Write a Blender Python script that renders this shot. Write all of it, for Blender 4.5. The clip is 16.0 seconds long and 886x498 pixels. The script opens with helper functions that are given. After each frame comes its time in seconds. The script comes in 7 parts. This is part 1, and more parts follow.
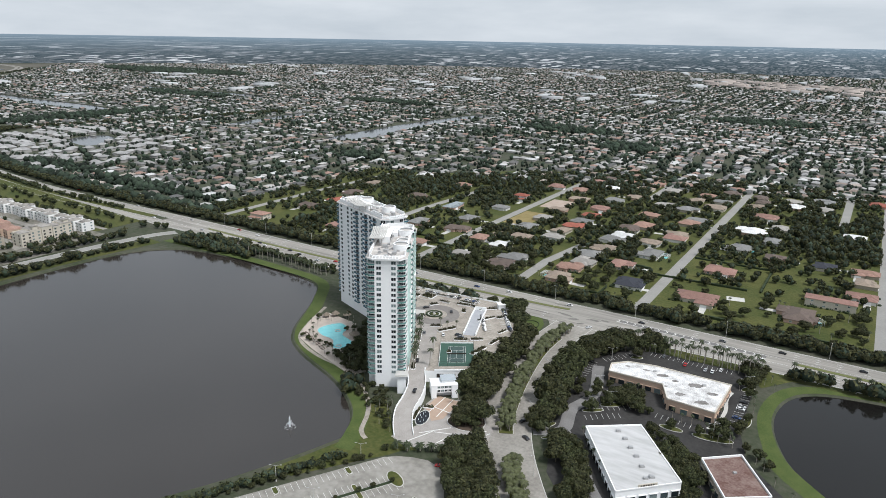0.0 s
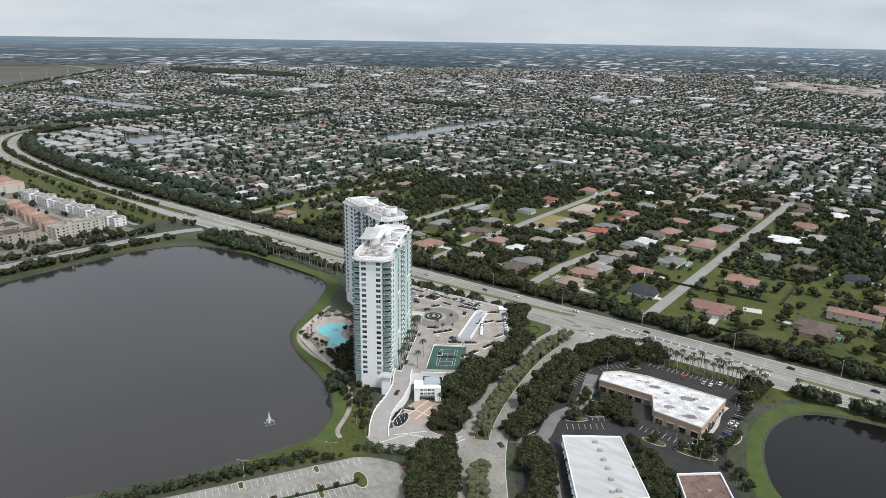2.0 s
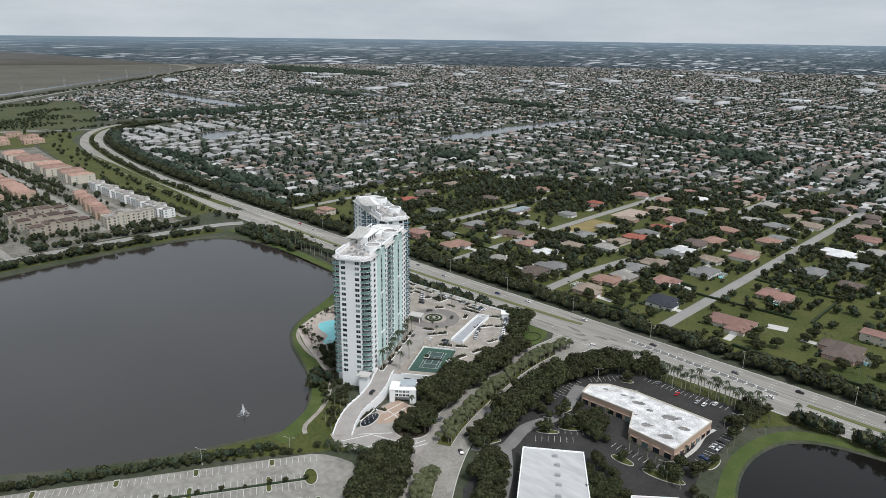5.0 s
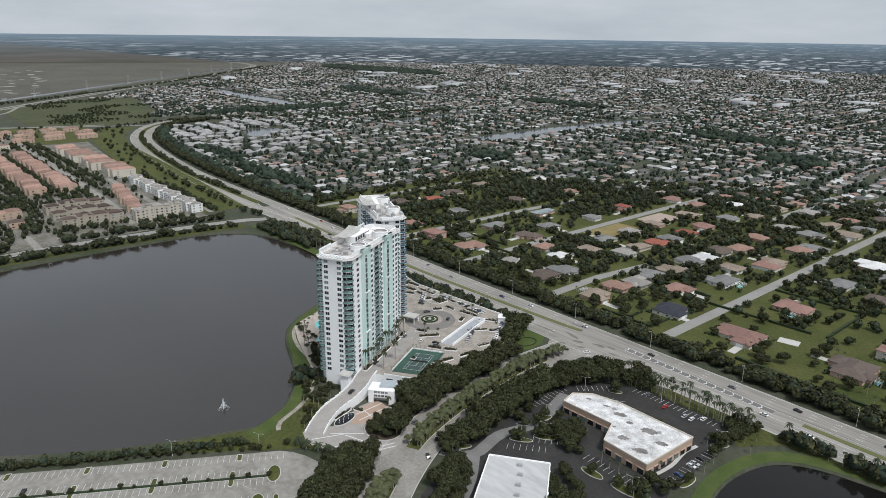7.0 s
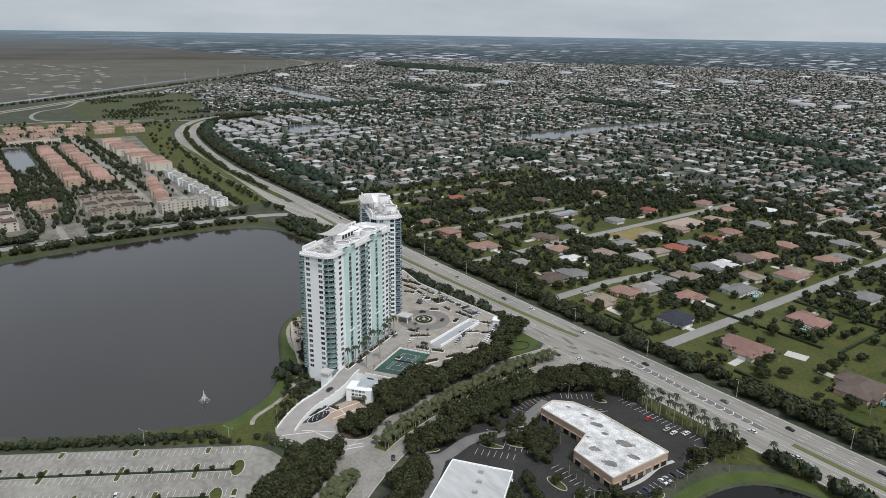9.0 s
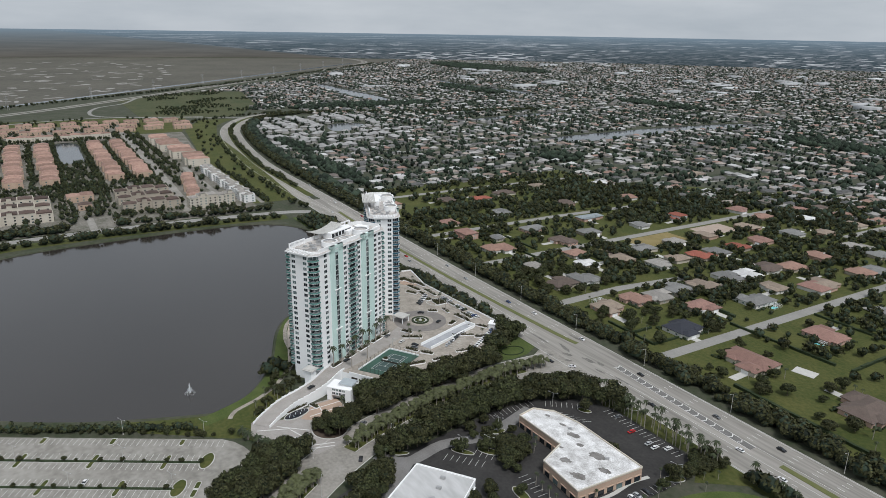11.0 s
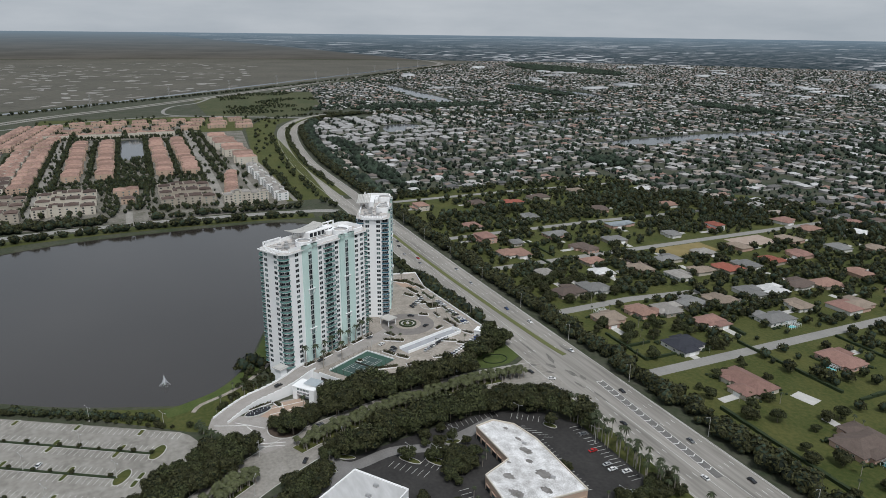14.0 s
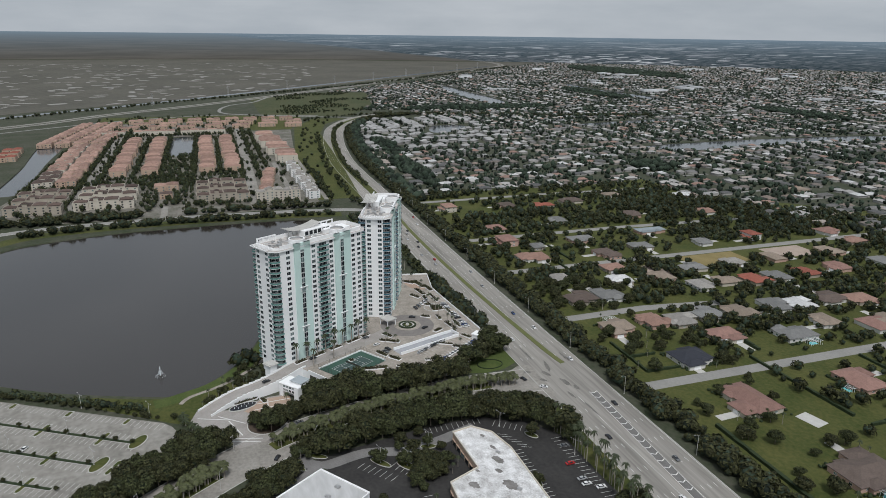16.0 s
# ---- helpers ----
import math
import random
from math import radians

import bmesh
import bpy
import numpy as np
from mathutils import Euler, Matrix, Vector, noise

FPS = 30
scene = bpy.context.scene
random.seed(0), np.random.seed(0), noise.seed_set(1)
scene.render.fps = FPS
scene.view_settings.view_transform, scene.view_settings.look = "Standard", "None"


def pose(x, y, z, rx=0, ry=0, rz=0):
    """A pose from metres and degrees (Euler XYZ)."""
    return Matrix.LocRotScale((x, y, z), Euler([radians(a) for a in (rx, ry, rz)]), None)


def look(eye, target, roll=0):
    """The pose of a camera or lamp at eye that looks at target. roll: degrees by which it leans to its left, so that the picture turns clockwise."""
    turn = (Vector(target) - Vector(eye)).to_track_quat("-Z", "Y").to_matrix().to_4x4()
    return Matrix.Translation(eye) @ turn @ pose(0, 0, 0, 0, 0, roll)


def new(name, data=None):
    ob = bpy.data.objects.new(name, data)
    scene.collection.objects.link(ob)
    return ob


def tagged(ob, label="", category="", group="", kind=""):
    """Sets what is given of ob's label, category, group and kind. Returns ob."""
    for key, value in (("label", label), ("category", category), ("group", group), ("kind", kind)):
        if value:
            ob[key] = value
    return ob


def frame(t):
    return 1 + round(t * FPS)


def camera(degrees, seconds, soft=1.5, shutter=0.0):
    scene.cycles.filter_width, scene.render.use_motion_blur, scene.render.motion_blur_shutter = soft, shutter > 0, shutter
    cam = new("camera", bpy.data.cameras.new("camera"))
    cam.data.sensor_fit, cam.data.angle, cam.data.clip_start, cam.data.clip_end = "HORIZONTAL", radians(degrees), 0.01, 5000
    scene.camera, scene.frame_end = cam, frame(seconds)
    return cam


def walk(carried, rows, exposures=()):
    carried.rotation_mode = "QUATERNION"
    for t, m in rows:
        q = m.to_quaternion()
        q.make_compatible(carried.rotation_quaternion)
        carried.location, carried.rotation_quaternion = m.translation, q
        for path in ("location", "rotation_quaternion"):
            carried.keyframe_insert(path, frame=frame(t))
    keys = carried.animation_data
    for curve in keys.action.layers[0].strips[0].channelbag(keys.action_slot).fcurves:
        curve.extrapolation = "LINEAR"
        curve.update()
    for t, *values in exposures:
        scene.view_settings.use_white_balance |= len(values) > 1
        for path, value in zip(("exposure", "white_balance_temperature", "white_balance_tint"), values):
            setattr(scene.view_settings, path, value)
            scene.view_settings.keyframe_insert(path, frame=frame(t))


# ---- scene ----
# the camera, flown past the towers: seconds, place in metres, turn in degrees
cam = camera(64.60, 16.0, 0.6)
ROWS = [
    (0.0, 0.12, 0.11, 190.25, 73.09, -0.99, 32.03),
    (0.5, 8.01, 5.77, 190.25, 73.19, -0.96, 33.32),
    (1.0, 15.93, 11.74, 190.31, 73.21, -0.92, 34.67),
    (1.5, 23.83, 17.76, 190.42, 73.20, -0.89, 35.86),
    (2.0, 31.46, 23.90, 190.57, 73.17, -0.86, 36.97),
    (2.5, 38.96, 30.14, 190.76, 73.16, -0.84, 38.00),
    (3.0, 46.27, 36.65, 190.98, 73.11, -0.80, 39.21),
    (3.5, 53.33, 43.44, 191.21, 73.07, -0.79, 40.34),
    (4.0, 60.39, 50.47, 191.45, 73.03, -0.74, 41.67),
    (6.5, 93.09, 89.53, 192.62, 72.93, -0.67, 48.46),
    (7.0, 98.95, 97.74, 192.81, 72.86, -0.69, 49.48),
    (7.5, 104.49, 106.05, 192.97, 72.79, -0.75, 50.58),
    (8.0, 109.94, 114.34, 193.11, 72.76, -0.79, 51.83),
    (8.5, 115.09, 123.02, 193.22, 72.70, -0.76, 53.08),
    (9.0, 120.11, 131.64, 193.30, 72.66, -0.78, 54.21),
    (11.5, 141.65, 175.82, 193.25, 72.55, -0.83, 60.29),
    (12.0, 145.43, 185.08, 193.15, 72.53, -0.81, 61.48),
    (12.5, 149.09, 194.53, 193.02, 72.55, -0.76, 62.67),
    (13.0, 152.40, 204.03, 192.88, 72.56, -0.72, 63.78),
    (13.5, 155.53, 213.57, 192.71, 72.61, -0.68, 64.86),
    (14.0, 158.51, 223.02, 192.53, 72.65, -0.65, 65.84),
    (14.5, 161.19, 232.55, 192.34, 72.65, -0.62, 67.28),
    (15.0, 163.86, 242.20, 192.15, 72.65, -0.58, 68.54),
    (15.5, 166.26, 251.76, 191.96, 72.66, -0.58, 69.91),
    (16.0, 168.40, 261.39, 191.77, 72.70, -0.66, 71.13),
]
EXPOSURE = [(t, e, 6320, 13) for t, e in ((0.0, 0.44), (2.0, 0.37), (4.0, 0.26), (7.0, 0.13), (9.0, 0.08), (12.0, -0.02), (16.0, -0.15))]
walk(cam, [(t, pose(x, y, z, rx, ry, rz)) for t, x, y, z, rx, ry, rz in ROWS], EXPOSURE)

# ---- light: a bright overcast sky with a weak, wide sun ----


def build_world():
    world = bpy.data.worlds.new("overcast_sky")
    scene.world = world
    world.use_nodes = True
    nt = world.node_tree
    nt.nodes.clear()
    out = nt.nodes.new("ShaderNodeOutputWorld")
    sky = nt.nodes.new("ShaderNodeTexSky")
    sky.sky_type, sky.sun_disc = "NISHITA", False
    sky.sun_elevation, sky.sun_rotation = radians(62), radians(SUN_AZ)
    sky.air_density, sky.dust_density = 1.0, 3.0
    dim = nt.nodes.new("ShaderNodeBackground")
    dim.inputs[1].default_value = 0.045
    nt.links.new(sky.outputs[0], dim.inputs[0])
    co = nt.nodes.new("ShaderNodeTexCoord")
    mp = nt.nodes.new("ShaderNodeMapping")
    mp.inputs["Scale"].default_value = (2.2, 2.2, 11.0)
    nz = nt.nodes.new("ShaderNodeTexNoise")
    nz.inputs["Scale"].default_value, nz.inputs["Detail"].default_value, nz.inputs["Roughness"].default_value = 1.6, 6, 0.55
    rp = nt.nodes.new("ShaderNodeValToRGB")
    rp.color_ramp.elements[0].position, rp.color_ramp.elements[0].color = 0.36, (0.54, 0.605, 0.645, 1)
    rp.color_ramp.elements[1].position, rp.color_ramp.elements[1].color = 0.70, (0.715, 0.77, 0.795, 1)
    nt.links.new(co.outputs["Generated"], mp.inputs[0])
    nt.links.new(mp.outputs[0], nz.inputs[0])
    nt.links.new(nz.outputs[0], rp.inputs[0])
    cloud = nt.nodes.new("ShaderNodeBackground")
    cloud.inputs[1].default_value = 0.86
    nt.links.new(rp.outputs[0], cloud.inputs[0])
    mix = nt.nodes.new("ShaderNodeMixShader")
    mix.inputs[0].default_value = 0.86
    nt.links.new(dim.outputs[0], mix.inputs[1])
    nt.links.new(cloud.outputs[0], mix.inputs[2])
    nt.links.new(mix.outputs[0], out.inputs[0])


SUN_AZ = 98.0
build_world()
sun = new("sun", bpy.data.lights.new("sun", "SUN"))
sun.data.energy, sun.data.angle, sun.data.color = 2.5, radians(14), (0.97, 0.965, 0.925)
sun.matrix_world = look((0, 0, 500), (-300, 40, 0))

# ---- materials ----
MATS = {}


def mat(name, c1, c2=None, rough=0.8, scale=1.0, fine=8.0, bump=0.0, metal=0.0, rnd=0.0, island=0.0, spec=0.3, ramp=None, coords="Object", stretch=None):
    """A procedural surface: two colours mixed by coarse and fine noise, with relief; rnd and island vary it from piece to piece."""
    if name in MATS:
        return MATS[name]
    m = bpy.data.materials.new(name)
    m.use_nodes = True
    nt = m.node_tree
    b = nt.nodes["Principled BSDF"]
    c2 = c2 or tuple(0.75 * v for v in c1)
    co = nt.nodes.new("ShaderNodeTexCoord")
    n1, n2 = nt.nodes.new("ShaderNodeTexNoise"), nt.nodes.new("ShaderNodeTexNoise")
    n1.inputs["Scale"].default_value, n1.inputs["Detail"].default_value = 1.0 / scale, 4
    n2.inputs["Scale"].default_value, n2.inputs["Detail"].default_value = fine / scale, 5
    vec = co.outputs[coords]
    if stretch:
        mp = nt.nodes.new("ShaderNodeMapping")
        mp.inputs["Scale"].default_value = stretch
        nt.links.new(vec, mp.inputs[0])
        vec = mp.outputs[0]
    for n in (n1, n2):
        nt.links.new(vec, n.inputs["Vector"])
    add = nt.nodes.new("ShaderNodeMath")
    add.operation = "ADD"
    nt.links.new(n1.outputs[0], add.inputs[0])
    nt.links.new(n2.outputs[0], add.inputs[1])
    mr = nt.nodes.new("ShaderNodeMapRange")
    mr.inputs[1].default_value, mr.inputs[2].default_value = 0.72, 1.28
    nt.links.new(add.outputs[0], mr.inputs[0])
    fac = mr.outputs[0]
    mix = nt.nodes.new("ShaderNodeMix")
    mix.data_type = "RGBA"
    mix.inputs[6].default_value, mix.inputs[7].default_value = (*c1, 1), (*c2, 1)
    nt.links.new(fac, mix.inputs[0])
    col = mix.outputs[2]
    if rnd or island:
        if island:
            src = nt.nodes.new("ShaderNodeNewGeometry").outputs["Random Per Island"]
        else:
            src = nt.nodes.new("ShaderNodeObjectInfo").outputs["Random"]
        if ramp:
            rp = nt.nodes.new("ShaderNodeValToRGB")
            rp.color_ramp.interpolation = "CONSTANT"
            els = rp.color_ramp.elements
            els[0].position, els[0].color = 0.0, (*ramp[0], 1)
            els[1].position, els[1].color = 1.0 / len(ramp), (*ramp[1], 1)
            for i, c in enumerate(ramp[2:], 2):
                els.new(i / len(ramp)).color = (*c, 1)
            nt.links.new(src, rp.inputs[0])
            mul = nt.nodes.new("ShaderNodeMix")
            mul.data_type, mul.blend_type = "RGBA", "MULTIPLY"
            mul.inputs[0].default_value = 1.0
            nt.links.new(col, mul.inputs[6])
            nt.links.new(rp.outputs[0], mul.inputs[7])
            col = mul.outputs[2]
        else:
            k = rnd or island
            vr = nt.nodes.new("ShaderNodeMapRange")
            vr.inputs[3].default_value, vr.inputs[4].default_value = 1 - k, 1 + k
            nt.links.new(src, vr.inputs[0])
            hs = nt.nodes.new("ShaderNodeHueSaturation")
            nt.links.new(vr.outputs[0], hs.inputs["Value"])
            nt.links.new(col, hs.inputs["Color"])
            col = hs.outputs[0]
    nt.links.new(col, b.inputs["Base Color"])
    b.inputs["Roughness"].default_value, b.inputs["Metallic"].default_value = rough, metal
    b.inputs["Specular IOR Level"].default_value = spec
    if bump:
        bp = nt.nodes.new("ShaderNodeBump")
        bp.inputs["Strength"].default_value, bp.inputs["Distance"].default_value = bump, 0.05 * scale
        nt.links.new(add.outputs[0], bp.inputs["Height"])
        nt.links.new(bp.outputs[0], b.inputs["Normal"])
    MATS[name] = m
    return m


GRASS = mat("lawn_grass", (0.039, 0.055, 0.011), (0.091, 0.092, 0.027), 0.95, 26, 12, 0.3)
EARTH = mat("suburb_ground", (0.034, 0.046, 0.022), (0.078, 0.078, 0.058), 0.95, 30, 9, 0.3)
MARSH = mat("marsh_sedge", (0.072, 0.070, 0.056), (0.118, 0.110, 0.090), 0.95, 240, 14, 0.2)
SCRUB = mat("scrub_field", (0.042, 0.058, 0.022), (0.078, 0.078, 0.036), 0.95, 60, 9, 0.3)
ASPHALT = mat("pale_road", (0.185, 0.175, 0.159), (0.335, 0.318, 0.288), 0.9, 9, 4.5, 0.1, stretch=(0.06, 1, 1))
SIDEROAD = mat("side_road_asphalt", (0.20, 0.188, 0.168), (0.32, 0.302, 0.272), 0.9, 14, 8, 0.1)
STREET = mat("street_asphalt", (0.2295, 0.2253, 0.2125), (0.289, 0.2805, 0.2635), 0.9, 16, 10, 0.1)
LOT = mat("parking_concrete", (0.185, 0.175, 0.156), (0.315, 0.302, 0.274), 0.9, 22, 7, 0.1)
DARKLOT = mat("black_asphalt", (0.025, 0.0242, 0.0238), (0.047, 0.045, 0.043), 0.85, 12, 7, 0.1)
PAVER = mat("beige_paving", (0.225, 0.20, 0.172), (0.385, 0.35, 0.305), 0.85, 7, 5, 0.1)
PINKPAVE = mat("pink_pavers", (0.3503, 0.249, 0.1882), (0.4105, 0.316, 0.2485), 0.85, 3, 8, 0.1)
DARKPAVE = mat("grey_pavers", (0.165, 0.15, 0.1425), (0.225, 0.21, 0.195), 0.85, 3, 8, 0.1)
CONCRETE = mat("pale_concrete", (0.442, 0.4335, 0.408), (0.527, 0.5185, 0.493), 0.85, 3, 9, 0.1)
WHITE = mat("white_stucco", (0.83, 0.84, 0.84), (0.88, 0.88, 0.88), 0.8, 9, 9, 0.05)
MINT = mat("pale_mint_stucco", (0.55, 0.715, 0.675), (0.60, 0.755, 0.715), 0.8, 9, 9, 0.05)
ROOFWHITE = mat("white_membrane", (0.33, 0.32, 0.31), (0.82, 0.82, 0.82), 0.75, 5, 9, 0.1)
ROOFTOP = mat("tower_roof_membrane", (0.34, 0.315, 0.295), (0.56, 0.535, 0.51), 0.85, 5, 7, 0.1)
ROOFRUST = mat("rusty_membrane", (0.11, 0.055, 0.045), (0.22, 0.16, 0.14), 0.85, 6, 6, 0.1)
STAIN = mat("roof_puddle_stain", (0.12, 0.11, 0.10), (0.25, 0.24, 0.23), 0.7, 3, 6)
PEACH = mat("peach_stucco", (0.4321, 0.311, 0.2345), (0.4909, 0.3698, 0.2869), 0.85, 4, 8, 0.05)
CREAM = mat("cream_stucco", (0.5172, 0.4739, 0.3944), (0.5857, 0.5423, 0.4701), 0.85, 8, 8, 0.05)
TAN = mat("tan_stucco", (0.3627, 0.3195, 0.2619), (0.4264, 0.3832, 0.3184), 0.85, 8, 8, 0.05)
PAINT = mat("road_paint", (0.72, 0.72, 0.70), (0.58, 0.58, 0.56), 0.8, 4, 6)
SOIL = mat("mulch", (0.06, 0.045, 0.035), (0.1, 0.075, 0.055), 0.95, 2, 6, 0.3)
BARK = mat("bark", (0.16, 0.13, 0.10), (0.25, 0.21, 0.17), 0.95, 0.6, 6, 0.4)
PALMBARK = mat("palm_bark", (0.28, 0.25, 0.21), (0.36, 0.33, 0.29), 0.95, 0.5, 6, 0.4)
LEAF = mat("broad_leaf_foliage", (0.0245, 0.0275, 0.0115), (0.062, 0.064, 0.027), 0.75, 3.0, 5, 0.0, island=0.55, spec=0.2)
LEAF2 = mat("olive_foliage", (0.029, 0.036, 0.014), (0.064, 0.071, 0.030), 0.75, 3.0, 5, 0.0, island=0.55, spec=0.2)
PALMLEAF = mat("palm_frond", (0.0195, 0.029, 0.0115), (0.043, 0.055, 0.023), 0.6, 1.5, 5, 0.0, island=0.3, spec=0.3)
MEDPALM = mat("sabal_frond", (0.042, 0.050, 0.019), (0.080, 0.088, 0.038), 0.6, 1.5, 5, 0.0, island=0.35, spec=0.3)
# leans bluish: a little distance haze put into the far trees' base colour
FARLEAF = mat("haze_tinted_foliage", (0.013, 0.023, 0.015), (0.038, 0.053, 0.036), 0.8, 25, 30, 0.0, island=0.65, spec=0.2)
# near-black filler: the shade deep inside a crown, put into its colour
CORE = mat("shade_dark_inner_foliage", (0.00732, 0.01272, 0.00516), (0.01332, 0.02088, 0.009), 0.9, 3, 5)
HEDGE = mat("clipped_hedge", (0.01423, 0.02557, 0.009193), (0.03162, 0.04737, 0.01902), 0.8, 2, 6, 0.6)
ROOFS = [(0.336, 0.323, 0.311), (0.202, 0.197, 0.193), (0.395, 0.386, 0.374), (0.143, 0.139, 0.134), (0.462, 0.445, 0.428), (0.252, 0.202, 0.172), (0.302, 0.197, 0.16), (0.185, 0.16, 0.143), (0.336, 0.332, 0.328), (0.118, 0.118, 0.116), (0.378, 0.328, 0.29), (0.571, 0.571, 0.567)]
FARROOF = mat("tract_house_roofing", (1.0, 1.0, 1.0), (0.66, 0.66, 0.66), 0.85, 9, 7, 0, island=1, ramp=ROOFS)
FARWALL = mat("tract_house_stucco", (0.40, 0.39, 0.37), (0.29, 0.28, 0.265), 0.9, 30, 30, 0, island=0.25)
FARWHITE = mat("warehouse_roofing", (0.50, 0.51, 0.52), (0.38, 0.39, 0.40), 0.8, 60, 7, 0, island=0.25)
CLAY = mat("clay_tile_townhouse", (0.225, 0.135, 0.105), (0.36, 0.24, 0.195), 0.85, 5, 10, 0.3, rnd=0.28)
STEEL = mat("galvanised_steel", (0.42, 0.42, 0.42), (0.5, 0.5, 0.5), 0.5, 2, 6, metal=0.6)
DARKMETAL = mat("dark_bronze_metal", (0.05, 0.045, 0.04), (0.08, 0.07, 0.06), 0.5, 2, 6, metal=0.4)
COURT = mat("court_green", (0.0378, 0.0854, 0.0658), (0.049, 0.1022, 0.0798), 0.8, 6, 8)
COURTIN = mat("court_dark_green", (0.0462, 0.0742, 0.0686), (0.05413, 0.08773, 0.08213), 0.8, 6, 8)
FOUNTAINTILE = mat("dark_fountain_tile", (0.02, 0.025, 0.035), (0.035, 0.04, 0.05), 0.3, 1, 6)
POOLTILE = mat("pool_turquoise", (0.16, 0.58, 0.62), (0.24, 0.70, 0.72), 0.15, 5, 6, spec=0.6)
RUBBER = mat("tyre_rubber", (0.02, 0.02, 0.02), (0.03, 0.03, 0.03), 0.8, 0.5, 6)
CARGLASS = mat("car_glass", (0.02, 0.025, 0.03), (0.03, 0.035, 0.04), 0.1, 0.5, 6, spec=0.6)
DARKGLASS = mat("dark_window_glass", (1, 1, 1), (0.8, 0.8, 0.8), 0.15, 3, 4, rnd=1, spec=0.35, ramp=[(0.015, 0.02, 0.025), (0.03, 0.04, 0.045), (0.13, 0.18, 0.18), (0.02, 0.025, 0.03), (0.06, 0.085, 0.09), (0.20, 0.25, 0.25), (0.025, 0.035, 0.04)])
TEALGLASS = mat("green_balcony_glass", (0.10, 0.235, 0.215), (0.15, 0.31, 0.285), 0.12, 3, 4, spec=0.7)
BLUEGLASS = mat("blue_balcony_glass", (0.04, 0.12, 0.17), (0.06, 0.17, 0.23), 0.12, 3, 4, spec=0.7)
CANOPY = mat("thatch_canopy", (0.17, 0.14, 0.11), (0.25, 0.21, 0.17), 0.95, 1, 6, 0.3)


def water_mat(name, deep, rough, ripple, ior=1.42):
    m = bpy.data.materials.new(name)
    m.use_nodes = True
    nt = m.node_tree
    b = nt.nodes["Principled BSDF"]
    b.inputs["Base Color"].default_value = (*deep, 1)
    b.inputs["Roughness"].default_value = rough
    b.inputs["IOR"].default_value = ior
    co = nt.nodes.new("ShaderNodeTexCoord")
    n = nt.nodes.new("ShaderNodeTexNoise")
    n.inputs["Scale"].default_value, n.inputs["Detail"].default_value = 0.9, 4
    bp = nt.nodes.new("ShaderNodeBump")
    bp.inputs["Strength"].default_value, bp.inputs["Distance"].default_value = ripple, 0.1
    nt.links.new(co.outputs["Object"], n.inputs["Vector"])
    nt.links.new(n.outputs[0], bp.inputs["Height"])
    nt.links.new(bp.outputs[0], b.inputs["Normal"])
    n2 = nt.nodes.new("ShaderNodeTexNoise")
    n2.inputs["Scale"].default_value, n2.inputs["Detail"].default_value = 0.012, 3
    nt.links.new(co.outputs["Object"], n2.inputs["Vector"])
    mx = nt.nodes.new("ShaderNodeMix")
    mx.data_type = "RGBA"
    mx.inputs[6].default_value, mx.inputs[7].default_value = (*deep, 1), (*[1.35 * v for v in deep], 1)
    nt.links.new(n2.outputs[0], mx.inputs[0])
    nt.links.new(mx.outputs[2], b.inputs["Base Color"])
    return m


WATER = water_mat("dark_lake_water", (0.025, 0.0215, 0.019), 0.10, 0.25, 1.56)
PONDWATER = water_mat("dark_pond_water", (0.008, 0.0075, 0.007), 0.06, 0.2, 1.3)
CANALWATER = water_mat("canal_water", (0.07, 0.075, 0.08), 0.12, 0.25)


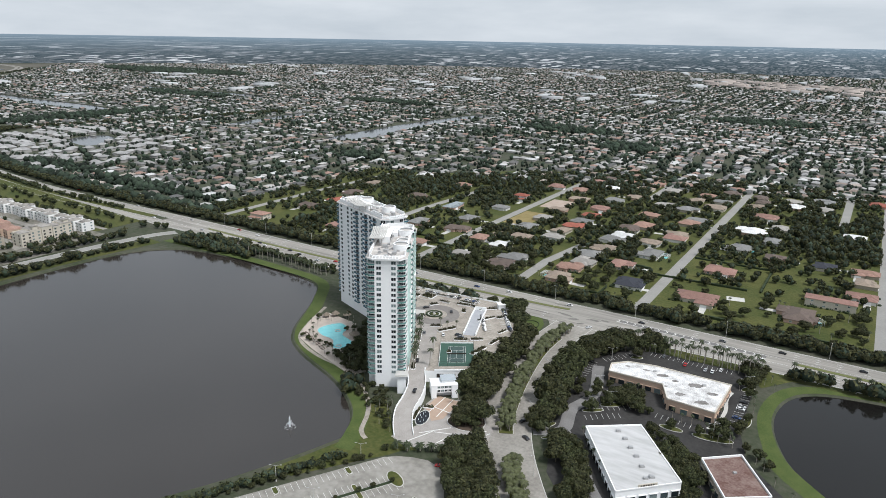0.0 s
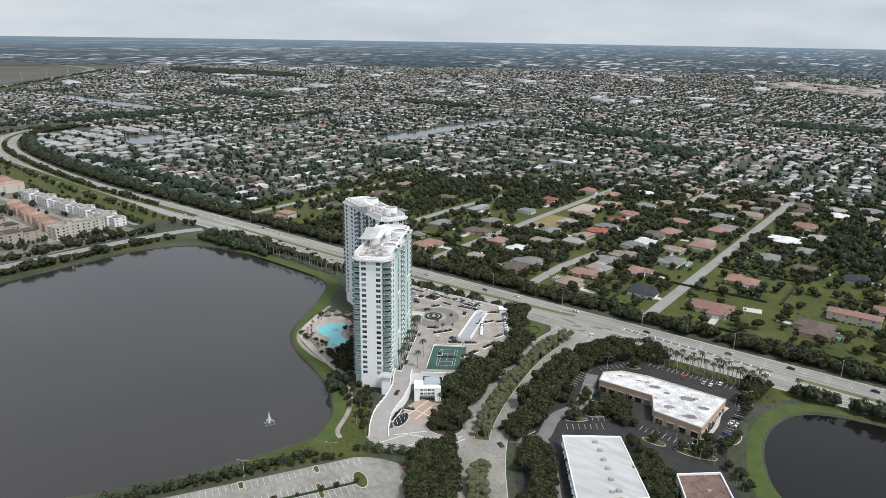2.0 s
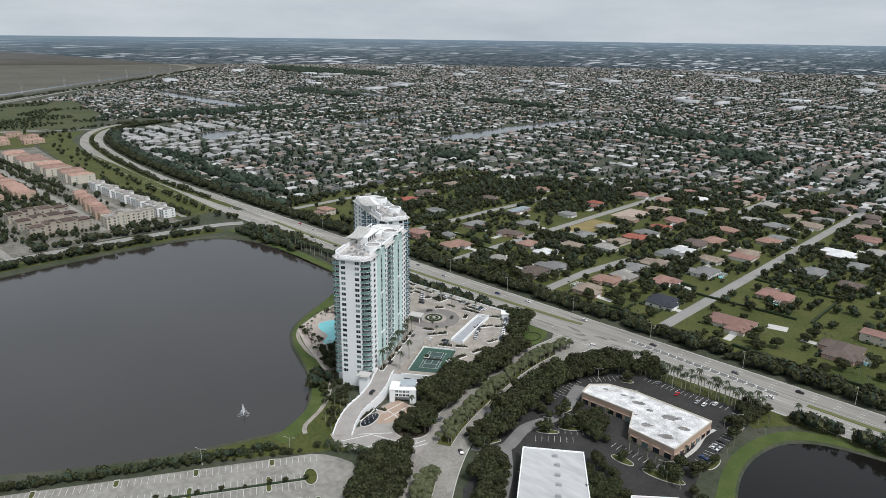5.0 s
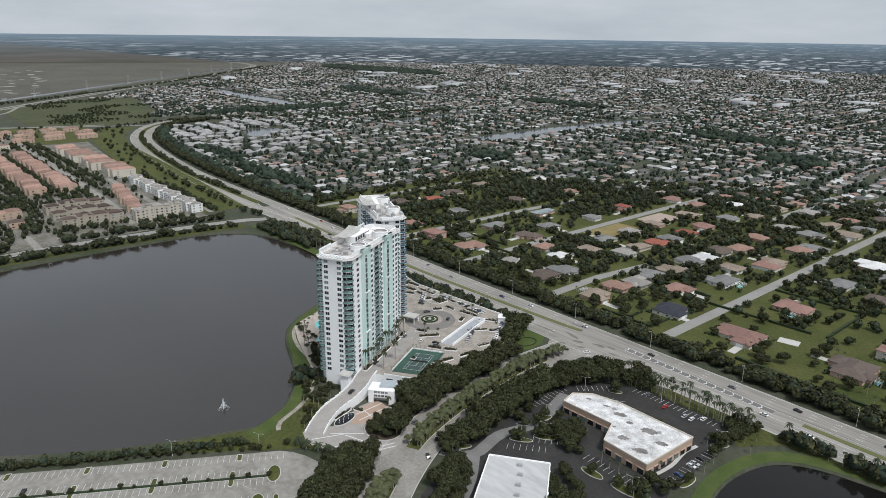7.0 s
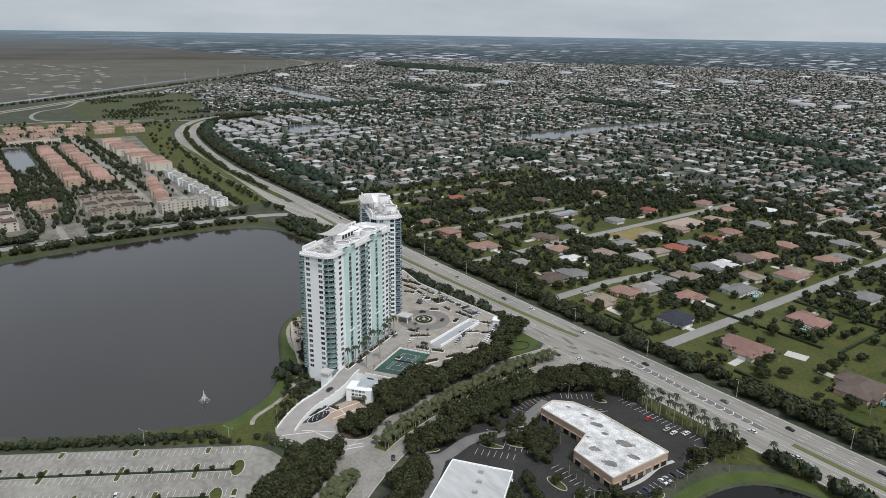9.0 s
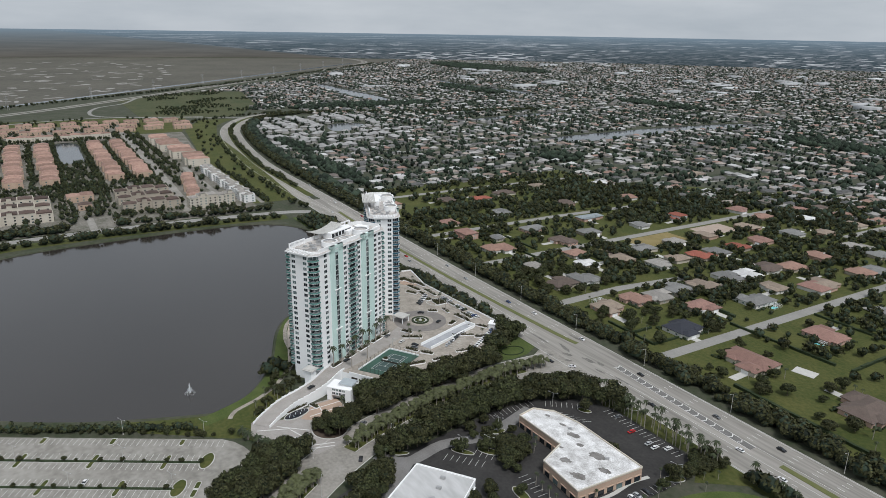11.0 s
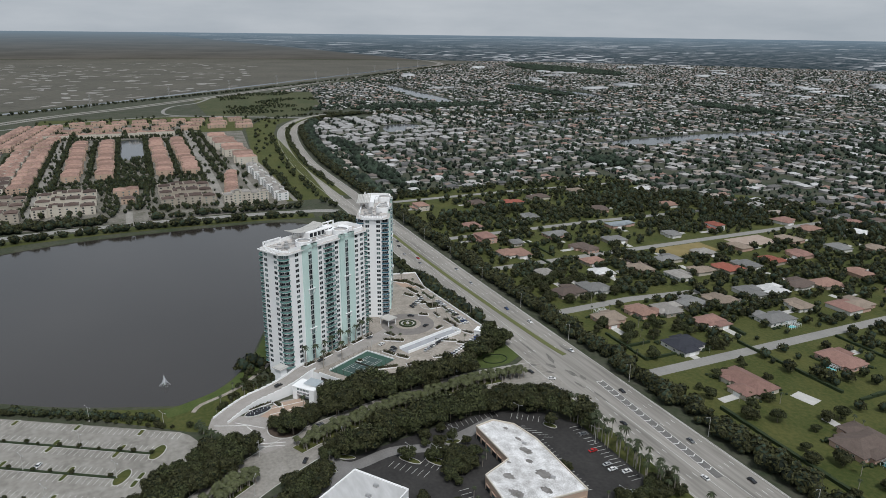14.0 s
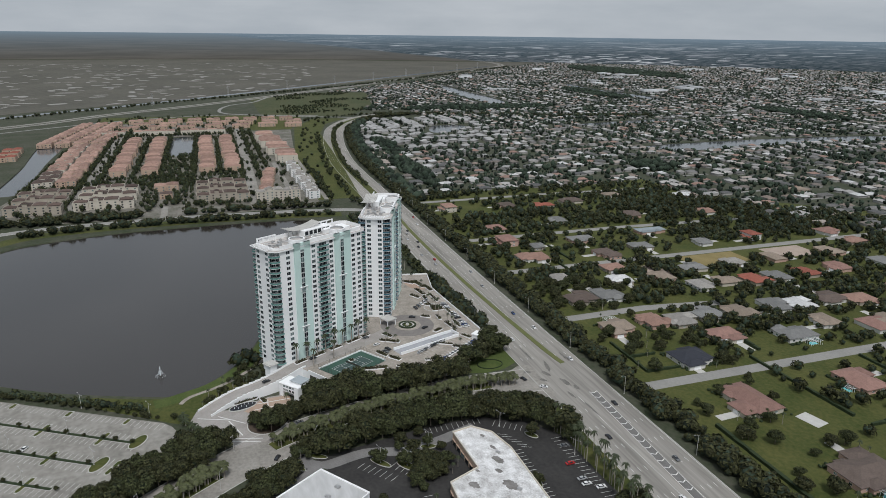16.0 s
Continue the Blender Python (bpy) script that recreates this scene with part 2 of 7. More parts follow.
def backdrop_mat():
    """Far country laid out on the plain beyond the last houses: woods, roofs and stores, marsh in the west; self-lit,
    with distance haze painted into the colour.
    """
    m = bpy.data.materials.new("painted_haze_far_country")
    m.use_nodes = True
    nt = m.node_tree
    nt.nodes.clear()

    def node(kind, **props):
        n = nt.nodes.new(kind)
        for k, v in props.items():
            if k == "op":
                n.operation = v
            elif k == "rgba":
                n.data_type = "RGBA"
        return n

    def math_(op, a, b):
        n = node("ShaderNodeMath", op=op)
        for i, v in enumerate((a, b)):
            if isinstance(v, (int, float)):
                n.inputs[i].default_value = v
            else:
                nt.links.new(v, n.inputs[i])
        return n.outputs[0]

    def span(v, a, b, lo=0.0, hi=1.0):
        n = node("ShaderNodeMapRange")
        n.inputs[1].default_value, n.inputs[2].default_value, n.inputs[3].default_value, n.inputs[4].default_value = a, b, lo, hi
        nt.links.new(v, n.inputs[0])
        return n.outputs[0]

    def blend(fac, a, b):
        n = node("ShaderNodeMix", rgba=True)
        for i, v in ((0, fac), (6, a), (7, b)):
            if isinstance(v, tuple):
                n.inputs[i].default_value = (*v, 1)
            else:
                nt.links.new(v, n.inputs[i])
        return n.outputs[2]

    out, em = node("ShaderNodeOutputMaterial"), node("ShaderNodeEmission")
    co, sep = node("ShaderNodeTexCoord"), node("ShaderNodeSeparateXYZ")
    nt.links.new(co.outputs["Object"], sep.inputs[0])
    far = math_("DIVIDE", 191.0, math_("SUBTRACT", 191.0, sep.outputs[2]))
    plan = node("ShaderNodeCombineXYZ")
    px, py = math_("MULTIPLY", sep.outputs[0], far), math_("MULTIPLY", sep.outputs[1], far)
    nt.links.new(px, plan.inputs[0])
    nt.links.new(py, plan.inputs[1])

    def noise_(scale, detail, rough):
        n = node("ShaderNodeTexNoise")
        n.inputs["Scale"].default_value, n.inputs["Detail"].default_value, n.inputs["Roughness"].default_value = scale, detail, rough
        nt.links.new(plan.outputs[0], n.inputs["Vector"])
        return n.outputs[0]

    arc = math_("MULTIPLY", math_("ARCTAN2", sep.outputs[0], sep.outputs[1]), BACK_R)

    def specks(wide, high):
        """Random cells as wide and as high as roofs look at that distance."""
        at = node("ShaderNodeCombineXYZ")
        nt.links.new(math_("DIVIDE", math_("MULTIPLY", arc, math_("POWER", far, 0.4)), wide), at.inputs[0])
        nt.links.new(math_("DIVIDE", sep.outputs[2], high), at.inputs[1])
        n = node("ShaderNodeTexVoronoi")
        n.inputs["Scale"].default_value = 1.0
        nt.links.new(at.outputs[0], n.inputs["Vector"])
        sp = node("ShaderNodeSeparateColor")
        nt.links.new(n.outputs["Color"], sp.inputs[0])
        return sp.outputs[0]

    town = span(noise_(1 / 1500, 5, 0.6), 0.40, 0.60)
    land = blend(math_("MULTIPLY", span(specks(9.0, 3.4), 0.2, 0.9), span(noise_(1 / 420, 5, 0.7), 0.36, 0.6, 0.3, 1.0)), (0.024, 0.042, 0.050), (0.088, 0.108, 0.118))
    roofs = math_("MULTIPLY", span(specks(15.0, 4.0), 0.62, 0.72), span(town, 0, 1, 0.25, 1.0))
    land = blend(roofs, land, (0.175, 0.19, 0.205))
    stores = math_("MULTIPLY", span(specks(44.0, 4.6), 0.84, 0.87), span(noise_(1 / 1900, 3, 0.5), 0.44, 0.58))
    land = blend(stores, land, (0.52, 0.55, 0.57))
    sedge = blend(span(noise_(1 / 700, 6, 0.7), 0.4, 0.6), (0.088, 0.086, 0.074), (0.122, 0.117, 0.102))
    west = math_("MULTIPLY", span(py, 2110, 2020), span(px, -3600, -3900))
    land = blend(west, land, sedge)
    # painted haze: every colour alike fades to pale blue with distance
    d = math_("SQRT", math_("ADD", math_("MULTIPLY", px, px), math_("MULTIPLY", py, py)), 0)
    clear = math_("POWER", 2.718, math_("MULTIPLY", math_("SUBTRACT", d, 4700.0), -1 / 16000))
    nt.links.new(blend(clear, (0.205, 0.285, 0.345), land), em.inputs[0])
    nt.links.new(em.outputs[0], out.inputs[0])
    return m


# ---- geometry helpers ----
class Geo:
    """Collects vertices and faces of one mesh, with a material slot for each face."""

    def __init__(self):
        self.v, self.f, self.m = [], [], []

    def add(self, verts, faces, slot=0):
        n = len(self.v)
        self.v += [tuple(p) for p in verts]
        self.f += [tuple(i + n for i in q) for q in faces]
        self.m += [slot] * len(faces)
        return self

    def box(self, x0, y0, z0, x1, y1, z1, slot=0, turn=0.0, cx=0.0, cy=0.0):
        p = [(x, y, z) for z in (z0, z1) for x, y in ((x0, y0), (x1, y0), (x1, y1), (x0, y1))]
        if turn or cx or cy:
            c, s = math.cos(turn), math.sin(turn)
            p = [(cx + c * x - s * y, cy + s * x + c * y, z) for x, y, z in p]
        return self.add(p, [(3, 2, 1, 0), (4, 5, 6, 7), (0, 1, 5, 4), (1, 2, 6, 5), (2, 3, 7, 6), (3, 0, 4, 7)], slot)

    def prism(self, poly, z0, z1, slot=0, top=True, bottom=False, cap=None):
        n = len(poly)
        area = sum(poly[i][0] * poly[(i + 1) % n][1] - poly[(i + 1) % n][0] * poly[i][1] for i in range(n))
        if area < 0:
            poly = poly[::-1]
        v = [(x, y, z0) for x, y in poly] + [(x, y, z1) for x, y in poly]
        self.add(v, [(i, (i + 1) % n, n + (i + 1) % n, n + i) for i in range(n)], slot)
        if top:
            self.add([(x, y, z1) for x, y in poly], [tuple(range(n))], slot if cap is None else cap)
        if bottom:
            self.add([(x, y, z0) for x, y in poly], [tuple(range(n))[::-1]], slot)
        return self

    def tube(self, a, b, r0, r1=None, n=8, slot=0):
        r1 = r0 if r1 is None else r1
        a, b = Vector(a), Vector(b)
        q = (b - a).to_track_quat("Z", "Y")
        ring = [q @ Vector((math.cos(k * math.tau / n), math.sin(k * math.tau / n), 0)) for k in range(n)]
        v = [a + r0 * p for p in ring] + [b + r1 * p for p in ring]
        return self.add(v, [(i, (i + 1) % n, n + (i + 1) % n, n + i) for i in range(n)] + [tuple(range(n, 2 * n)), tuple(range(n))[::-1]], slot)

    def mesh(self, name, *mats):
        me = bpy.data.meshes.new(name)
        me.from_pydata(self.v, [], self.f)
        for m in mats:
            me.materials.append(m)
        if len(mats) > 1:
            me.polygons.foreach_set("material_index", self.m)
        me.update()
        return me


def thing(name, label, category, x=0, y=0, z=0, turn=0.0, group="", kind=""):
    ob = new(name)
    ob.empty_display_size = 0.5
    ob.matrix_world = pose(x, y, z, 0, 0, turn)
    return tagged(ob, label, category, group, kind)


def part(name, data, parent, label="", m=None):
    ob = new(name, data)
    ob.parent = parent
    if m is not None:
        ob.matrix_basis = m
    if label:
        ob["label"] = label
    return ob


def single(name, data, label, category, kind="", group=""):
    return tagged(new(name, data), label, category, group, kind)


def bulk(name, tv, tf, places, material, smooth=False):
    """One mesh of many copies of a template: places are rows of x, y, z, turn, sx, sy, sz."""
    tv, tf, pl = np.asarray(tv, float), np.asarray(tf, int), np.asarray(places, float)
    c, s = np.cos(pl[:, 3]), np.sin(pl[:, 3])
    p = tv[None] * pl[:, None, 4:7]
    v = np.stack([p[..., 0] * c[:, None] - p[..., 1] * s[:, None] + pl[:, None, 0], p[..., 0] * s[:, None] + p[..., 1] * c[:, None] + pl[:, None, 1], p[..., 2] + pl[:, None, 2]], -1).reshape(-1, 3)
    f = (tf[None] + (np.arange(len(pl)) * len(tv))[:, None, None]).reshape(-1, tf.shape[1])
    return raw_mesh(name, v, f, material, smooth)


def raw_mesh(name, v, f, material, smooth=False):
    me = bpy.data.meshes.new(name)
    k = f.shape[1]
    me.vertices.add(len(v))
    me.vertices.foreach_set("co", v.astype(np.float32).ravel())
    me.loops.add(f.size)
    me.loops.foreach_set("vertex_index", f.astype(np.int32).ravel())
    me.polygons.add(len(f))
    me.polygons.foreach_set("loop_start", np.arange(0, f.size, k, dtype=np.int32))
    me.polygons.foreach_set("loop_total", np.full(len(f), k, dtype=np.int32))
    me.materials.append(material)
    me.update(calc_edges=True)
    if smooth:
        me.shade_smooth()
    return me


def smooth_line(pts, step=6.0):
    """A Catmull-Rom line through the points."""
    p = [Vector(q) for q in pts]
    p = [2 * p[0] - p[1]] + p + [2 * p[-1] - p[-2]]
    out = []
    for i in range(1, len(p) - 2):
        n = max(2, int((p[i + 1] - p[i]).length / step))
        for k in range(n):
            t = k / n
            out.append(0.5 * (2 * p[i] + (p[i + 1] - p[i - 1]) * t + (2 * p[i - 1] - 5 * p[i] + 4 * p[i + 1] - p[i + 2]) * t * t + (3 * p[i] - p[i - 1] - 3 * p[i + 1] + p[i + 2]) * t ** 3))
    return out + [p[-2]]


def smooth_loop(pts, step=6.0):
    p = [Vector(q) for q in pts]
    out, k = [], len(p)
    for i in range(k):
        a, b, c, d = p[i - 1], p[i], p[(i + 1) % k], p[(i + 2) % k]
        n = max(2, int((c - b).length / step))
        for j in range(n):
            t = j / n
            out.append(0.5 * (2 * b + (c - a) * t + (2 * a - 5 * b + 4 * c - d) * t * t + (3 * b - a - 3 * c + d) * t ** 3))
    return [(q.x, q.y) for q in out]


def sides(line, left, right):
    """The two borders of a way along a line, offset to its left and right."""
    a, b = [], []
    for i, p in enumerate(line):
        d = (line[min(i + 1, len(line) - 1)] - line[max(i - 1, 0)]).to_2d().normalized()
        n = Vector((-d.y, d.x))
        a.append(p.to_2d() + n * left)
        b.append(p.to_2d() - n * right)
    return a, b


def strip(geo, line, left, right, z, slot=0, thick=0.0):
    """A flat way along a line; the line's own heights are added to z."""
    a, b = sides(line, left, right)
    h = [z + (p.z if len(p) > 2 else 0) for p in line]
    n = len(line)
    geo.add([(p.x, p.y, k) for p, k in zip(a, h)] + [(p.x, p.y, k) for p, k in zip(b, h)], [(n + i, n + i + 1, i + 1, i) for i in range(n - 1)], slot)
    if thick:
        geo.add([(p.x, p.y, k) for p, k in zip(a, h)] + [(p.x, p.y, k - thick) for p, k in zip(a, h)], [(i, i + 1, n + i + 1, n + i) for i in range(n - 1)], slot)
        geo.add([(p.x, p.y, k) for p, k in zip(b, h)] + [(p.x, p.y, k - thick) for p, k in zip(b, h)], [(n + i, n + i + 1, i + 1, i) for i in range(n - 1)], slot)


def inside(x, y, poly):
    hit, j = False, len(poly) - 1
    for i in range(len(poly)):
        (xi, yi), (xj, yj) = poly[i][:2], poly[j][:2]
        if (yi > y) != (yj > y) and x < (xj - xi) * (y - yi) / (yj - yi) + xi:
            hit = not hit
        j = i
    return hit


def inside_many(x, y, poly):
    hit, j = np.zeros(len(x), bool), len(poly) - 1
    for i in range(len(poly)):
        (xi, yi), (xj, yj) = poly[i][:2], poly[j][:2]
        if yi != yj:
            hit ^= ((yi > y) != (yj > y)) & (x < (xj - xi) * (y - yi) / (yj - yi) + xi)
        j = i
    return hit

# ---- large structure: ground, lakes, roads ----
BACK_R, BACK_TOP = 4780.0, 160.0
LAKE = smooth_loop([(-448, 84), (-500, 76), (-530, 96), (-546, 137), (-557, 185), (-562, 290), (-556, 360), (-524, 396), (-470, 405), (-425, 405), (-367, 397), (-341, 369), (-313, 318), (-288, 296), (-241, 276), (-214, 257), (-201, 238), (-202, 228), (-208, 211), (-215, 193), (-226, 169), (-245, 138), (-280, 96), (-340, 60)])
POND = smooth_loop([(40, 425), (12, 422), (-8, 415), (-20, 400), (-24, 374), (-18, 346), (-4, 322), (30, 300), (75, 330), (85, 390), (70, 420)])
TOWNLAKE = smooth_loop([(-1195, 209), (-1200, 244), (-1100, 246), (-999, 240), (-1006, 211), (-1100, 207)])
CANAL = smooth_loop([(-760, 20), (-804, 20), (-937, 18), (-1146, 5), (-1190, 20), (-1139, 42), (-977, 44), (-814, 50), (-760, 46)])
RIVERS = [
    smooth_loop([(-1255, 728), (-1262, 785), (-1215, 790), (-1161, 745), (-1148, 697), (-1200, 700)]),
    smooth_loop([(-2310, 1120), (-2030, 1110), (-1737, 1100), (-1630, 1040), (-1820, 1030), (-2140, 1052)], 20),
    smooth_loop([(-895, 1005), (-912, 1140), (-915, 1340), (-890, 1560), (-840, 1580), (-848, 1304), (-838, 1180), (-836, 1030)], 20),
    smooth_loop([(-1205, 1040), (-1240, 1210), (-1246, 1340), (-1192, 1340), (-1187, 1174), (-1170, 1060)], 20),
    smooth_loop([(-2340, 1634), (-2063, 1613), (-1745, 1626), (-1646, 1560), (-1934, 1535), (-2200, 1560)], 20),
]
WATERS = [LAKE, POND, TOWNLAKE, CANAL] + RIVERS
HWY = smooth_line([(4000, 449), (1500, 449), (600, 449), (60, 450), (-200, 450), (-400, 451), (-600, 455), (-700, 456), (-800, 457), (-900, 462), (-1040, 478), (-1160, 498), (-1240, 516), (-1320, 545), (-1390, 582), (-1445, 630), (-1490, 700)], 20)
SIDE = smooth_line([(-60, 205), (-92, 222), (-117, 252), (-136, 284), (-146, 312), (-154, 345), (-159, 375), (-160, 400), (-158, 431)], 4)


def build_ground():
    from mathutils.geometry import tessellate_polygon
    ring = [(BACK_R * 1.004 * math.cos(k * math.tau / 96), BACK_R * 1.004 * math.sin(k * math.tau / 96)) for k in range(96)]
    loops = [ring] + WATERS
    flat = [p for q in loops for p in q]
    tris = tessellate_polygon([[Vector((x, y, 0)) for x, y in q] for q in loops])
    g = Geo()
    g.add([(x, y, 0) for x, y in flat], [t if (flat[t[1]][0] - flat[t[0]][0]) * (flat[t[2]][1] - flat[t[0]][1]) - (flat[t[2]][0] - flat[t[0]][0]) * (flat[t[1]][1] - flat[t[0]][1]) > 0 else t[::-1] for t in tris])
    for q in WATERS:
        n = len(q)
        cx, cy = sum(p[0] for p in q) / n, sum(p[1] for p in q) / n
        k = [(x + 2.0 * (cx - x) / math.hypot(cx - x, cy - y), y + 2.0 * (cy - y) / math.hypot(cx - x, cy - y)) for x, y in q]
        g.add([(x, y, 0) for x, y in q] + [(x, y, -1.6) for x, y in k], [(i, (i + 1) % n, n + (i + 1) % n, n + i) for i in range(n)])
    single("ground", g.mesh("ground", EARTH), "flat suburban ground of grass and bare earth", "ground", "structure")
    for i, q in enumerate(WATERS):
        w = Geo().add([(x, y, -1.0) for x, y in q], [tuple(range(len(q)))])
        single("water", w.mesh("water", (WATER, PONDWATER)[i] if i < 2 else CANALWATER), "dark still lake water between grassy banks" if i < 2 else "grey canal water between houses", "water", "structure")
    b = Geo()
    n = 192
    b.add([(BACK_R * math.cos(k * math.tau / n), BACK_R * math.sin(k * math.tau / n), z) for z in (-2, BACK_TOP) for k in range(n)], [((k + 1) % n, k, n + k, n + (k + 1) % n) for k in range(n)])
    single("backdrop", b.mesh("backdrop", backdrop_mat()), "distant suburbs and marsh at the horizon with painted haze", "backdrop", "structure")


def sheet(name, poly, z, material, label, category="ground", kind="structure"):
    g = Geo().prism(poly, -0.3, z)
    return single(name, g.mesh(name, material), label, category, kind)


build_ground()
sheet("marsh", [(-1560, -260), (-1660, -147), (-1960, 230), (-2200, 517), (-2720, 1037), (-3702, 2020), (-4100, 2380), (-4700, 700), (-4750, 0), (-4500, -1500), (-1500, -1500)], 0.25, MARSH, "brown open sedge marsh with pale wet patches")
sheet("scrub_field", [(-1480, 395), (-1940, 400), (-2100, 610), (-2080, 770), (-1700, 700), (-1470, 600)], 0.2, SCRUB, "rough green and brown scrub field")
sheet("lawn", [(-1425, 60), (-1425, 345), (-1265, 350), (-1265, 432), (-1470, 480), (-1530, 340), (-1540, 60)], 0.09, GRASS, "rough green land beside the marsh road")
TOWNPAVE = mat("town_paving", (0.070, 0.072, 0.048), (0.235, 0.218, 0.195), 0.9, 22, 9)
sheet("town_ground", [(-606, 30), (-606, 203), (-1420, 203), (-1420, 60), (-1180, 60), (-800, 56)], 0.05, TOWNPAVE, "mixed paving and planting between townhouses")
sheet("town_ground", [(-606, 250), (-606, 385), (-850, 384), (-1040, 408), (-1260, 430), (-1260, 345), (-1420, 340), (-1420, 250)], 0.05, TOWNPAVE, "mixed paving and planting between townhouses")
sheet("town_ground", [(-606, 203), (-606, 250), (-992, 250), (-992, 203)], 0.05, TOWNPAVE, "mixed paving and planting between townhouses")
sheet("town_ground", [(-1207, 203), (-1207, 250), (-1420, 250), (-1420, 203)], 0.05, TOWNPAVE, "mixed paving and planting between townhouses")
sheet("lawn", [(-640, 385), (-850, 385), (-1040, 410), (-1280, 440), (-1430, 500), (-1420, 570), (-1330, 512), (-1190, 478), (-1000, 465), (-800, 450), (-640, 436)], 0.12, GRASS, "green grass strip beside the highway")
sheet("lawn", [(-640, 489), (130, 487), (130, 1060), (-330, 1060), (-540, 840), (-640, 830)], 0.08, GRASS, "mown green lawns of large house lots")
sheet("lawn", [(-128, 431), (-128, 424), (-96, 414), (-46, 422), (-34, 405), (-20, 424), (130, 428), (130, 431)], 0.06, GRASS, "rough grass verge below the highway palms")
bank = Geo()
shore = smooth_line([(-560, 410), (-470, 412), (-425, 411), (-362, 404), (-333, 372), (-304, 322), (-282, 304), (-236, 284), (-206, 262), (-193, 237), (-190, 226)], 5)
strip(bank, shore, 0.5, 8.5, 0.06)
single("lake_bank", bank.mesh("lake_bank", mat("mown_bank_grass", (0.045, 0.072, 0.016), (0.082, 0.104, 0.030), 0.95, 8, 9, 0.3)), "bright mown grass bank along the lake", "grass", "structure")
gp = smooth_loop([(44, 429), (10, 427), (-14, 421), (-27, 403), (-31, 374), (-25, 344), (-12, 316), (30, 292), (90, 320), (98, 394), (76, 426)])
g = Geo()
n = len(gp)
pp = [min(POND, key=lambda p: (p[0] - x) ** 2 + (p[1] - y) ** 2) for x, y in gp]
g.add([(x, y, 0.05) for x, y in gp] + [(x, y, 0.05) for x, y in pp], [(i, (i + 1) % n, n + (i + 1) % n, n + i) for i in range(n)])
single("lake_bank", g.mesh("pond_bank", MATS["mown_bank_grass"]), "bright mown grass bank round the pond", "grass", "structure")


def road(name, line, left, right, material, label, z=0.10, kerb=True):
    g = Geo()
    strip(g, line, left, right, z)
    if kerb:
        strip(g, line, left + 0.35, -left, z + 0.12, 1, 0.3)
        strip(g, line, -right, right + 0.35, z + 0.12, 1, 0.3)
    return single(name, g.mesh(name, material, CONCRETE), label, "road", "structure")


road("highway", [p for p in HWY if p.x > -640], 19.5, 18.5, ASPHALT, "pale six-lane divided highway with worn lanes")
FARHWY = [p for p in HWY if p.x < -618]
for off, w in ((11.5, 6.5), (-11.5, 6.5)):
    road("highway", FARHWY, off + w, w - off, ASPHALT, "pale carriageway of the divided highway", 0.09)
g = Geo()
strip(g, FARHWY[1:], 5, 5, 0.16)
single("highway_median", g.mesh("wide_median", GRASS), "wide grass median between carriageways", "median", "structure")
road("side_road", SIDE, 13.5, 12.5, SIDEROAD, "pale divided side road curving to the highway")
for x, y0, y1 in ((-131, 486, 2300), (-232, 492, 620), (-335, 490, 1700), (-431, 490, 820), (-592, 490, 830), (24, 488, 1900), (-18, 850, 2300), (-231, 860, 1900)):
    road("street", [Vector((x, y0)), Vector((x - 2, 0.5 * (y0 + y1))), Vector((x + 6, y1))], 4.5, 4.5, STREET, "narrow pale asphalt residential street", 0.12, False)
road("street", smooth_line([(-570, 50), (-586, 98), (-594, 152), (-598, 230), (-594, 330), (-586, 400), (-575, 428)]), 5, 5, STREET, "pale lakeside street in front of the townhouses", 0.12)
LEVEE = smooth_line([(-1180, -420), (-1417, -95), (-1610, 75), (-1770, 250), (-2050, 512), (-2640, 1037), (-3500, 1800), (-3990, 2040), (-4650, 2060)], 60)
for off in (-11, 11):
    road("levee_road", LEVEE, off + 7, 7 - off, LOT, "straight pale carriageway of the levee highway", 0.35, False)
road("levee_road", smooth_line([(-1150, -300), (-1345, -75), (-1490, 130), (-1540, 320), (-1480, 470), (-1430, 590)], 30), 4, 4, STREET, "narrow pale road behind the townhouses", 0.3, False)

road("levee_road", smooth_line([(-1481, 520), (-1515, 420), (-1566, 322), (-1655, 308), (-1760, 338), (-1830, 400), (-1960, 450)], 20), 4, 4, STREET, "narrow pale loop road by the levee highway", 0.3, False)

# ---- the two towers ----
FLOORS, BASE, STOREY = 22, 7.6, 3.06


def window_mesh(w, h, glass):
    g = Geo()
    g.box(-w / 2, -0.02, 0, w / 2, 0.05, h, 0)
    n = max(2, round(w / 1.1))
    for k in range(n):
        a, b = -w / 2 + 0.09 + k * (w - 0.09) / n, -w / 2 + (k + 1) * (w - 0.09) / n
        g.add([(b, 0.062, 0.1), (a, 0.062, 0.1), (a, 0.062, h - 0.1), (b, 0.062, h - 0.1)], [(0, 1, 2, 3)], 1)
    return g.mesh("window", WHITE, glass)


def balcony_mesh(poly, rail, glass):
    g = Geo()
    g.prism(poly, -0.16, 0.0, 0, bottom=True)
    for a, b in zip(rail, rail[1:]):
        d = Vector((b[0] - a[0], b[1] - a[1]))
        n = Vector((d.y, -d.x)).normalized() * 0.05
        p = [(a[0], a[1]), (b[0], b[1]), (b[0] - n.x, b[1] - n.y), (a[0] - n.x, a[1] - n.y)]
        g.prism(p, 0.08, 1.0, 1)
        g.prism([(q[0] + n.x * 0.4, q[1] + n.y * 0.4) for q in p], 1.0, 1.1, 2, bottom=True)
    return g.mesh("balcony", WHITE, glass, STEEL)


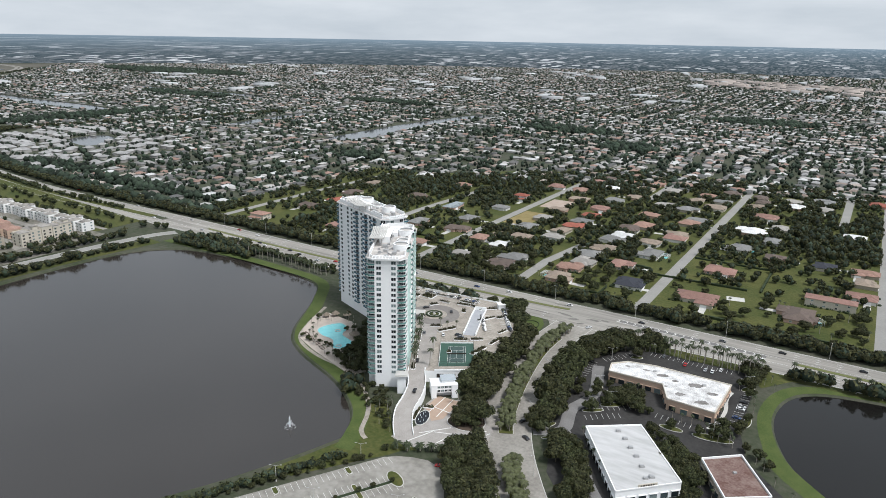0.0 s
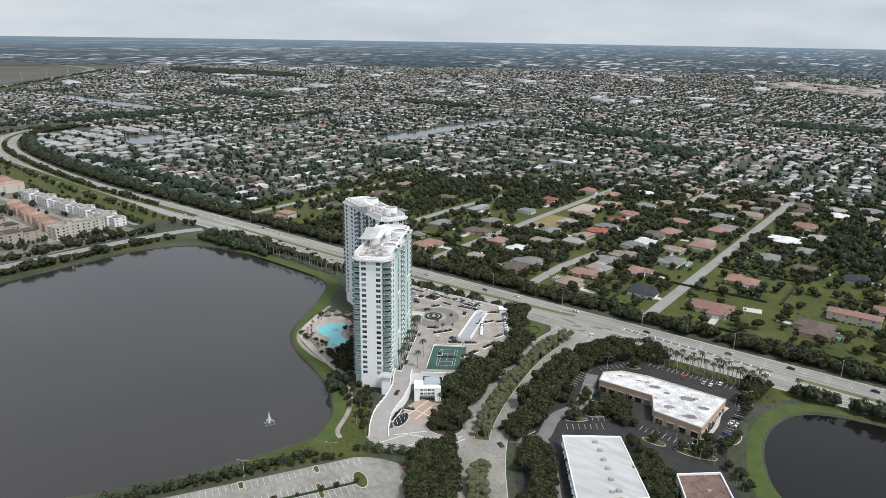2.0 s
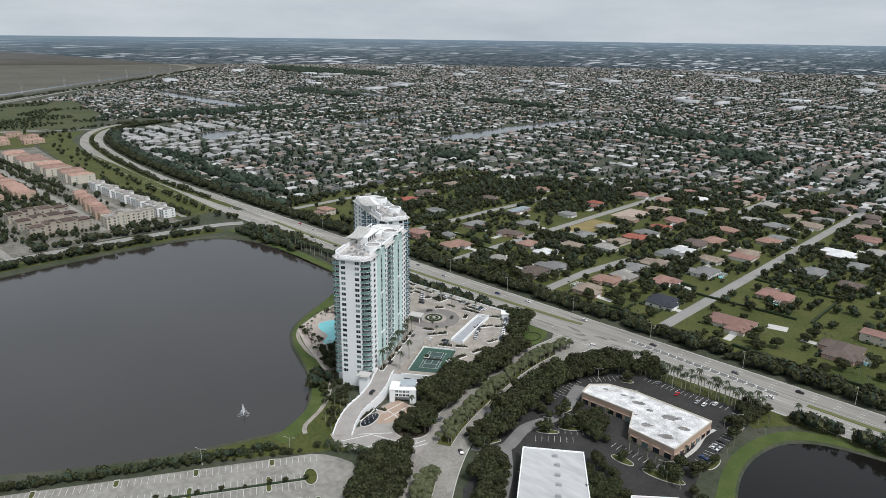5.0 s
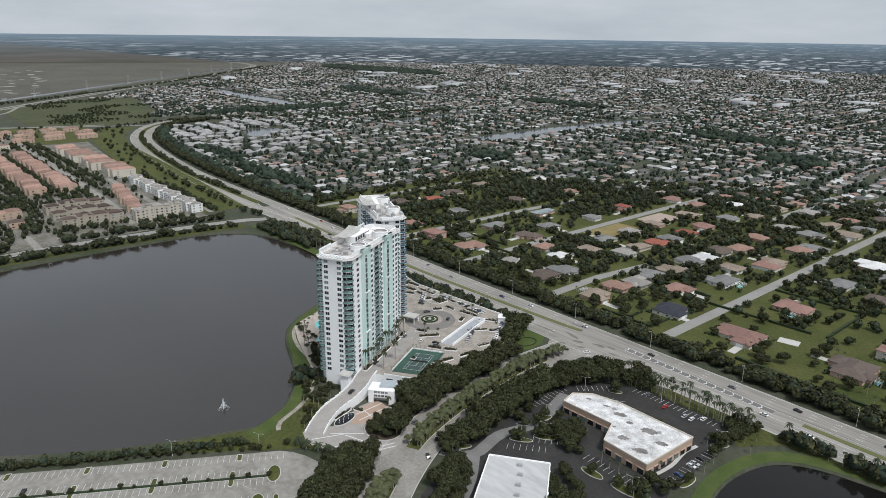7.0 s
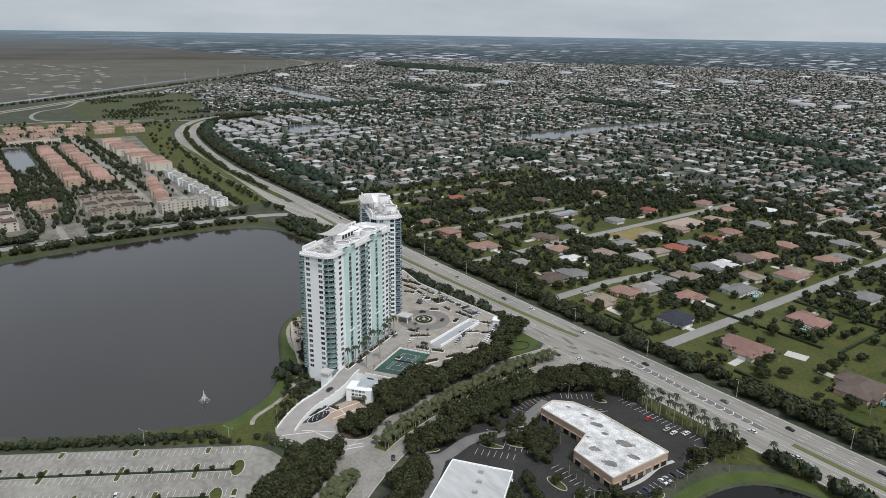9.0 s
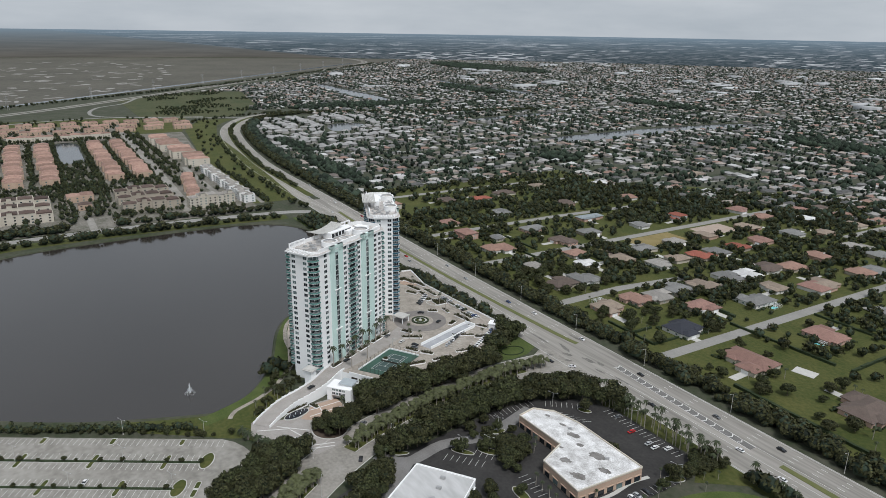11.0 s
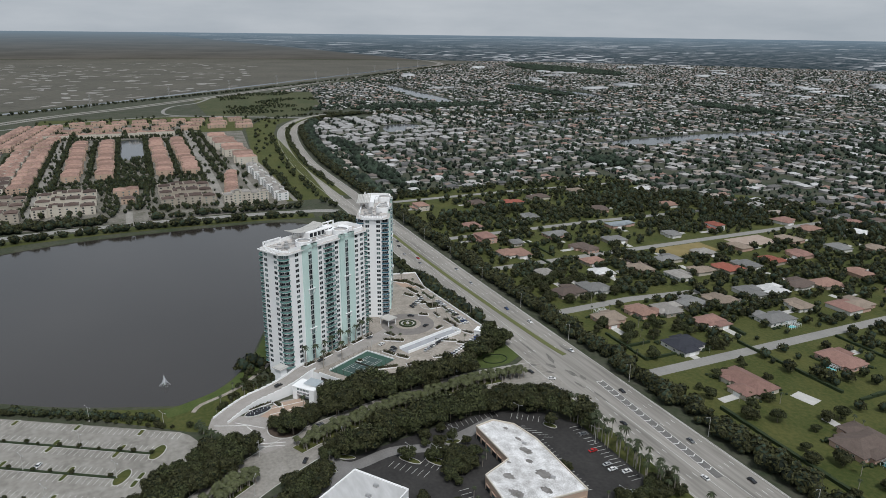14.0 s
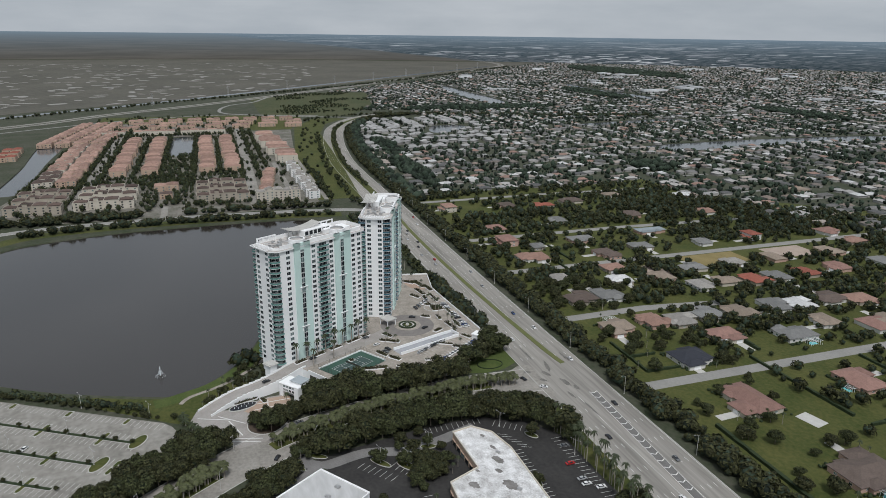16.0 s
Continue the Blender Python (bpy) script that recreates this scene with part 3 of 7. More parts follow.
def tower(label, x, y, turn, length, width, glass):
    L, W, top = length, width, BASE + FLOORS * STOREY
    t = thing("apartment_tower", label, "building", x, y, 0, turn)
    t.scale = (1, -1, 1)
    # body with notched corners for the corner balconies
    c = 4.2
    foot = [(c, 0), (L - c, 0), (L - c, -c), (L, -c), (L, -W + c), (L - c, -W + c), (L - c, -W), (c, -W), (c, -W + c), (0, -W + c), (0, -c), (c, -c)]
    part("wall", Geo().prism(foot, 0, top).mesh("tower_wall", WHITE), t, "white stucco wall")
    # tall pale bays with a glazed slot
    for u0, u1 in ((13.5, 24.5), (42.5, 54.5)):
        g = Geo().box(u0, -0.3, 6, u0 + 4.0, 0.9, top + 2.6).box(u0 + 6.6, -0.3, 6, u1, 0.9, top + 2.6).box(u0, -0.3, top - 1.5, u1, 0.9, top + 2.6)
        part("bay", g.mesh("bay", MINT), t, "pale mint projecting bay")
        for z in (BASE + 6.3 * STOREY, BASE + 14.2 * STOREY):
            b = Geo().box(u0 + 2.6, 0.9, z, u0 + 8, 1.5, z + 0.35)
            b.box(u0 + 3.2, 0.95, z - 2.5, u0 + 3.6, 1.3, z).box(u0 + 7.0, 0.95, z - 2.5, u0 + 7.4, 1.3, z)
            part("bracket", b.mesh("bracket", WHITE), t)
    win, strip_win, wide = window_mesh(2.6, 1.9, DARKGLASS), window_mesh(2.5, 2.75, DARKGLASS), window_mesh(5.4, 2.45, DARKGLASS)
    mid = balcony_mesh([(0, 0), (8, 0), (8, 1.1), (0, 1.1)][::-1], [(0, 0), (0, 1.1), (8, 1.1), (8, 0)], glass)
    corner = balcony_mesh([(-0.3, -c - 0.1), (c, -c - 0.1), (c, 0.3), (1.4, 0.3), (-0.3, -1.4)], [(-0.3, -c - 0.1), (-0.3, -1.4), (1.4, 0.3), (c, 0.3)], glass)
    half = balcony_mesh([(0, 0), (5.5, 0), (5.5, 1.5), (0, 1.5)][::-1], [(0, 0), (0, 1.5), (5.5, 1.5), (5.5, 0)], glass)
    door = window_mesh(3.6, 2.4, DARKGLASS)
    for k in range(FLOORS):
        z = BASE + k * STOREY
        for u in (9.6, 27.2, 40.2, 57.0, 61.5):
            part("window", win, t, "", pose(u, 0.0, z + 0.7))
        for u in (18.8, 48.0):
            part("window", strip_win, t, "", pose(u, 0.75, z + 0.2))
        part("balcony", mid, t, "", pose(29.8, 0.0, z))
        part("window", wide, t, "", pose(33.8, 0.0, z + 0.08))
        # near end
        for v in (-c - 2.2, -W + c + 2.4):
            part("window", win, t, "", pose(0, v, z + 0.7, 0, 0, 90))
        for m in (pose(0, 0, z), pose(L, -W, z, 0, 0, 180)):
            part("balcony", corner, t, "", m)
        part("window", door, t, "", pose(c - 2.1 + 0.0, -c, z + 0.08))
        part("window", door, t, "", pose(c, -2.1, z + 0.08, 0, 0, 90))
        mirror = Matrix.Translation((0, -W, z)) @ Matrix.Diagonal((1, -1, 1, 1))
        part("balcony", corner, t, "", mirror)
        part("window", door, t, "", pose(c, -W + 2.1, z + 0.08, 0, 0, 90))
        far = Matrix.Translation((L, 0, z)) @ Matrix.Diagonal((-1, 1, 1, 1))
        part("balcony", corner, t, "", far)
        part("window", door, t, "", pose(L - 2.1, -c, z + 0.08))
        # lake side
        for u in (9, 20.5, 33):
            part("balcony", half, t, "", pose(u + 5.5, -W, z, 0, 0, 180))
            part("window", door, t, "", pose(u + 2.7, -W, z + 0.08, 0, 0, 180))
        for u in (17.3, 29.0, 43.0, 48.5, 58.0):
            part("window", win, t, "", pose(u, -W, z + 0.7, 0, 0, 180))
    # a tall blue glass curve on the lake side
    # roof: slab with an overhang, parapets, stair drums, plant room and a swept canopy
    o = 0.9
    slab = [(-o, -3), (3, o), (L - 3, o), (L + o, -3), (L + o, -W + 3), (L - 3, -W - o), (3, -W - o), (-o, -W + 3)]
    part("roof", Geo().prism(slab, top, top + 0.7, 0, cap=1, bottom=True).mesh("tower_roof", WHITE, ROOFTOP), t, "roof slab with a deep overhang")
    inner = [(1.5, -4), (5, -1), (L - 5, -1), (L - 1.5, -4), (L - 1.5, -W + 4), (L - 5, -W + 1), (5, -W + 1), (1.5, -W + 4)]
    g = Geo()
    for a, b in zip(inner, inner[1:] + inner[:1]):
        d = Vector((b[0] - a[0], b[1] - a[1]))
        n = Vector((-d.y, d.x)).normalized() * 0.3
        h = 2.2 if (a[0] + b[0]) > 30 else 1.3
        g.prism([a, b, (b[0] + n.x, b[1] + n.y), (a[0] + n.x, a[1] + n.y)], top + 0.7, top + 0.7 + h, 0)
    part("parapet", g.mesh("parapet", WHITE), t)
    for u, v, r, h in ((19, -4.2, 4.6, 3.4), (34, -4.6, 3.6, 1.4), (48.5, -4.4, 4.8, 3.6)):
        g = Geo()
        ring = [(u + r * math.cos(a), v + r * math.sin(a)) for a in np.linspace(0, math.tau, 25)[:-1]]
        low = [(u + 0.85 * (p - u), v + 0.85 * (q - v)) for p, q in ring]
        g.prism(ring, top + 0.7, top + 0.7 + h, 0, top=False)
        g.prism(low, top + 0.7, top + h - 0.3, 0, cap=1)
        n = len(ring)
        g.add([(p, q, top + 0.7 + h) for p, q in ring] + [(p, q, top + 0.7 + h) for p, q in low], [(i, (i + 1) % n, n + (i + 1) % n, n + i) for i in range(n)], 0)
        part("stair_drum", g.mesh("stair_drum", WHITE, ROOFTOP), t, "round white stair drum")
    g = Geo().box(30, -W + 3, top + 0.7, 50, -W + 9, top + 4.4, 0).box(56, -W + 6, top + 0.7, L - 7, -7, top + 2.6, 0).box(43, -W + 6, top + 0.7, 52, -9, top + 3.2, 0)
    for k in range(6):
        g.box(31 + 3.1 * k, -W + 8.9, top + 1.4, 33.4 + 3.1 * k, -W + 9.06, top + 3.8, 1)
    part("plant_room", g.mesh("plant_room", WHITE, DARKGLASS), t)
    g = Geo()
    for k in range(12):
        u0 = 22 + 1.9 * k
        z0 = [top + 4.5 + 0.013 * (a - 32) ** 2 for a in (u0, u0 + 2.0)]
        for v in np.linspace(-W - 2.5, -W + 5.5, 9):
            g.add([(u0, v, z0[0]), (u0 + 2, v, z0[1]), (u0 + 2, v + 0.75, z0[1]), (u0, v + 0.75, z0[0]), (u0, v, z0[0] - 0.15), (u0 + 2, v, z0[1] - 0.15), (u0 + 2, v + 0.75, z0[1] - 0.15), (u0, v + 0.75, z0[0] - 0.15)], [(0, 1, 2, 3), (7, 6, 5, 4), (0, 4, 5, 1), (3, 2, 6, 7)], 0)
        g.box(u0, -W - 2.5, z0[0] - 0.35, u0 + 0.25, -W + 6.3, z0[0] - 0.1, 0)
    for u in (25, 33, 41):
        for v in (-W + 0.8, -W + 5):
            g.tube((u, v, top + 0.7), (u, v, top + 4.4 + 0.013 * (u - 32) ** 2), 0.25, None, 8)
    part("canopy", g.mesh("roof_canopy", CONCRETE), t, "swept lattice canopy on the roof")
    # tall open wall frames round the roof terraces
    for u0, u1, v, h in ((3, 16, -W + 1.2, 3.2), (44, 58, -W + 1.2, 4.6), (26, 40, -1.3, 2.2), (56, L - 4, -1.3, 2.4)):
        g = Geo().box(u0, v - 0.25, top + 0.7 + h - 0.7, u1, v + 0.25, top + 0.7 + h)
        for u in np.linspace(u0, u1 - 0.9, 4):
            g.box(u, v - 0.25, top + 0.7, u + 0.9, v + 0.25, top + 0.7 + h - 0.7)
        part("wall_frame", g.mesh("wall_frame", WHITE), t, "white open wall frame on the roof")
    g = Geo()
    for k in range(9):
        v = -W + 3.4 + k * (W - 6.8) / 8
        g.box(-2.6, v - 0.14, top + 1.5, 3.2, v + 0.14, top + 1.85)
    g.box(-2.7, -W + 3, top + 1.3, -2.3, -3, top + 1.7).box(2.9, -W + 3, top + 0.7, 3.3, -3, top + 1.55)
    part("pergola", g.mesh("roof_pergola", WHITE), t, "white beams reaching past the roof edge")
    g = Geo()
    for u, v, s in ((8, -8, 2.2), (12, -13, 1.8), (26, -13, 1.6), (42, -13, 2.0), (58, -9, 1.6), (5, -12, 1.2), (14, -6, 1.4), (10, -16, 1.6), (28, -8, 1.5), (20, -15, 2.4), (30, -4, 1.0), (43, -4, 1.2), (24, -17, 1.2), (16, -17, 1.3)):
        g.box(u, v, top + 0.7, u + s, v + s, top + 0.7 + 0.7 * s)
    part("roof_unit", g.mesh("roof_unit", STEEL), t)
    g = Geo()
    for a, b in (((3, -6), (16, -14)), ((16, -14), (27, -10)), ((6, -17), (20, -9)), ((28, -12), (52, -11)), ((4, -10), (30, -13)), ((40, -3), (56, -8))):
        g.tube((*a, top + 1.0), (*b, top + 1.0), 0.22, None, 6)
    part("pipe", g.mesh("roof_pipe", STEEL), t)
    return t


tower("white high-rise apartment tower with green glass balconies", -204.2, 292.5, 119.2, 68.0, 21.0, TEALGLASS)
tower("white high-rise apartment tower with blue glass balconies", -256.0, 371.3, 157.7, 66.0, 20.0, BLUEGLASS)

# ---- the podium, ramp and gardens of the towers ----
DECK = 7.0


def sheet_on(name, poly, z, material, label, category="paving", thick=0.12):
    return single(name, Geo().prism(poly, z - thick, z).mesh(name, material), label, category, "structure")


def ring_poly(x, y, rx, ry=None, turn=0.0, n=40):
    ry = rx if ry is None else ry
    c, s = math.cos(radians(turn)), math.sin(radians(turn))
    return [(x + c * rx * math.cos(a) - s * ry * math.sin(a), y + s * rx * math.cos(a) + c * ry * math.sin(a)) for a in np.linspace(0, math.tau, n + 1)[:-1]]


def annulus(geo, outer, inner, z0, z1, slot=0):
    n = len(outer)
    geo.prism(outer, z0, z1, slot, top=False)
    geo.prism(inner[::-1], z0, z1, slot, top=False)
    geo.add([(x, y, z1) for x, y in outer] + [(x, y, z1) for x, y in inner], [(i, (i + 1) % n, n + (i + 1) % n, n + i) for i in range(n)], slot)


def wall_line(geo, pts, z0, z1, w=0.35, slot=0):
    """An upright wall along points; each point may carry its own base height."""
    for a, b in zip(pts, pts[1:]):
        d = Vector((b[0] - a[0], b[1] - a[1])).normalized() * w / 2
        ha, hb = (a[2] if len(a) > 2 else 0), (b[2] if len(b) > 2 else 0)
        q = [(a[0] - d.y, a[1] + d.x, ha), (b[0] - d.y, b[1] + d.x, hb), (b[0] + d.y, b[1] - d.x, hb), (a[0] + d.y, a[1] - d.x, ha)]
        geo.add([(x, y, h + z0) for x, y, h in q] + [(x, y, h + z1) for x, y, h in q], [(3, 2, 1, 0), (4, 5, 6, 7), (0, 1, 5, 4), (1, 2, 6, 5), (2, 3, 7, 6), (3, 0, 4, 7)], slot)


PODIUM = [(-209, 291), (-204, 301), (-194, 307), (-177, 318), (-175, 352), (-178, 386), (-205, 423), (-262, 418), (-300, 415), (-332, 421), (-336, 400), (-322, 384), (-262, 352), (-250, 346), (-228, 296)]
pod = thing("podium", "white parking podium carrying a paved deck", "building", kind="structure")
part("deck_slab", Geo().prism(PODIUM, -0.2, DECK, 0, cap=1).mesh("deck_slab", WHITE, PAVER), pod)
g = Geo()
wall_line(g, PODIUM[2:8] + [PODIUM[8], PODIUM[9], PODIUM[10]], DECK, DECK + 1.0)
part("parapet", g.mesh("podium_parapet", WHITE), pod)
g = Geo()
for a, b in zip(PODIUM[2:6], PODIUM[3:7]):
    d = Vector((b[0] - a[0], b[1] - a[1]))
    turn, n = math.atan2(d.y, d.x), int(d.length / 6)
    for k in range(n):
        p = Vector(a) + d * (k + 0.5) / n
        g.box(-2, -0.06, 2.6, 2, 0.06, 5.2, 0, turn, p.x, p.y)
part("louvre", g.mesh("podium_louvre", DARKMETAL), pod)
# deck roads, roundabout
lane = smooth_line([(-203, 303, 0), (-209, 318, 0), (-219, 338, 0), (-229, 356, 0), (-236, 366, 0)], 4)
g = Geo()
strip(g, lane, 5, 5, DECK + 0.03)
single("deck_road", g.mesh("deck_road", mat("deck_concrete", (0.27, 0.25, 0.23), (0.36, 0.34, 0.32), 0.9, 5, 9)), "beige concrete drive along the tower foot", "road", "structure")
RX, RY = -240.0, 378.5
sheet_on("roundabout", ring_poly(RX, RY, 17.5), DECK + 0.05, DARKPAVE, "grey paved turning circle before the towers")
sheet_on("roundabout_ring", ring_poly(RX, RY, 8.8), DECK + 0.12, PAVER, "pale paved ring in the turning circle")
isl = thing("roundabout_island", "round planted island with clipped hedge rings", "planter", RX, RY, DECK + 0.12)
part("lawn", Geo().prism(ring_poly(0, 0, 5.6), 0, 0.15).mesh("island_lawn", GRASS), isl)
for ro, ri, h, m in ((5.8, 4.6, 0.7, HEDGE), (3.4, 2.6, 0.6, HEDGE)):
    g = Geo()
    annulus(g, ring_poly(0, 0, ro), ring_poly(0, 0, ri), 0, h)
    part("hedge", g.mesh("island_hedge", m), isl)
g = Geo()
annulus(g, ring_poly(0, 0, 4.6), ring_poly(0, 0, 3.4), 0, 0.25)
part("gravel_ring", g.mesh("gravel_ring", CONCRETE), isl)
g = Geo().tube((0, 0, 0), (0, 0, 0.9), 1.2, 1.0, 20).tube((0, 0, 0.9), (0, 0, 1.6), 0.4, 0.3, 12)
part("basin", g.mesh("island_basin", CONCRETE), isl)
# tennis court with a mesh fence
CT = [(-211, 341), (-194, 352), (-178, 325), (-195, 313)]
court = thing("tennis_court", "green tennis court with white lines behind a fence", "court")
part("surface", Geo().prism(CT, DECK, DECK + 0.06).mesh("court_surface", COURT), court)
cu = [Vector(CT[3]), Vector(CT[0]), Vector(CT[1]), Vector(CT[2])]


def court_pt(a, b):
    p = cu[0].lerp(cu[1], a).lerp(cu[3].lerp(cu[2], a), b)
    return p.x, p.y


part("playing_area", Geo().prism([court_pt(0.16, 0.24), court_pt(0.84, 0.24), court_pt(0.84, 0.76), court_pt(0.16, 0.76)], DECK, DECK + 0.075).mesh("court_inner", COURTIN), court)
for a, b in (((0.16, 0.24), (0.84, 0.24)), ((0.16, 0.76), (0.84, 0.76)), ((0.16, 0.24), (0.16, 0.76)), ((0.84, 0.24), (0.84, 0.76)), ((0.16, 0.31), (0.84, 0.31)), ((0.16, 0.69), (0.84, 0.69)), ((0.33, 0.31), (0.33, 0.69)), ((0.67, 0.31), (0.67, 0.69)), ((0.33, 0.5), (0.67, 0.5))):
    g = Geo()
    wall_line(g, [court_pt(*a), court_pt(*b)], DECK + 0.06, DECK + 0.09, 0.14)
    part("line", g.mesh("court_line", PAINT), court)
g = Geo()
wall_line(g, [court_pt(0.5, 0.22), court_pt(0.5, 0.78)], DECK + 0.05, DECK + 1.0, 0.06)
part("net", g.mesh("court_net", DARKMETAL), court)
post = Geo().tube((0, 0, 0), (0, 0, 3.2), 0.07, None, 6).mesh("fence_post", DARKMETAL)
for k in range(4):
    for q in np.arange(0, 1, 0.125):
        p = cu[k].lerp(cu[(k + 1) % 4], q)
        part("fence_post", post, court, "", pose(p.x, p.y, DECK))
    g = Geo()
    for z in (0.1, 1.1, 2.1, 3.1):
        wall_line(g, [tuple(cu[k]), tuple(cu[(k + 1) % 4])], DECK + z, DECK + z + 0.05, 0.04)
    part("fence_rail", g.mesh("fence_rail", DARKMETAL), court)
g = Geo()
wall_line(g, [CT[3], CT[0], CT[1]], DECK, DECK + 0.9, 0.4)
part("kerb_wall", g.mesh("court_wall", WHITE), court)


def kiosk(x, y, turn):
    t = thing("roof_pavilion", "small white pavilion with a stepped flat canopy", "pavilion", x, y, 0.0, turn)
    part("shaft", Geo().box(-2.3, -2.3, 0, 2.3, 2.3, DECK + 3.6).mesh("kiosk_shaft", WHITE), t)
    part("canopy", Geo().box(-3.5, -3.3, DECK + 3.6, 3.5, 3.3, DECK + 4.0).box(-2.8, -2.6, DECK + 4.0, 2.8, 2.6, DECK + 4.3).mesh("kiosk_canopy", CONCRETE), t)


kiosk(-178.5, 333, 30)
kiosk(-202.8, 287.3, 32)
# walled ramp down from the deck to the garage
rl = [(-206, 360, 0), (-211, 374, 0), (-217, 390, 0), (-221, 402, 0)]
g = Geo()
strip(g, [Vector(p) for p in rl], -0.2, 7.5, DECK + 0.06)
wall_line(g, rl, DECK, DECK + 1.7, 0.5, 1)
a, b = sides([Vector(p) for p in rl], 0, 8)
wall_line(g, [(p.x, p.y) for p in b], DECK, DECK + 1.7, 0.5, 1)
wall_line(g, [rl[-1], (b[-1].x, b[-1].y)], DECK, DECK + 2.4, 0.5, 1)
single("garage_ramp", g.mesh("garage_ramp", mat("blue_grey_concrete", (0.30, 0.31, 0.33), (0.38, 0.39, 0.41), 0.9, 4, 9), WHITE), "grey garage ramp between white walls on the deck", "ramp", "structure")
g = Geo().box(-4, -3, DECK, 4, 3, DECK + 3.2).box(-4.4, -3.4, DECK + 3.2, 4.4, 3.4, DECK + 3.6)
st = single("stair_house", g.mesh("stair_house", WHITE), "small white stair house at the deck corner", "building")
st.matrix_world = pose(-206, 416, 0, 0, 0, 40)
# entrance canopy of the far tower
pc = thing("entrance_canopy", "white drive-through canopy at the tower entrance", "canopy", -247, 367, DECK, 25)
part("roof", Geo().box(-3, -5, 4.2, 6, 3, 4.6).box(-2.6, -4.6, 4.6, 5.6, 2.6, 4.8).mesh("canopy_roof", CONCRETE), pc)
for x, y in ((5.2, -4.2), (5.2, 2.2), (-2.2, -4.2)):
    part("column", Geo().tube((x, y, 0), (x, y, 4.3), 0.3, None, 12).mesh("canopy_column", WHITE), pc)
# raised planters
def planter(x, y, lx, ly, turn, z=DECK):
    t = thing("planter", "low white planter filled with dark shrubs", "planter", x, y, z, turn, "deck planters")
    part("kerb", Geo().box(-lx / 2, -ly / 2, 0, lx / 2, ly / 2, 0.55).mesh("planter_kerb", WHITE), t)
    r = np.random.default_rng(int(abs(x * 7 + y)))
    n = int(lx * ly * 5)
    d = r.normal(size=(n, 3))
    c = np.column_stack([r.uniform(-lx / 2 + 0.3, lx / 2 - 0.3, n), r.uniform(-ly / 2 + 0.3, ly / 2 - 0.3, n), r.uniform(0.5, 1.2, n)])
    s = 0.42
    q = np.stack([c + r.normal(size=(n, 3)) * s for _ in range(3)], 1).reshape(-1, 3)
    part("shrubs", raw_mesh("planter_shrubs", q, np.arange(3 * n).reshape(-1, 3), LEAF), t)
    part("soil", Geo().box(-lx / 2 + 0.25, -ly / 2 + 0.25, 0.3, lx / 2 - 0.25, ly / 2 - 0.25, 0.62).mesh("planter_soil", SOIL), t)


ua, ub = (-math.sin(radians(29.2)), math.cos(radians(29.2))), (math.cos(radians(29.2)), math.sin(radians(29.2)))
for u, l in ((12, 8), (25, 9), (38, 9), (52, 10), (62, 6)):
    planter(-204.2 + ua[0] * u + ub[0] * 3.6, 292.5 + ua[1] * u + ub[1] * 3.6, l, 2.6, 119.2)
for x, y, lx, ly, tn in ((-219, 361, 13, 3, 60), (-228, 362, 8, 3, 30), (-262, 406, 9, 8, 0), (-270, 402, 4, 4, 0), (-222, 405, 12, 2.5, -20), (-232, 405, 10, 3, 10), (-246, 402, 8, 2, 0), (-198, 400, 10, 2.5, 55), (-296, 404, 14, 3, 10), (-312, 408, 16, 4, 15), (-318, 402, 10, 4, 40), (-282, 410, 16, 2, 4), (-252, 412, 14, 1.6, 3), (-250, 394, 7, 3, 60), (-226, 395, 7, 3, -60), (-206, 391, 14, 2, 62), (-187, 378, 8, 2, 75), (-184, 362, 12, 2.5, 85), (-195, 358, 8, 3, 40), (-203, 352, 9, 2.5, 30), (-232, 410, 12, 2, 3), (-288, 398, 9, 3, 30), (-302, 412, 14, 3, 8), (-283, 404, 6, 3, 0), (-212, 409, 8, 2.5, 30), (-186, 344, 14, 3, 82), (-200, 333, 3, 3, 30)):
    planter(x, y, lx, ly, tn)
sheet_on("pink_terrace", ring_poly(-312, 405, 12, 6, 15), DECK + 0.04, PINKPAVE, "pink paved terrace among shrubs")
g = Geo()
annulus(g, ring_poly(-264, 404, 7.5, 6.5), ring_poly(-264, 404, 6.9, 5.9), DECK, DECK + 0.3)
single("palm_island_kerb", g.mesh("palm_island_kerb", CONCRETE), "round kerb of a palm island on the deck", "kerb", "structure")
g = Geo()
for k in range(15):
    wall_line(g, [(-184 - 1.62 * (k - 0.5), 383 + 2.35 * (k - 0.5)), (-188.2 - 1.62 * (k - 0.5), 380 + 2.35 * (k - 0.5))], DECK, DECK + 0.03, 0.14)
    wall_line(g, [(-198 - 1.6 * (k - 0.5), 374 + 2.5 * (k - 0.5)), (-194 - 1.6 * (k - 0.5), 376.6 + 2.5 * (k - 0.5))], DECK, DECK + 0.03, 0.14)
for k in range(22):
    wall_line(g, [(-224.5 - 3.0 * k, 417), (-224.5 - 3.0 * k, 411.8)], DECK, DECK + 0.03, 0.14)
single("stall_lines", g.mesh("deck_stall_lines", PAINT), "white stall lines on the deck", "road marking", "structure")
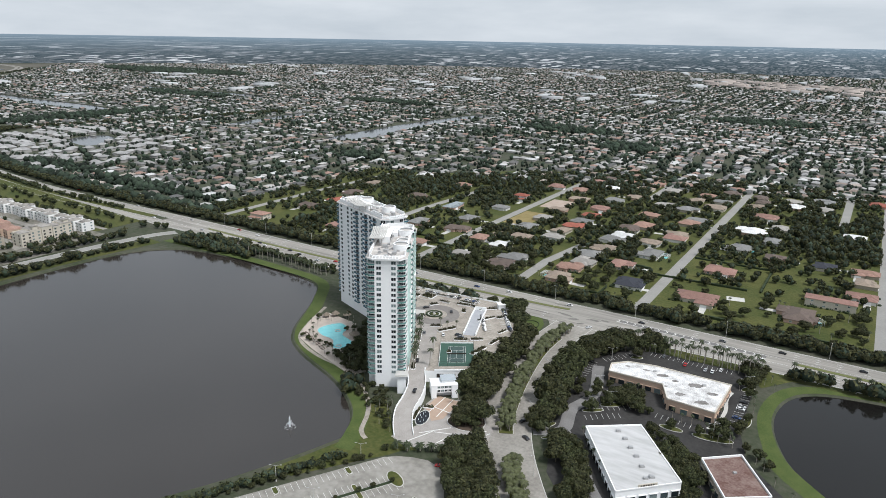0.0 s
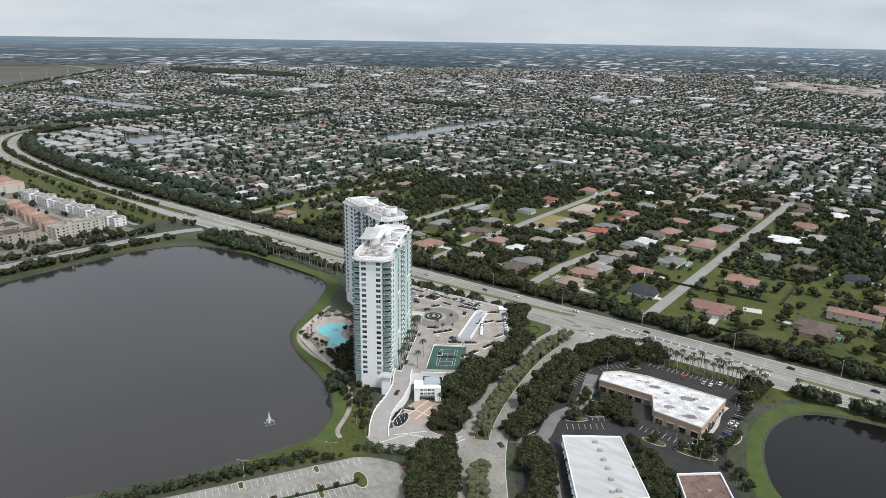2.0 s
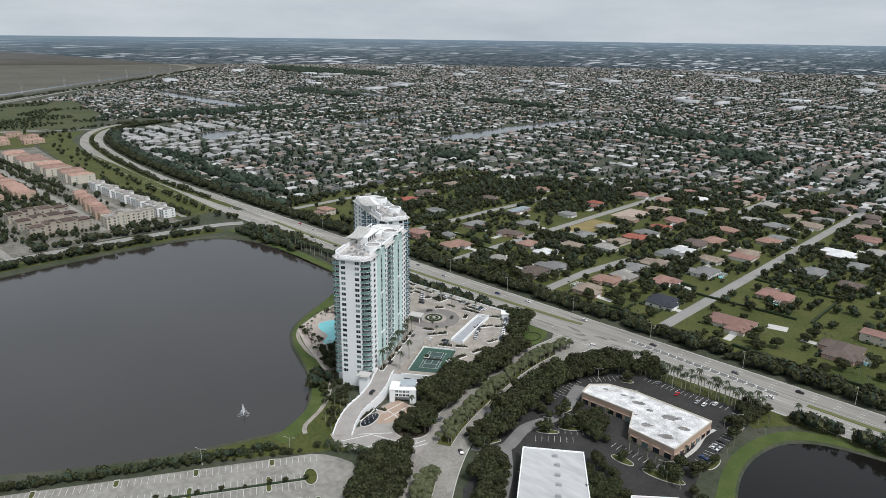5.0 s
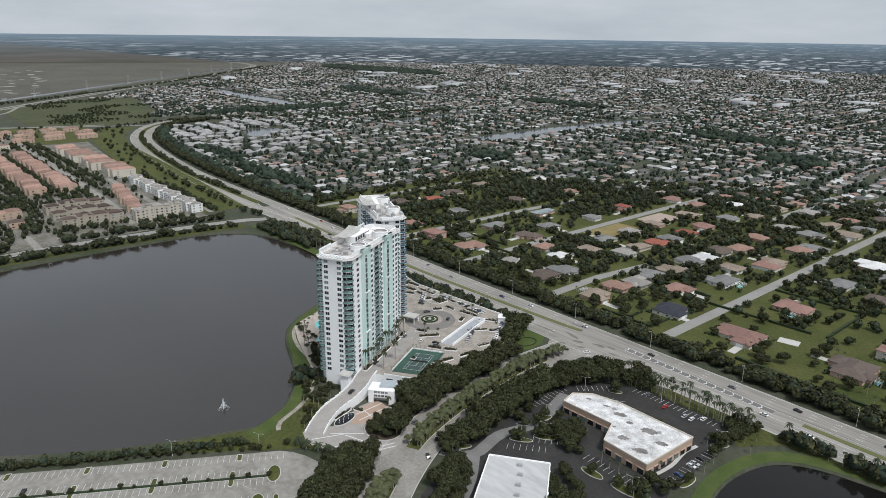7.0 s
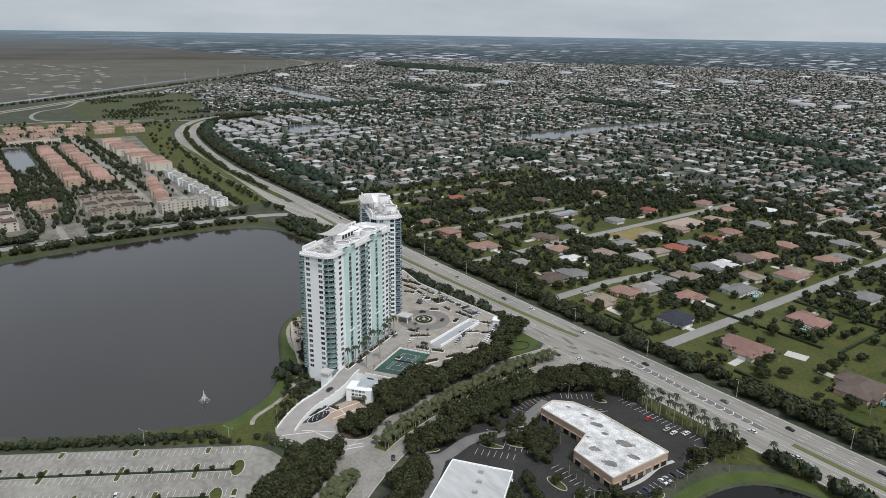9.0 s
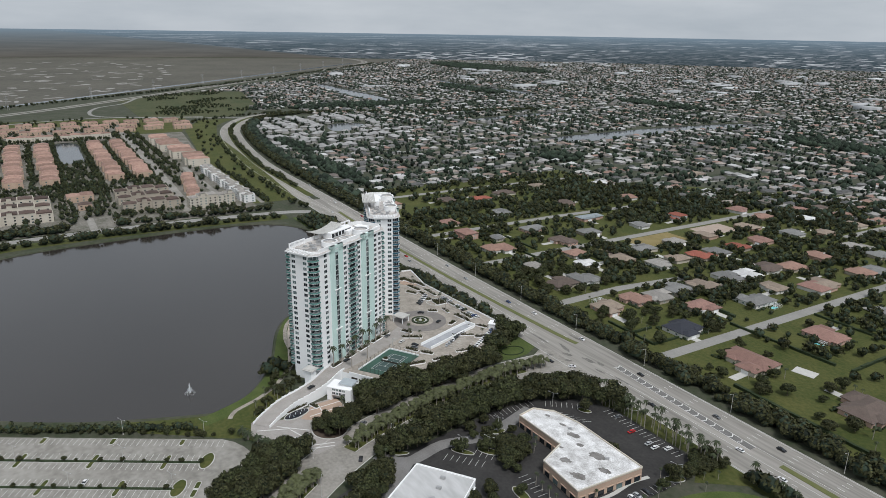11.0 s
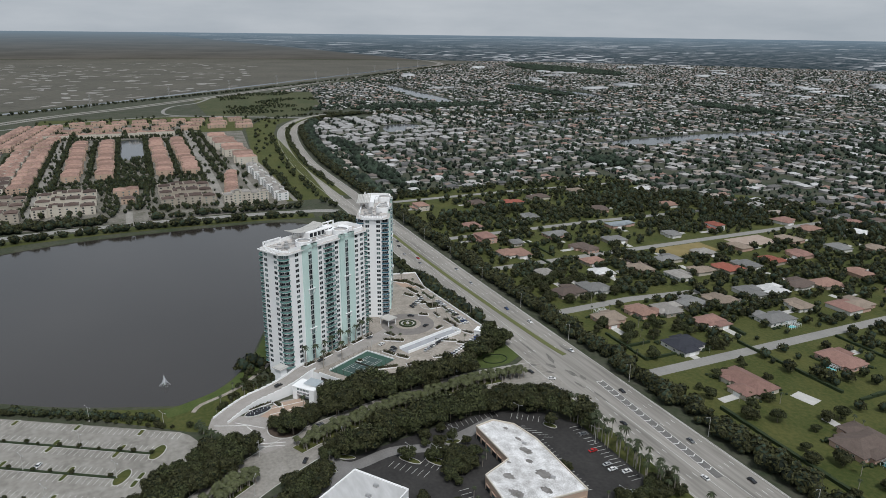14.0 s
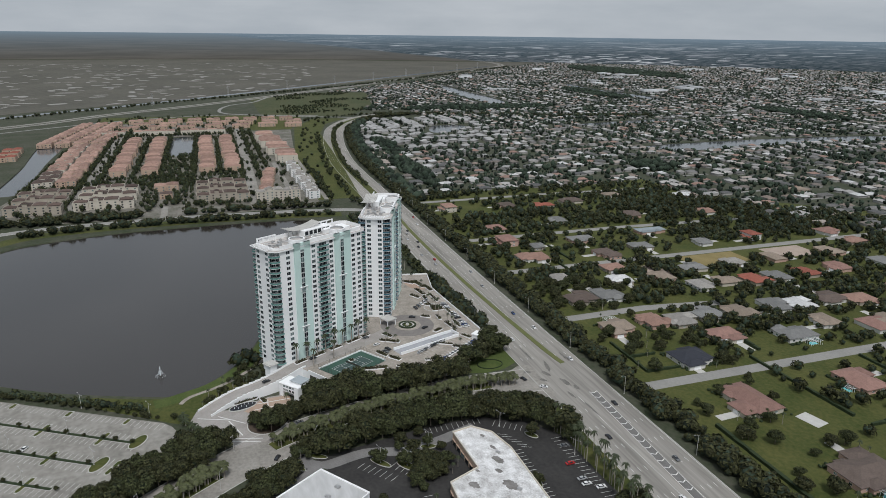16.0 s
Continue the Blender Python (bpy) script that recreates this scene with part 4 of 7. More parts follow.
# the entrance ramp, curving up from the plaza
rampline = smooth_line([(-175.5, 250.5, 0.25), (-182, 258.5, 1.3), (-187.5, 268.5, 2.9), (-190, 279, 4.5), (-194.5, 290, 6.0), (-201, 299, 6.9), (-204, 304, 7.02)], 3)
g = Geo()
strip(g, rampline, 4.6, 4.6, 0.04, 0)
l, r = sides(rampline, 4.8, 4.8)
hs = [p.z for p in rampline]
for e in (l, r):
    for (p, h), (q, k) in zip(zip(e, hs), zip(e[1:], hs[1:])):
        wall_line(g, [(p.x, p.y), (q.x, q.y)], -0.2, 0.5 * (h + k) + 1.0, 0.4, 1)
single("entrance_ramp", g.mesh("entrance_ramp", MATS["deck_concrete"], WHITE), "curved drive ramp rising between white walls", "ramp", "structure")
sheet_on("plaza", [(-181, 247), (-170, 243.5), (-158, 249), (-146, 257), (-138, 266), (-141, 280), (-148, 284), (-166, 280), (-169, 297), (-184, 292), (-184, 284), (-176, 262)], 0.16, MATS["deck_concrete"], "concrete entrance plaza before the gatehouse")
sheet_on("plaza_paving", [(-168, 275), (-169.5, 295), (-183, 294.5), (-182, 280), (-172, 270)], 0.2, PINKPAVE, "pink paved lane before the gatehouse")
g = Geo()
for a, b in (((-147.5, 263), (-143.5, 277)), ((-145, 262), (-141, 276)), ((-172, 247), (-166, 262)), ((-165, 262), (-149, 268)), ((-171, 257), (-160, 270)), ((-160, 250), (-156, 264)), ((-168, 282), (-181, 283)), ((-172, 275), (-174, 295)), ((-178, 277), (-179, 295))):
    wall_line(g, [a, b], 0.2, 0.225, 0.5)
single("plaza_lines", g.mesh("plaza_lines", PAINT), "white painted stop lines on the plaza", "road marking", "structure")


def gatehouse():
    t = thing("gatehouse", "white two-storey gatehouse with a barred gate", "building", -179.2, 294.2, 0, 40)
    part("wall", Geo().box(-7, 0, 0, -4.2, 9, 7.4).box(4.2, -0.6, 0, 7.4, 9, 8.2).box(-4.2, 0, 3.4, 4.2, 9, 7.4).box(-4.2, 3, 0, 4.2, 9, 3.4).mesh("gate_wall", WHITE), t)
    g = Geo().box(-7.2, -0.2, 7.4, 4.2, 9.2, 7.8)
    part("roof", g.mesh("gate_roof", WHITE), t)
    part("upper_wall", Geo().box(-0.8, 3.2, 7.8, 6.2, 9.0, 9.3).mesh("gate_upper_wall", WHITE), t)
    seamed = mat("pale_blue_seamed_metal", (0.42, 0.47, 0.50), (0.50, 0.54, 0.57), 0.5, 2, 6, metal=0.3)
    for k in range(12):
        part("roof_sheet", Geo().box(-1.4 + 0.7 * k, 2.4, 9.3, -0.72 + 0.7 * k, 9.6, 9.45 + 0.06 * (k % 2)).mesh("roof_sheet", seamed), t, "pale standing-seam roof sheet")
    for z in (3.9, 6.0):
        for x in (-3, -1, 1, 3):
            part("window", window_mesh(1.7, 1.4, DARKGLASS), t, "", pose(x, -0.02, z, 0, 0, 180))
    for x in (-2.1, 2.1):
        g = Geo().box(x - 2, 2.8, 0.1, x + 2, 2.9, 0.3).box(x - 2, 2.8, 2.9, x + 2, 2.9, 3.1)
        for k in np.linspace(-1.9, 1.9, 11):
            g.box(x + k - 0.05, 2.8, 0.1, x + k + 0.05, 2.9, 3.1)
        part("gate", g.mesh("gate_leaf", STEEL), t, "barred steel gate")


gatehouse()
fp = thing("plaza_fountain", "dark oval fountain pool with spouts and planting", "fountain", -177.3, 269.8, 0.1, 108)
g = Geo()
annulus(g, ring_poly(0, 0, 7.6, 3.5), ring_poly(0, 0, 7.2, 3.1), 0, 0.5)
part("rim", g.mesh("fountain_rim", CONCRETE), fp)
part("basin", Geo().prism(ring_poly(0, 0, 7.25, 3.15), -0.05, 0.25).mesh("fountain_basin", FOUNTAINTILE), fp)
part("water", Geo().prism(ring_poly(0, 0, 7.3, 3.2), 0, 0.32).mesh("fountain_water", water_mat("dark_fountain_water", (0.012, 0.014, 0.018), 0.06, 0.3, 1.33)), fp)
spout = Geo().tube((0, 0, 0), (0, 0, 1.1), 0.16, 0.04, 6).mesh("spout", mat("white_water", (0.75, 0.78, 0.8), (0.85, 0.87, 0.88), 0.6, 0.5, 6))
for x, y in ((-4.6, 0), (-2.8, 1.3), (-2.8, -1.3), (-0.6, 0.2), (1.4, 1.5), (1.4, -1.4), (3.4, 0.4), (5.2, 0)):
    part("spout", spout, fp, "", pose(x, y, 0.4))
planter(-182.6, 271.5, 13, 2.6, 108, 0.1)
planter(-180.5, 280.5, 6, 2.0, 20, 0.1)
bed = smooth_loop([(-166, 276), (-160, 271), (-152, 271), (-147, 276), (-147, 283), (-154, 290), (-163, 292)], 2)
g = Geo()
bx, by = sum(p[0] for p in bed) / len(bed), sum(p[1] for p in bed) / len(bed)
annulus(g, bed, [(bx + 0.95 * (x - bx), by + 0.95 * (y - by)) for x, y in bed], 0, 0.38)
single("plaza_kerb", g.mesh("plaza_kerb", CONCRETE), "pale kerb round the tree bed of the plaza", "kerb", "structure")
sheet_on("tree_bed", [(bx + 0.955 * (x - bx), by + 0.955 * (y - by)) for x, y in bed], 0.32, SOIL, "mulched bed under the plaza trees", "planter")
# pool garden at the lake
sheet_on("pool_terrace", [(-300, 309), (-280, 300), (-262, 294), (-238, 286), (-232, 300), (-262, 322), (-284, 348), (-312, 352), (-316, 340), (-308, 322)], 0.5, mat("pale_pool_deck", (0.40, 0.345, 0.30), (0.50, 0.44, 0.385), 0.85, 4, 9), "pale beige paving round the pool", thick=0.7)
POOLP = smooth_loop([(-298, 325), (-298, 334), (-292, 342), (-283, 337), (-279.5, 328), (-266, 322), (-263.5, 314), (-271, 309), (-279, 318), (-290, 320)], 2)
pool = thing("swimming_pool", "turquoise freeform pool with a pale rim", "pool", kind="")
g = Geo()
cx, cy = sum(p[0] for p in POOLP) / len(POOLP), sum(p[1] for p in POOLP) / len(POOLP)
annulus(g, [(cx + 1.07 * (x - cx), cy + 1.07 * (y - cy)) for x, y in POOLP], POOLP, 0.4, 0.62)
part("rim", g.mesh("pool_rim", CONCRETE), pool)
part("water", Geo().prism(POOLP, 0.3, 0.56).mesh("pool_water", POOLTILE), pool)
for x, y in ((-286, 331), (-270, 313)):
    g = Geo()
    annulus(g, ring_poly(x, y, 2.0), ring_poly(x, y, 1.3), 0.4, 0.8)
    part("islet", g.mesh("pool_islet", CONCRETE), pool)


def tiki(x, y, s=1.0):
    t = thing("tiki_hut", "round thatched hut on posts by the pool", "hut", x, y, 0.5)
    part("thatch", Geo().tube((0, 0, 2.3 * s), (0, 0, 4.6 * s), 3.3 * s, 0.25, 14).mesh("thatch", CANOPY), t)
    for a in range(5):
        part("post", Geo().tube((2.2 * s * math.cos(a * 1.26), 2.2 * s * math.sin(a * 1.26), -0.1), (2.2 * s * math.cos(a * 1.26), 2.2 * s * math.sin(a * 1.26), 2.5 * s), 0.13, None, 6).mesh("hut_post", BARK), t)


for x, y, s in ((-304, 350, 0.9), (-296, 353, 0.9), (-270, 329, 1.1), (-308, 345, 0.8)):
    tiki(x, y, s)
lounger = Geo().box(-0.35, -0.95, 0.28, 0.35, 0.4, 0.38)
lounger.add([(-0.35, 0.4, 0.38), (0.35, 0.4, 0.38), (0.35, 0.95, 0.75), (-0.35, 0.95, 0.75), (-0.35, 0.4, 0.28), (0.35, 0.4, 0.28), (0.35, 0.95, 0.65), (-0.35, 0.95, 0.65)], [(0, 1, 2, 3), (7, 6, 5, 4), (0, 3, 7, 4), (1, 5, 6, 2), (2, 6, 7, 3)])
for x in (-0.3, 0.3):
    lounger.box(x - 0.03, -0.9, 0, x + 0.03, -0.84, 0.3).box(x - 0.03, 0.3, 0, x + 0.03, 0.36, 0.3)
lm = lounger.mesh("lounger", mat("brown_sling", (0.10, 0.07, 0.06), (0.15, 0.11, 0.09), 0.8, 1, 6))
for k in range(16):
    a = k / 16
    ob = single("sun_lounger", lm, "brown sling sun lounger on the pool terrace", "lounger", group="pool loungers")
    ob.matrix_world = pose(-303 + 30 * a + (0 if k % 2 else 1.5), 318 - 14 * a - (0 if k % 2 else 2.6), 0.5, 0, 0, 60 + 20 * (k % 3))
g = Geo()
strip(g, smooth_line([(-322, 360), (-309, 325), (-297, 307), (-273, 296), (-238, 289), (-215, 271.5), (-204, 258), (-196.5, 243), (-190, 238.5)], 4), 1.2, 1.2, 0.14)
single("lake_path", g.mesh("lake_path", PAVER), "pale footpath along the lake bank", "path", "structure")
sheet("lawn", [(-192, 238), (-199, 252), (-214, 268), (-205, 276), (-192, 262), (-182, 250), (-178, 243)], 0.07, GRASS, "green lawn between path and ramp")
sheet("lawn", [(-212, 193), (-205, 211), (-199.5, 228), (-196, 243), (-182, 248), (-168, 242), (-172, 234), (-181, 222), (-199, 196)], 0.04, GRASS, "rough grass along the lot edge")
sheet("lawn", [(-190, 226), (-163, 244), (-168, 246), (-192, 238)], 0.05, GRASS, "rough grass between lot and lake")
sheet("lawn", [(-192, 404), (-178, 395), (-174.5, 408), (-176, 420), (-182, 430), (-205, 431), (-198, 414)], 0.07, MATS["mown_bank_grass"], "bright mown grass triangle at the junction")
g = Geo()
annulus(g, ring_poly(-184, 414, 6, 8), ring_poly(-184, 414, 5.5, 7.5), 0.0, 0.5)
single("hedge_ring", g.mesh("hedge_ring", HEDGE), "low clipped oval hedge on the corner lawn", "hedge")
# fountain jet in the lake
jet = thing("lake_fountain", "white fountain jet spraying from the lake", "fountain", -229.5, 227, -1.0)
fr = np.random.default_rng(5)
g = Geo().tube((0, 0, 0), (0, 0, 6.4), 0.42, 0.1, 8)
for k in range(340):
    a, q = fr.uniform(0, math.tau), fr.uniform(0, 1) ** 1.6
    rr, zz = 3.0 * q, 6.2 * (1 - q) ** 1.6 * fr.uniform(0.4, 1)
    p = Vector((rr * math.cos(a), rr * math.sin(a), zz + 0.1))
    s = fr.uniform(0.05, 0.13)
    g.add([p + Vector((s, 0, -s)), p + Vector((-s, s, -s)), p + Vector((-s, -s, -s)), p + Vector((0, 0, 3 * s))], [(0, 1, 3), (1, 2, 3), (2, 0, 3), (2, 1, 0)])
part("spray", g.mesh("spray", MATS["white_water"]), jet)
part("float", Geo().tube((0, 0, -0.1), (0, 0, 0.25), 0.9, 0.8, 12).mesh("float", DARKMETAL), jet)

# ---- highway markings and median ----
HW = [p for p in HWY if -1320 < p.x < 320]
med = Geo()
strip(med, smooth_line([(-172, 457.0), (-190, 455.0), (-260, 452), (-345, 450), (-460, 450.5), (-560, 455)], 8), 1.7, 1.7, 0.28, 0, 0.25)
strip(med, smooth_line([(-22, 450.5), (20, 450), (60, 450), (300, 450)], 10), 1.6, 1.6, 0.28, 0, 0.25)
single("highway_median", med.mesh("highway_median", mat("median_grass", (0.10, 0.12, 0.04), (0.14, 0.14, 0.06), 0.95, 5, 9)), "narrow grass median between the carriageways", "median", "structure")
mk = Geo()
for off in (-14.8, -11.4, -7.8, 7.6, 11.2, 14.8):
    for i in range(len(HW) - 1):
        d = HW[i + 1] - HW[i]
        n = d.normalized()
        for k in range(max(1, int(d.length / 12))):
            p = HW[i] + n * (12 * k)
            if -176 < p.x < -132:
                continue
            a = Vector((p.x - n.y * off, p.y + n.x * off))
            wall_line(mk, [tuple(a), tuple(a + n * 3.2)], 0.10, 0.125, 0.22)
for off in (-18.0, -4.2, 4.4, 18.8):
    for i in range(len(HW) - 1):
        d = (HW[i + 1] - HW[i]).normalized()
        if -190 < HW[i].x < -120:
            continue
        wall_line(mk, [(HW[i].x - d.y * off, HW[i].y + d.x * off), (HW[i + 1].x - d.y * off, HW[i + 1].y + d.x * off)], 0.10, 0.12, 0.16)
single("lane_markings", mk.mesh("lane_markings", PAINT), "white dashed and solid lane lines", "road marking", "structure")
ch = Geo()
for k in range(17):
    x = -134 + 5.6 * k
    y = 456.3 - 0.05 * (x + 134)
    wall_line(ch, [(x - 1.3, y + 1.9), (x, y), (x - 1.3, y - 1.9)], 0.12, 0.15, 0.5)
for s in (-2.3, 2.3):
    wall_line(ch, [(-136, 456.4 + s), (-38, 451.5 + s)], 0.12, 0.145, 0.2)
single("chevron_markings", ch.mesh("chevron_markings", PAINT), "white chevrons painted on the highway centre", "road marking", "structure")
g = Geo()
wall_line(g, [(-134, 456.3), (-38, 451.5)], 0.10, 0.122, 4.0)
single("chevron_strip", g.mesh("chevron_strip", mat("dark_median_asphalt", (0.13, 0.125, 0.12), (0.18, 0.175, 0.17), 0.9, 4, 8)), "dark asphalt strip under the chevrons", "road", "structure")
g = Geo().prism([(-178, 431), (-170, 418), (-166, 405), (-150, 405), (-147, 418), (-136, 431), (-140, 436), (-175, 436)], -0.1, 0.13)
single("junction", g.mesh("junction", SIDEROAD), "pale asphalt junction mouth", "road", "structure")
# darker repairs and tyre-worn patches about the junction
pr = np.random.default_rng(77)
for x, y, rx, ry, tn in ((-150, 447, 5, 1.6, 10), (-143, 450, 3.2, 1.5, 0), (-172, 446, 7, 1.2, -12), (-163, 441, 4, 1.4, 25), (-180, 462, 6, 0.9, 3), (-156, 436, 3, 1.2, 40), (-168, 431, 2.6, 1.6, 60), (-136, 443, 4, 0.8, 5), (-190, 441, 9, 0.7, 0), (-120, 446, 7, 0.6, 0)):
    pts = [(x + (p - x) * q, y + (w - y) * q) for (p, w), q in zip(ring_poly(x, y, rx, ry, tn, 18), pr.uniform(0.7, 1.2, 18))]
    single("road_patch", Geo().prism(pts, 0.0, 0.136).mesh("road_patch", mat("patched_asphalt", (0.11, 0.105, 0.098), (0.19, 0.18, 0.165), 0.9, 3, 8)), "darker asphalt repair on the pale junction", "road", "structure")
# planted median of the side road
for i0, i1 in ((0, 20), (26, len(SIDE) - 6)):
    g = Geo()
    strip(g, SIDE[i0:i1], 3.6, 3.6, 0.3, 0, 0.3)
    strip(g, SIDE[i0:i1], 3.9, -3.6, 0.26, 1, 0.26)
    strip(g, SIDE[i0:i1], -3.6, 3.9, 0.26, 1, 0.26)
    single("planted_median", g.mesh("planted_median", GRASS, CONCRETE), "kerbed grass median planted with palms", "median", "structure")

# ---- concrete parking lot by the lake ----
LD, LN = Vector((0.51, 0.86)), Vector((0.86, -0.51))


def lot(s, t):
    p = LD * s + LN * t
    return (p.x, p.y)


sheet("parking_lot", [lot(-60, -266), lot(110, -266.5), lot(116, -264.5), lot(122, -260.5), lot(127.5, -255), lot(130, -247), lot(128, -239), lot(122, -228), lot(112, -206), lot(100, -186), lot(-60, -186)], 0.12, LOT, "worn pale concrete parking lot", "parking lot")
ln, md = Geo(), Geo()
for t, lo, hi in ((-266.3, 1, 0), (-247, 1, 1), (-227.3, 1, 1), (-207.4, 1, 1), (-187.5, 0, 1)):
    for s in np.arange(-56, 112 - (t + 266) * 0.14, 2.75):
        if lo:
            wall_line(ln, [lot(s, t + 0.9), lot(s, t + 6.2)], 0.12, 0.145, 0.13)
        if hi:
            wall_line(ln, [lot(s, t - 0.9), lot(s, t - 6.2)], 0.12, 0.145, 0.13)
for s, t in ((108, -248.5), (102, -228)):
    isl = thing("lot_island", "broad kerbed grass island ending a parking row", "planter", *lot(s, t), 0, 59, "lot islands")
    part("kerb", Geo().prism(ring_poly(0, 0, 3.2, 6.4, 0, 22), 0, 0.3).mesh("end_kerb", CONCRETE), isl)
    part("turf", Geo().prism(ring_poly(0, 0, 2.8, 6.0, 0, 22), 0.1, 0.36).mesh("end_turf", GRASS), isl)
single("stall_lines", ln.mesh("stall_lines", PAINT), "white painted parking stall lines", "road marking", "structure")
for t in (-247, -227.3, -207.4, -187.5):
    g = Geo()
    e = 106 - (t + 247) * 0.30
    g.prism([lot(-58, t - 0.95), lot(e, t - 0.95), lot(e, t + 0.95), lot(-58, t + 0.95)], 0, 0.24, 1)
    g.prism([lot(-57.7, t - 0.75), lot(e - 0.3, t - 0.75), lot(e - 0.3, t + 0.75), lot(-57.7, t + 0.75)], 0.2, 0.5, 0)
    single("lot_median", g.mesh("lot_median", HEDGE, CONCRETE), "kerbed planted strip between parking rows", "median", "structure")
for t in (-266.3, -247, -227.3, -207.4):
    for s in np.arange({-266.3: -43, -247: -11.3, -227.3: -24.6, -207.4: -20}[t], 112, 33.6):
        for q in ((1,) if t < -260 else (-1, 1)):
            isl = thing("lot_island", "kerbed grass island ending a parking row", "planter", 0, 0, 0, 0, "lot islands")
            pts = [lot(s - 1.2, t), lot(s - 1.2, t + 4.6 * q), lot(s - 0.6, t + 5.8 * q), lot(s + 0.6, t + 5.8 * q), lot(s + 1.2, t + 4.6 * q), lot(s + 1.2, t)]
            part("kerb", Geo().prism(pts, 0, 0.3).mesh("island_kerb", CONCRETE), isl)
            cxm = sum(p[0] for p in pts) / 6, sum(p[1] for p in pts) / 6
            part("turf", Geo().prism([(cxm[0] + 0.8 * (x - cxm[0]), cxm[1] + 0.8 * (y - cxm[1])) for x, y in pts], 0.1, 0.34).mesh("island_turf", GRASS), isl)

# ---- shops and their black parking court ----
sheet("shop_lot", [(-118, 300), (-124, 330), (-129, 360), (-130, 386), (-118, 408), (-100, 419), (-46, 420), (-37, 402), (-36, 350), (-28, 322), (-8, 300), (-30, 262), (-60, 246), (-84, 240), (-104, 262)], 0.11, DARKLOT, "black asphalt parking court of the shops", "parking lot")
strip_g = Geo()
strip(strip_g, smooth_line([(-124, 290), (-112, 300), (-116, 322), (-112, 345), (-122, 380)], 4), 3.5, 3.5, 0.14)
strip(strip_g, smooth_line([(-112, 300), (-98, 284), (-84, 262), (-70, 246)], 4), 3.5, 3.5, 0.138)
single("service_lane", strip_g.mesh("service_lane", mat("grey_lane", (0.16, 0.155, 0.15), (0.22, 0.215, 0.21), 0.9, 6, 9)), "faded grey lane through the shop court", "road", "structure")


def shop(name, label, poly, h, wall, roof, par=0.9, units=(), stains=(), base=None):
    t = thing(name, label, "building")
    part("wall", Geo().prism(poly, -0.1, h).mesh("shop_wall", wall), t)
    cx, cy = sum(p[0] for p in poly) / len(poly), sum(p[1] for p in poly) / len(poly)
    part("roof", Geo().prism([(cx + 0.985 * (x - cx), cy + 0.985 * (y - cy)) for x, y in poly], h - 0.5, h + 0.02).mesh("shop_roof", roof), t)
    g = Geo()
    wall_line(g, list(poly) + [poly[0]], h - 0.1, h + par, 0.45)
    part("parapet", g.mesh("shop_parapet", CREAM if wall is PEACH else WHITE), t)
    if base:
        g = Geo()
        for a, b in zip(poly, list(poly[1:]) + [poly[0]]):
            d = Vector((b[0] - a[0], b[1] - a[1]))
            turn, n = math.atan2(d.y, d.x), max(1, int(d.length / 5))
            for k in range(n):
                p = Vector(a) + d * (k + 0.5) / n
                w = Geo().box(-1.7, -0.12, 0.3, 1.7, 0.12, 3.0, 0, turn, p.x, p.y).box(-2.0, -0.5, 3.2, 2.0, 0.5, 3.5, 1, turn, p.x, p.y)
                part("shop_window", w.mesh("shop_window", DARKGLASS, base), t)
    for x, y, s in units:
        u = Geo().box(-s, -s * 0.7, 0, s, s * 0.7, s * 0.9).box(-s * 0.8, -s * 0.5, s * 0.9, s * 0.8, s * 0.5, s * 1.05)
        part("roof_unit", u.mesh("roof_unit", STEEL), t, "grey rooftop air unit", pose(x, y, h, 0, 0, 35))
    for k, (x, y, rx, ry) in enumerate(stains):
        pr = np.random.default_rng(k)
        pts = [(x + (p - x) * q, y + (w - y) * q) for (p, w), q in zip(ring_poly(x, y, rx, ry, 20, 26), pr.uniform(0.75, 1.15, 26))]
        part("stain", Geo().prism(pts, h - 0.2, h + 0.03).mesh("roof_stain", STAIN), t, "dark dried puddle on the roof")
    return t


shop("shop_building", "low peach shop building with a weathered white roof", [(-110.5, 364), (-112.6, 374.2), (-105, 382), (-90, 385.4), (-47.3, 385.3), (-48.6, 348.4), (-73.4, 349.8), (-80, 365)], 6.5, PEACH, ROOFWHITE, 0.6,
     [(-60, 376, 1.0), (-88, 378, 0.9)], [(-103.5, 376.5, 1.6, 0.9), (-93, 377.5, 2.0, 1.0), (-83, 376, 3.6, 2.0), (-75, 373, 2.0, 1.4), (-64, 374, 4.2, 2.6), (-54, 369, 2.8, 2.0), (-57, 356, 3.8, 2.4), (-69, 359, 2.8, 2.0), (-78, 364, 1.2, 0.8)], PEACH)
shop("store_building", "white flat-roofed store building with rooftop units", [(-99.5, 298.5), (-77, 315), (-48, 278), (-70, 256)], 6.8, WHITE, mat("pale_roof_coating", (0.38, 0.38, 0.375), (0.54, 0.54, 0.54), 0.75, 16, 6, 0.1, stretch=(0.25, 1, 1)), 0.5,
     [(-84.5, 303, 1.1), (-79.5, 298, 1.1), (-75, 292, 1.1), (-70.5, 286.5, 1.1), (-66, 280, 1.1), (-60, 274.5, 1.2), (-62, 272, 1.0)], (), WHITE)
shop("store_building", "low store with a rusty brown roof and white parapet", [(-45, 303), (-30, 316), (-13.5, 290), (-30, 278)], 5.6, TAN, ROOFRUST, 1.0, [(-30, 300, 0.8)], (), TAN)
sg = single("shop_sign", Geo().box(-4.5, -0.15, 0, 4.5, 0.15, 1.9).mesh("shop_sign", CREAM), "cream sign panel with illegible lettering on the parapet", "sign")
sg.matrix_world = pose(-59.5, 266.8, 6.6, 0, 0, 45)
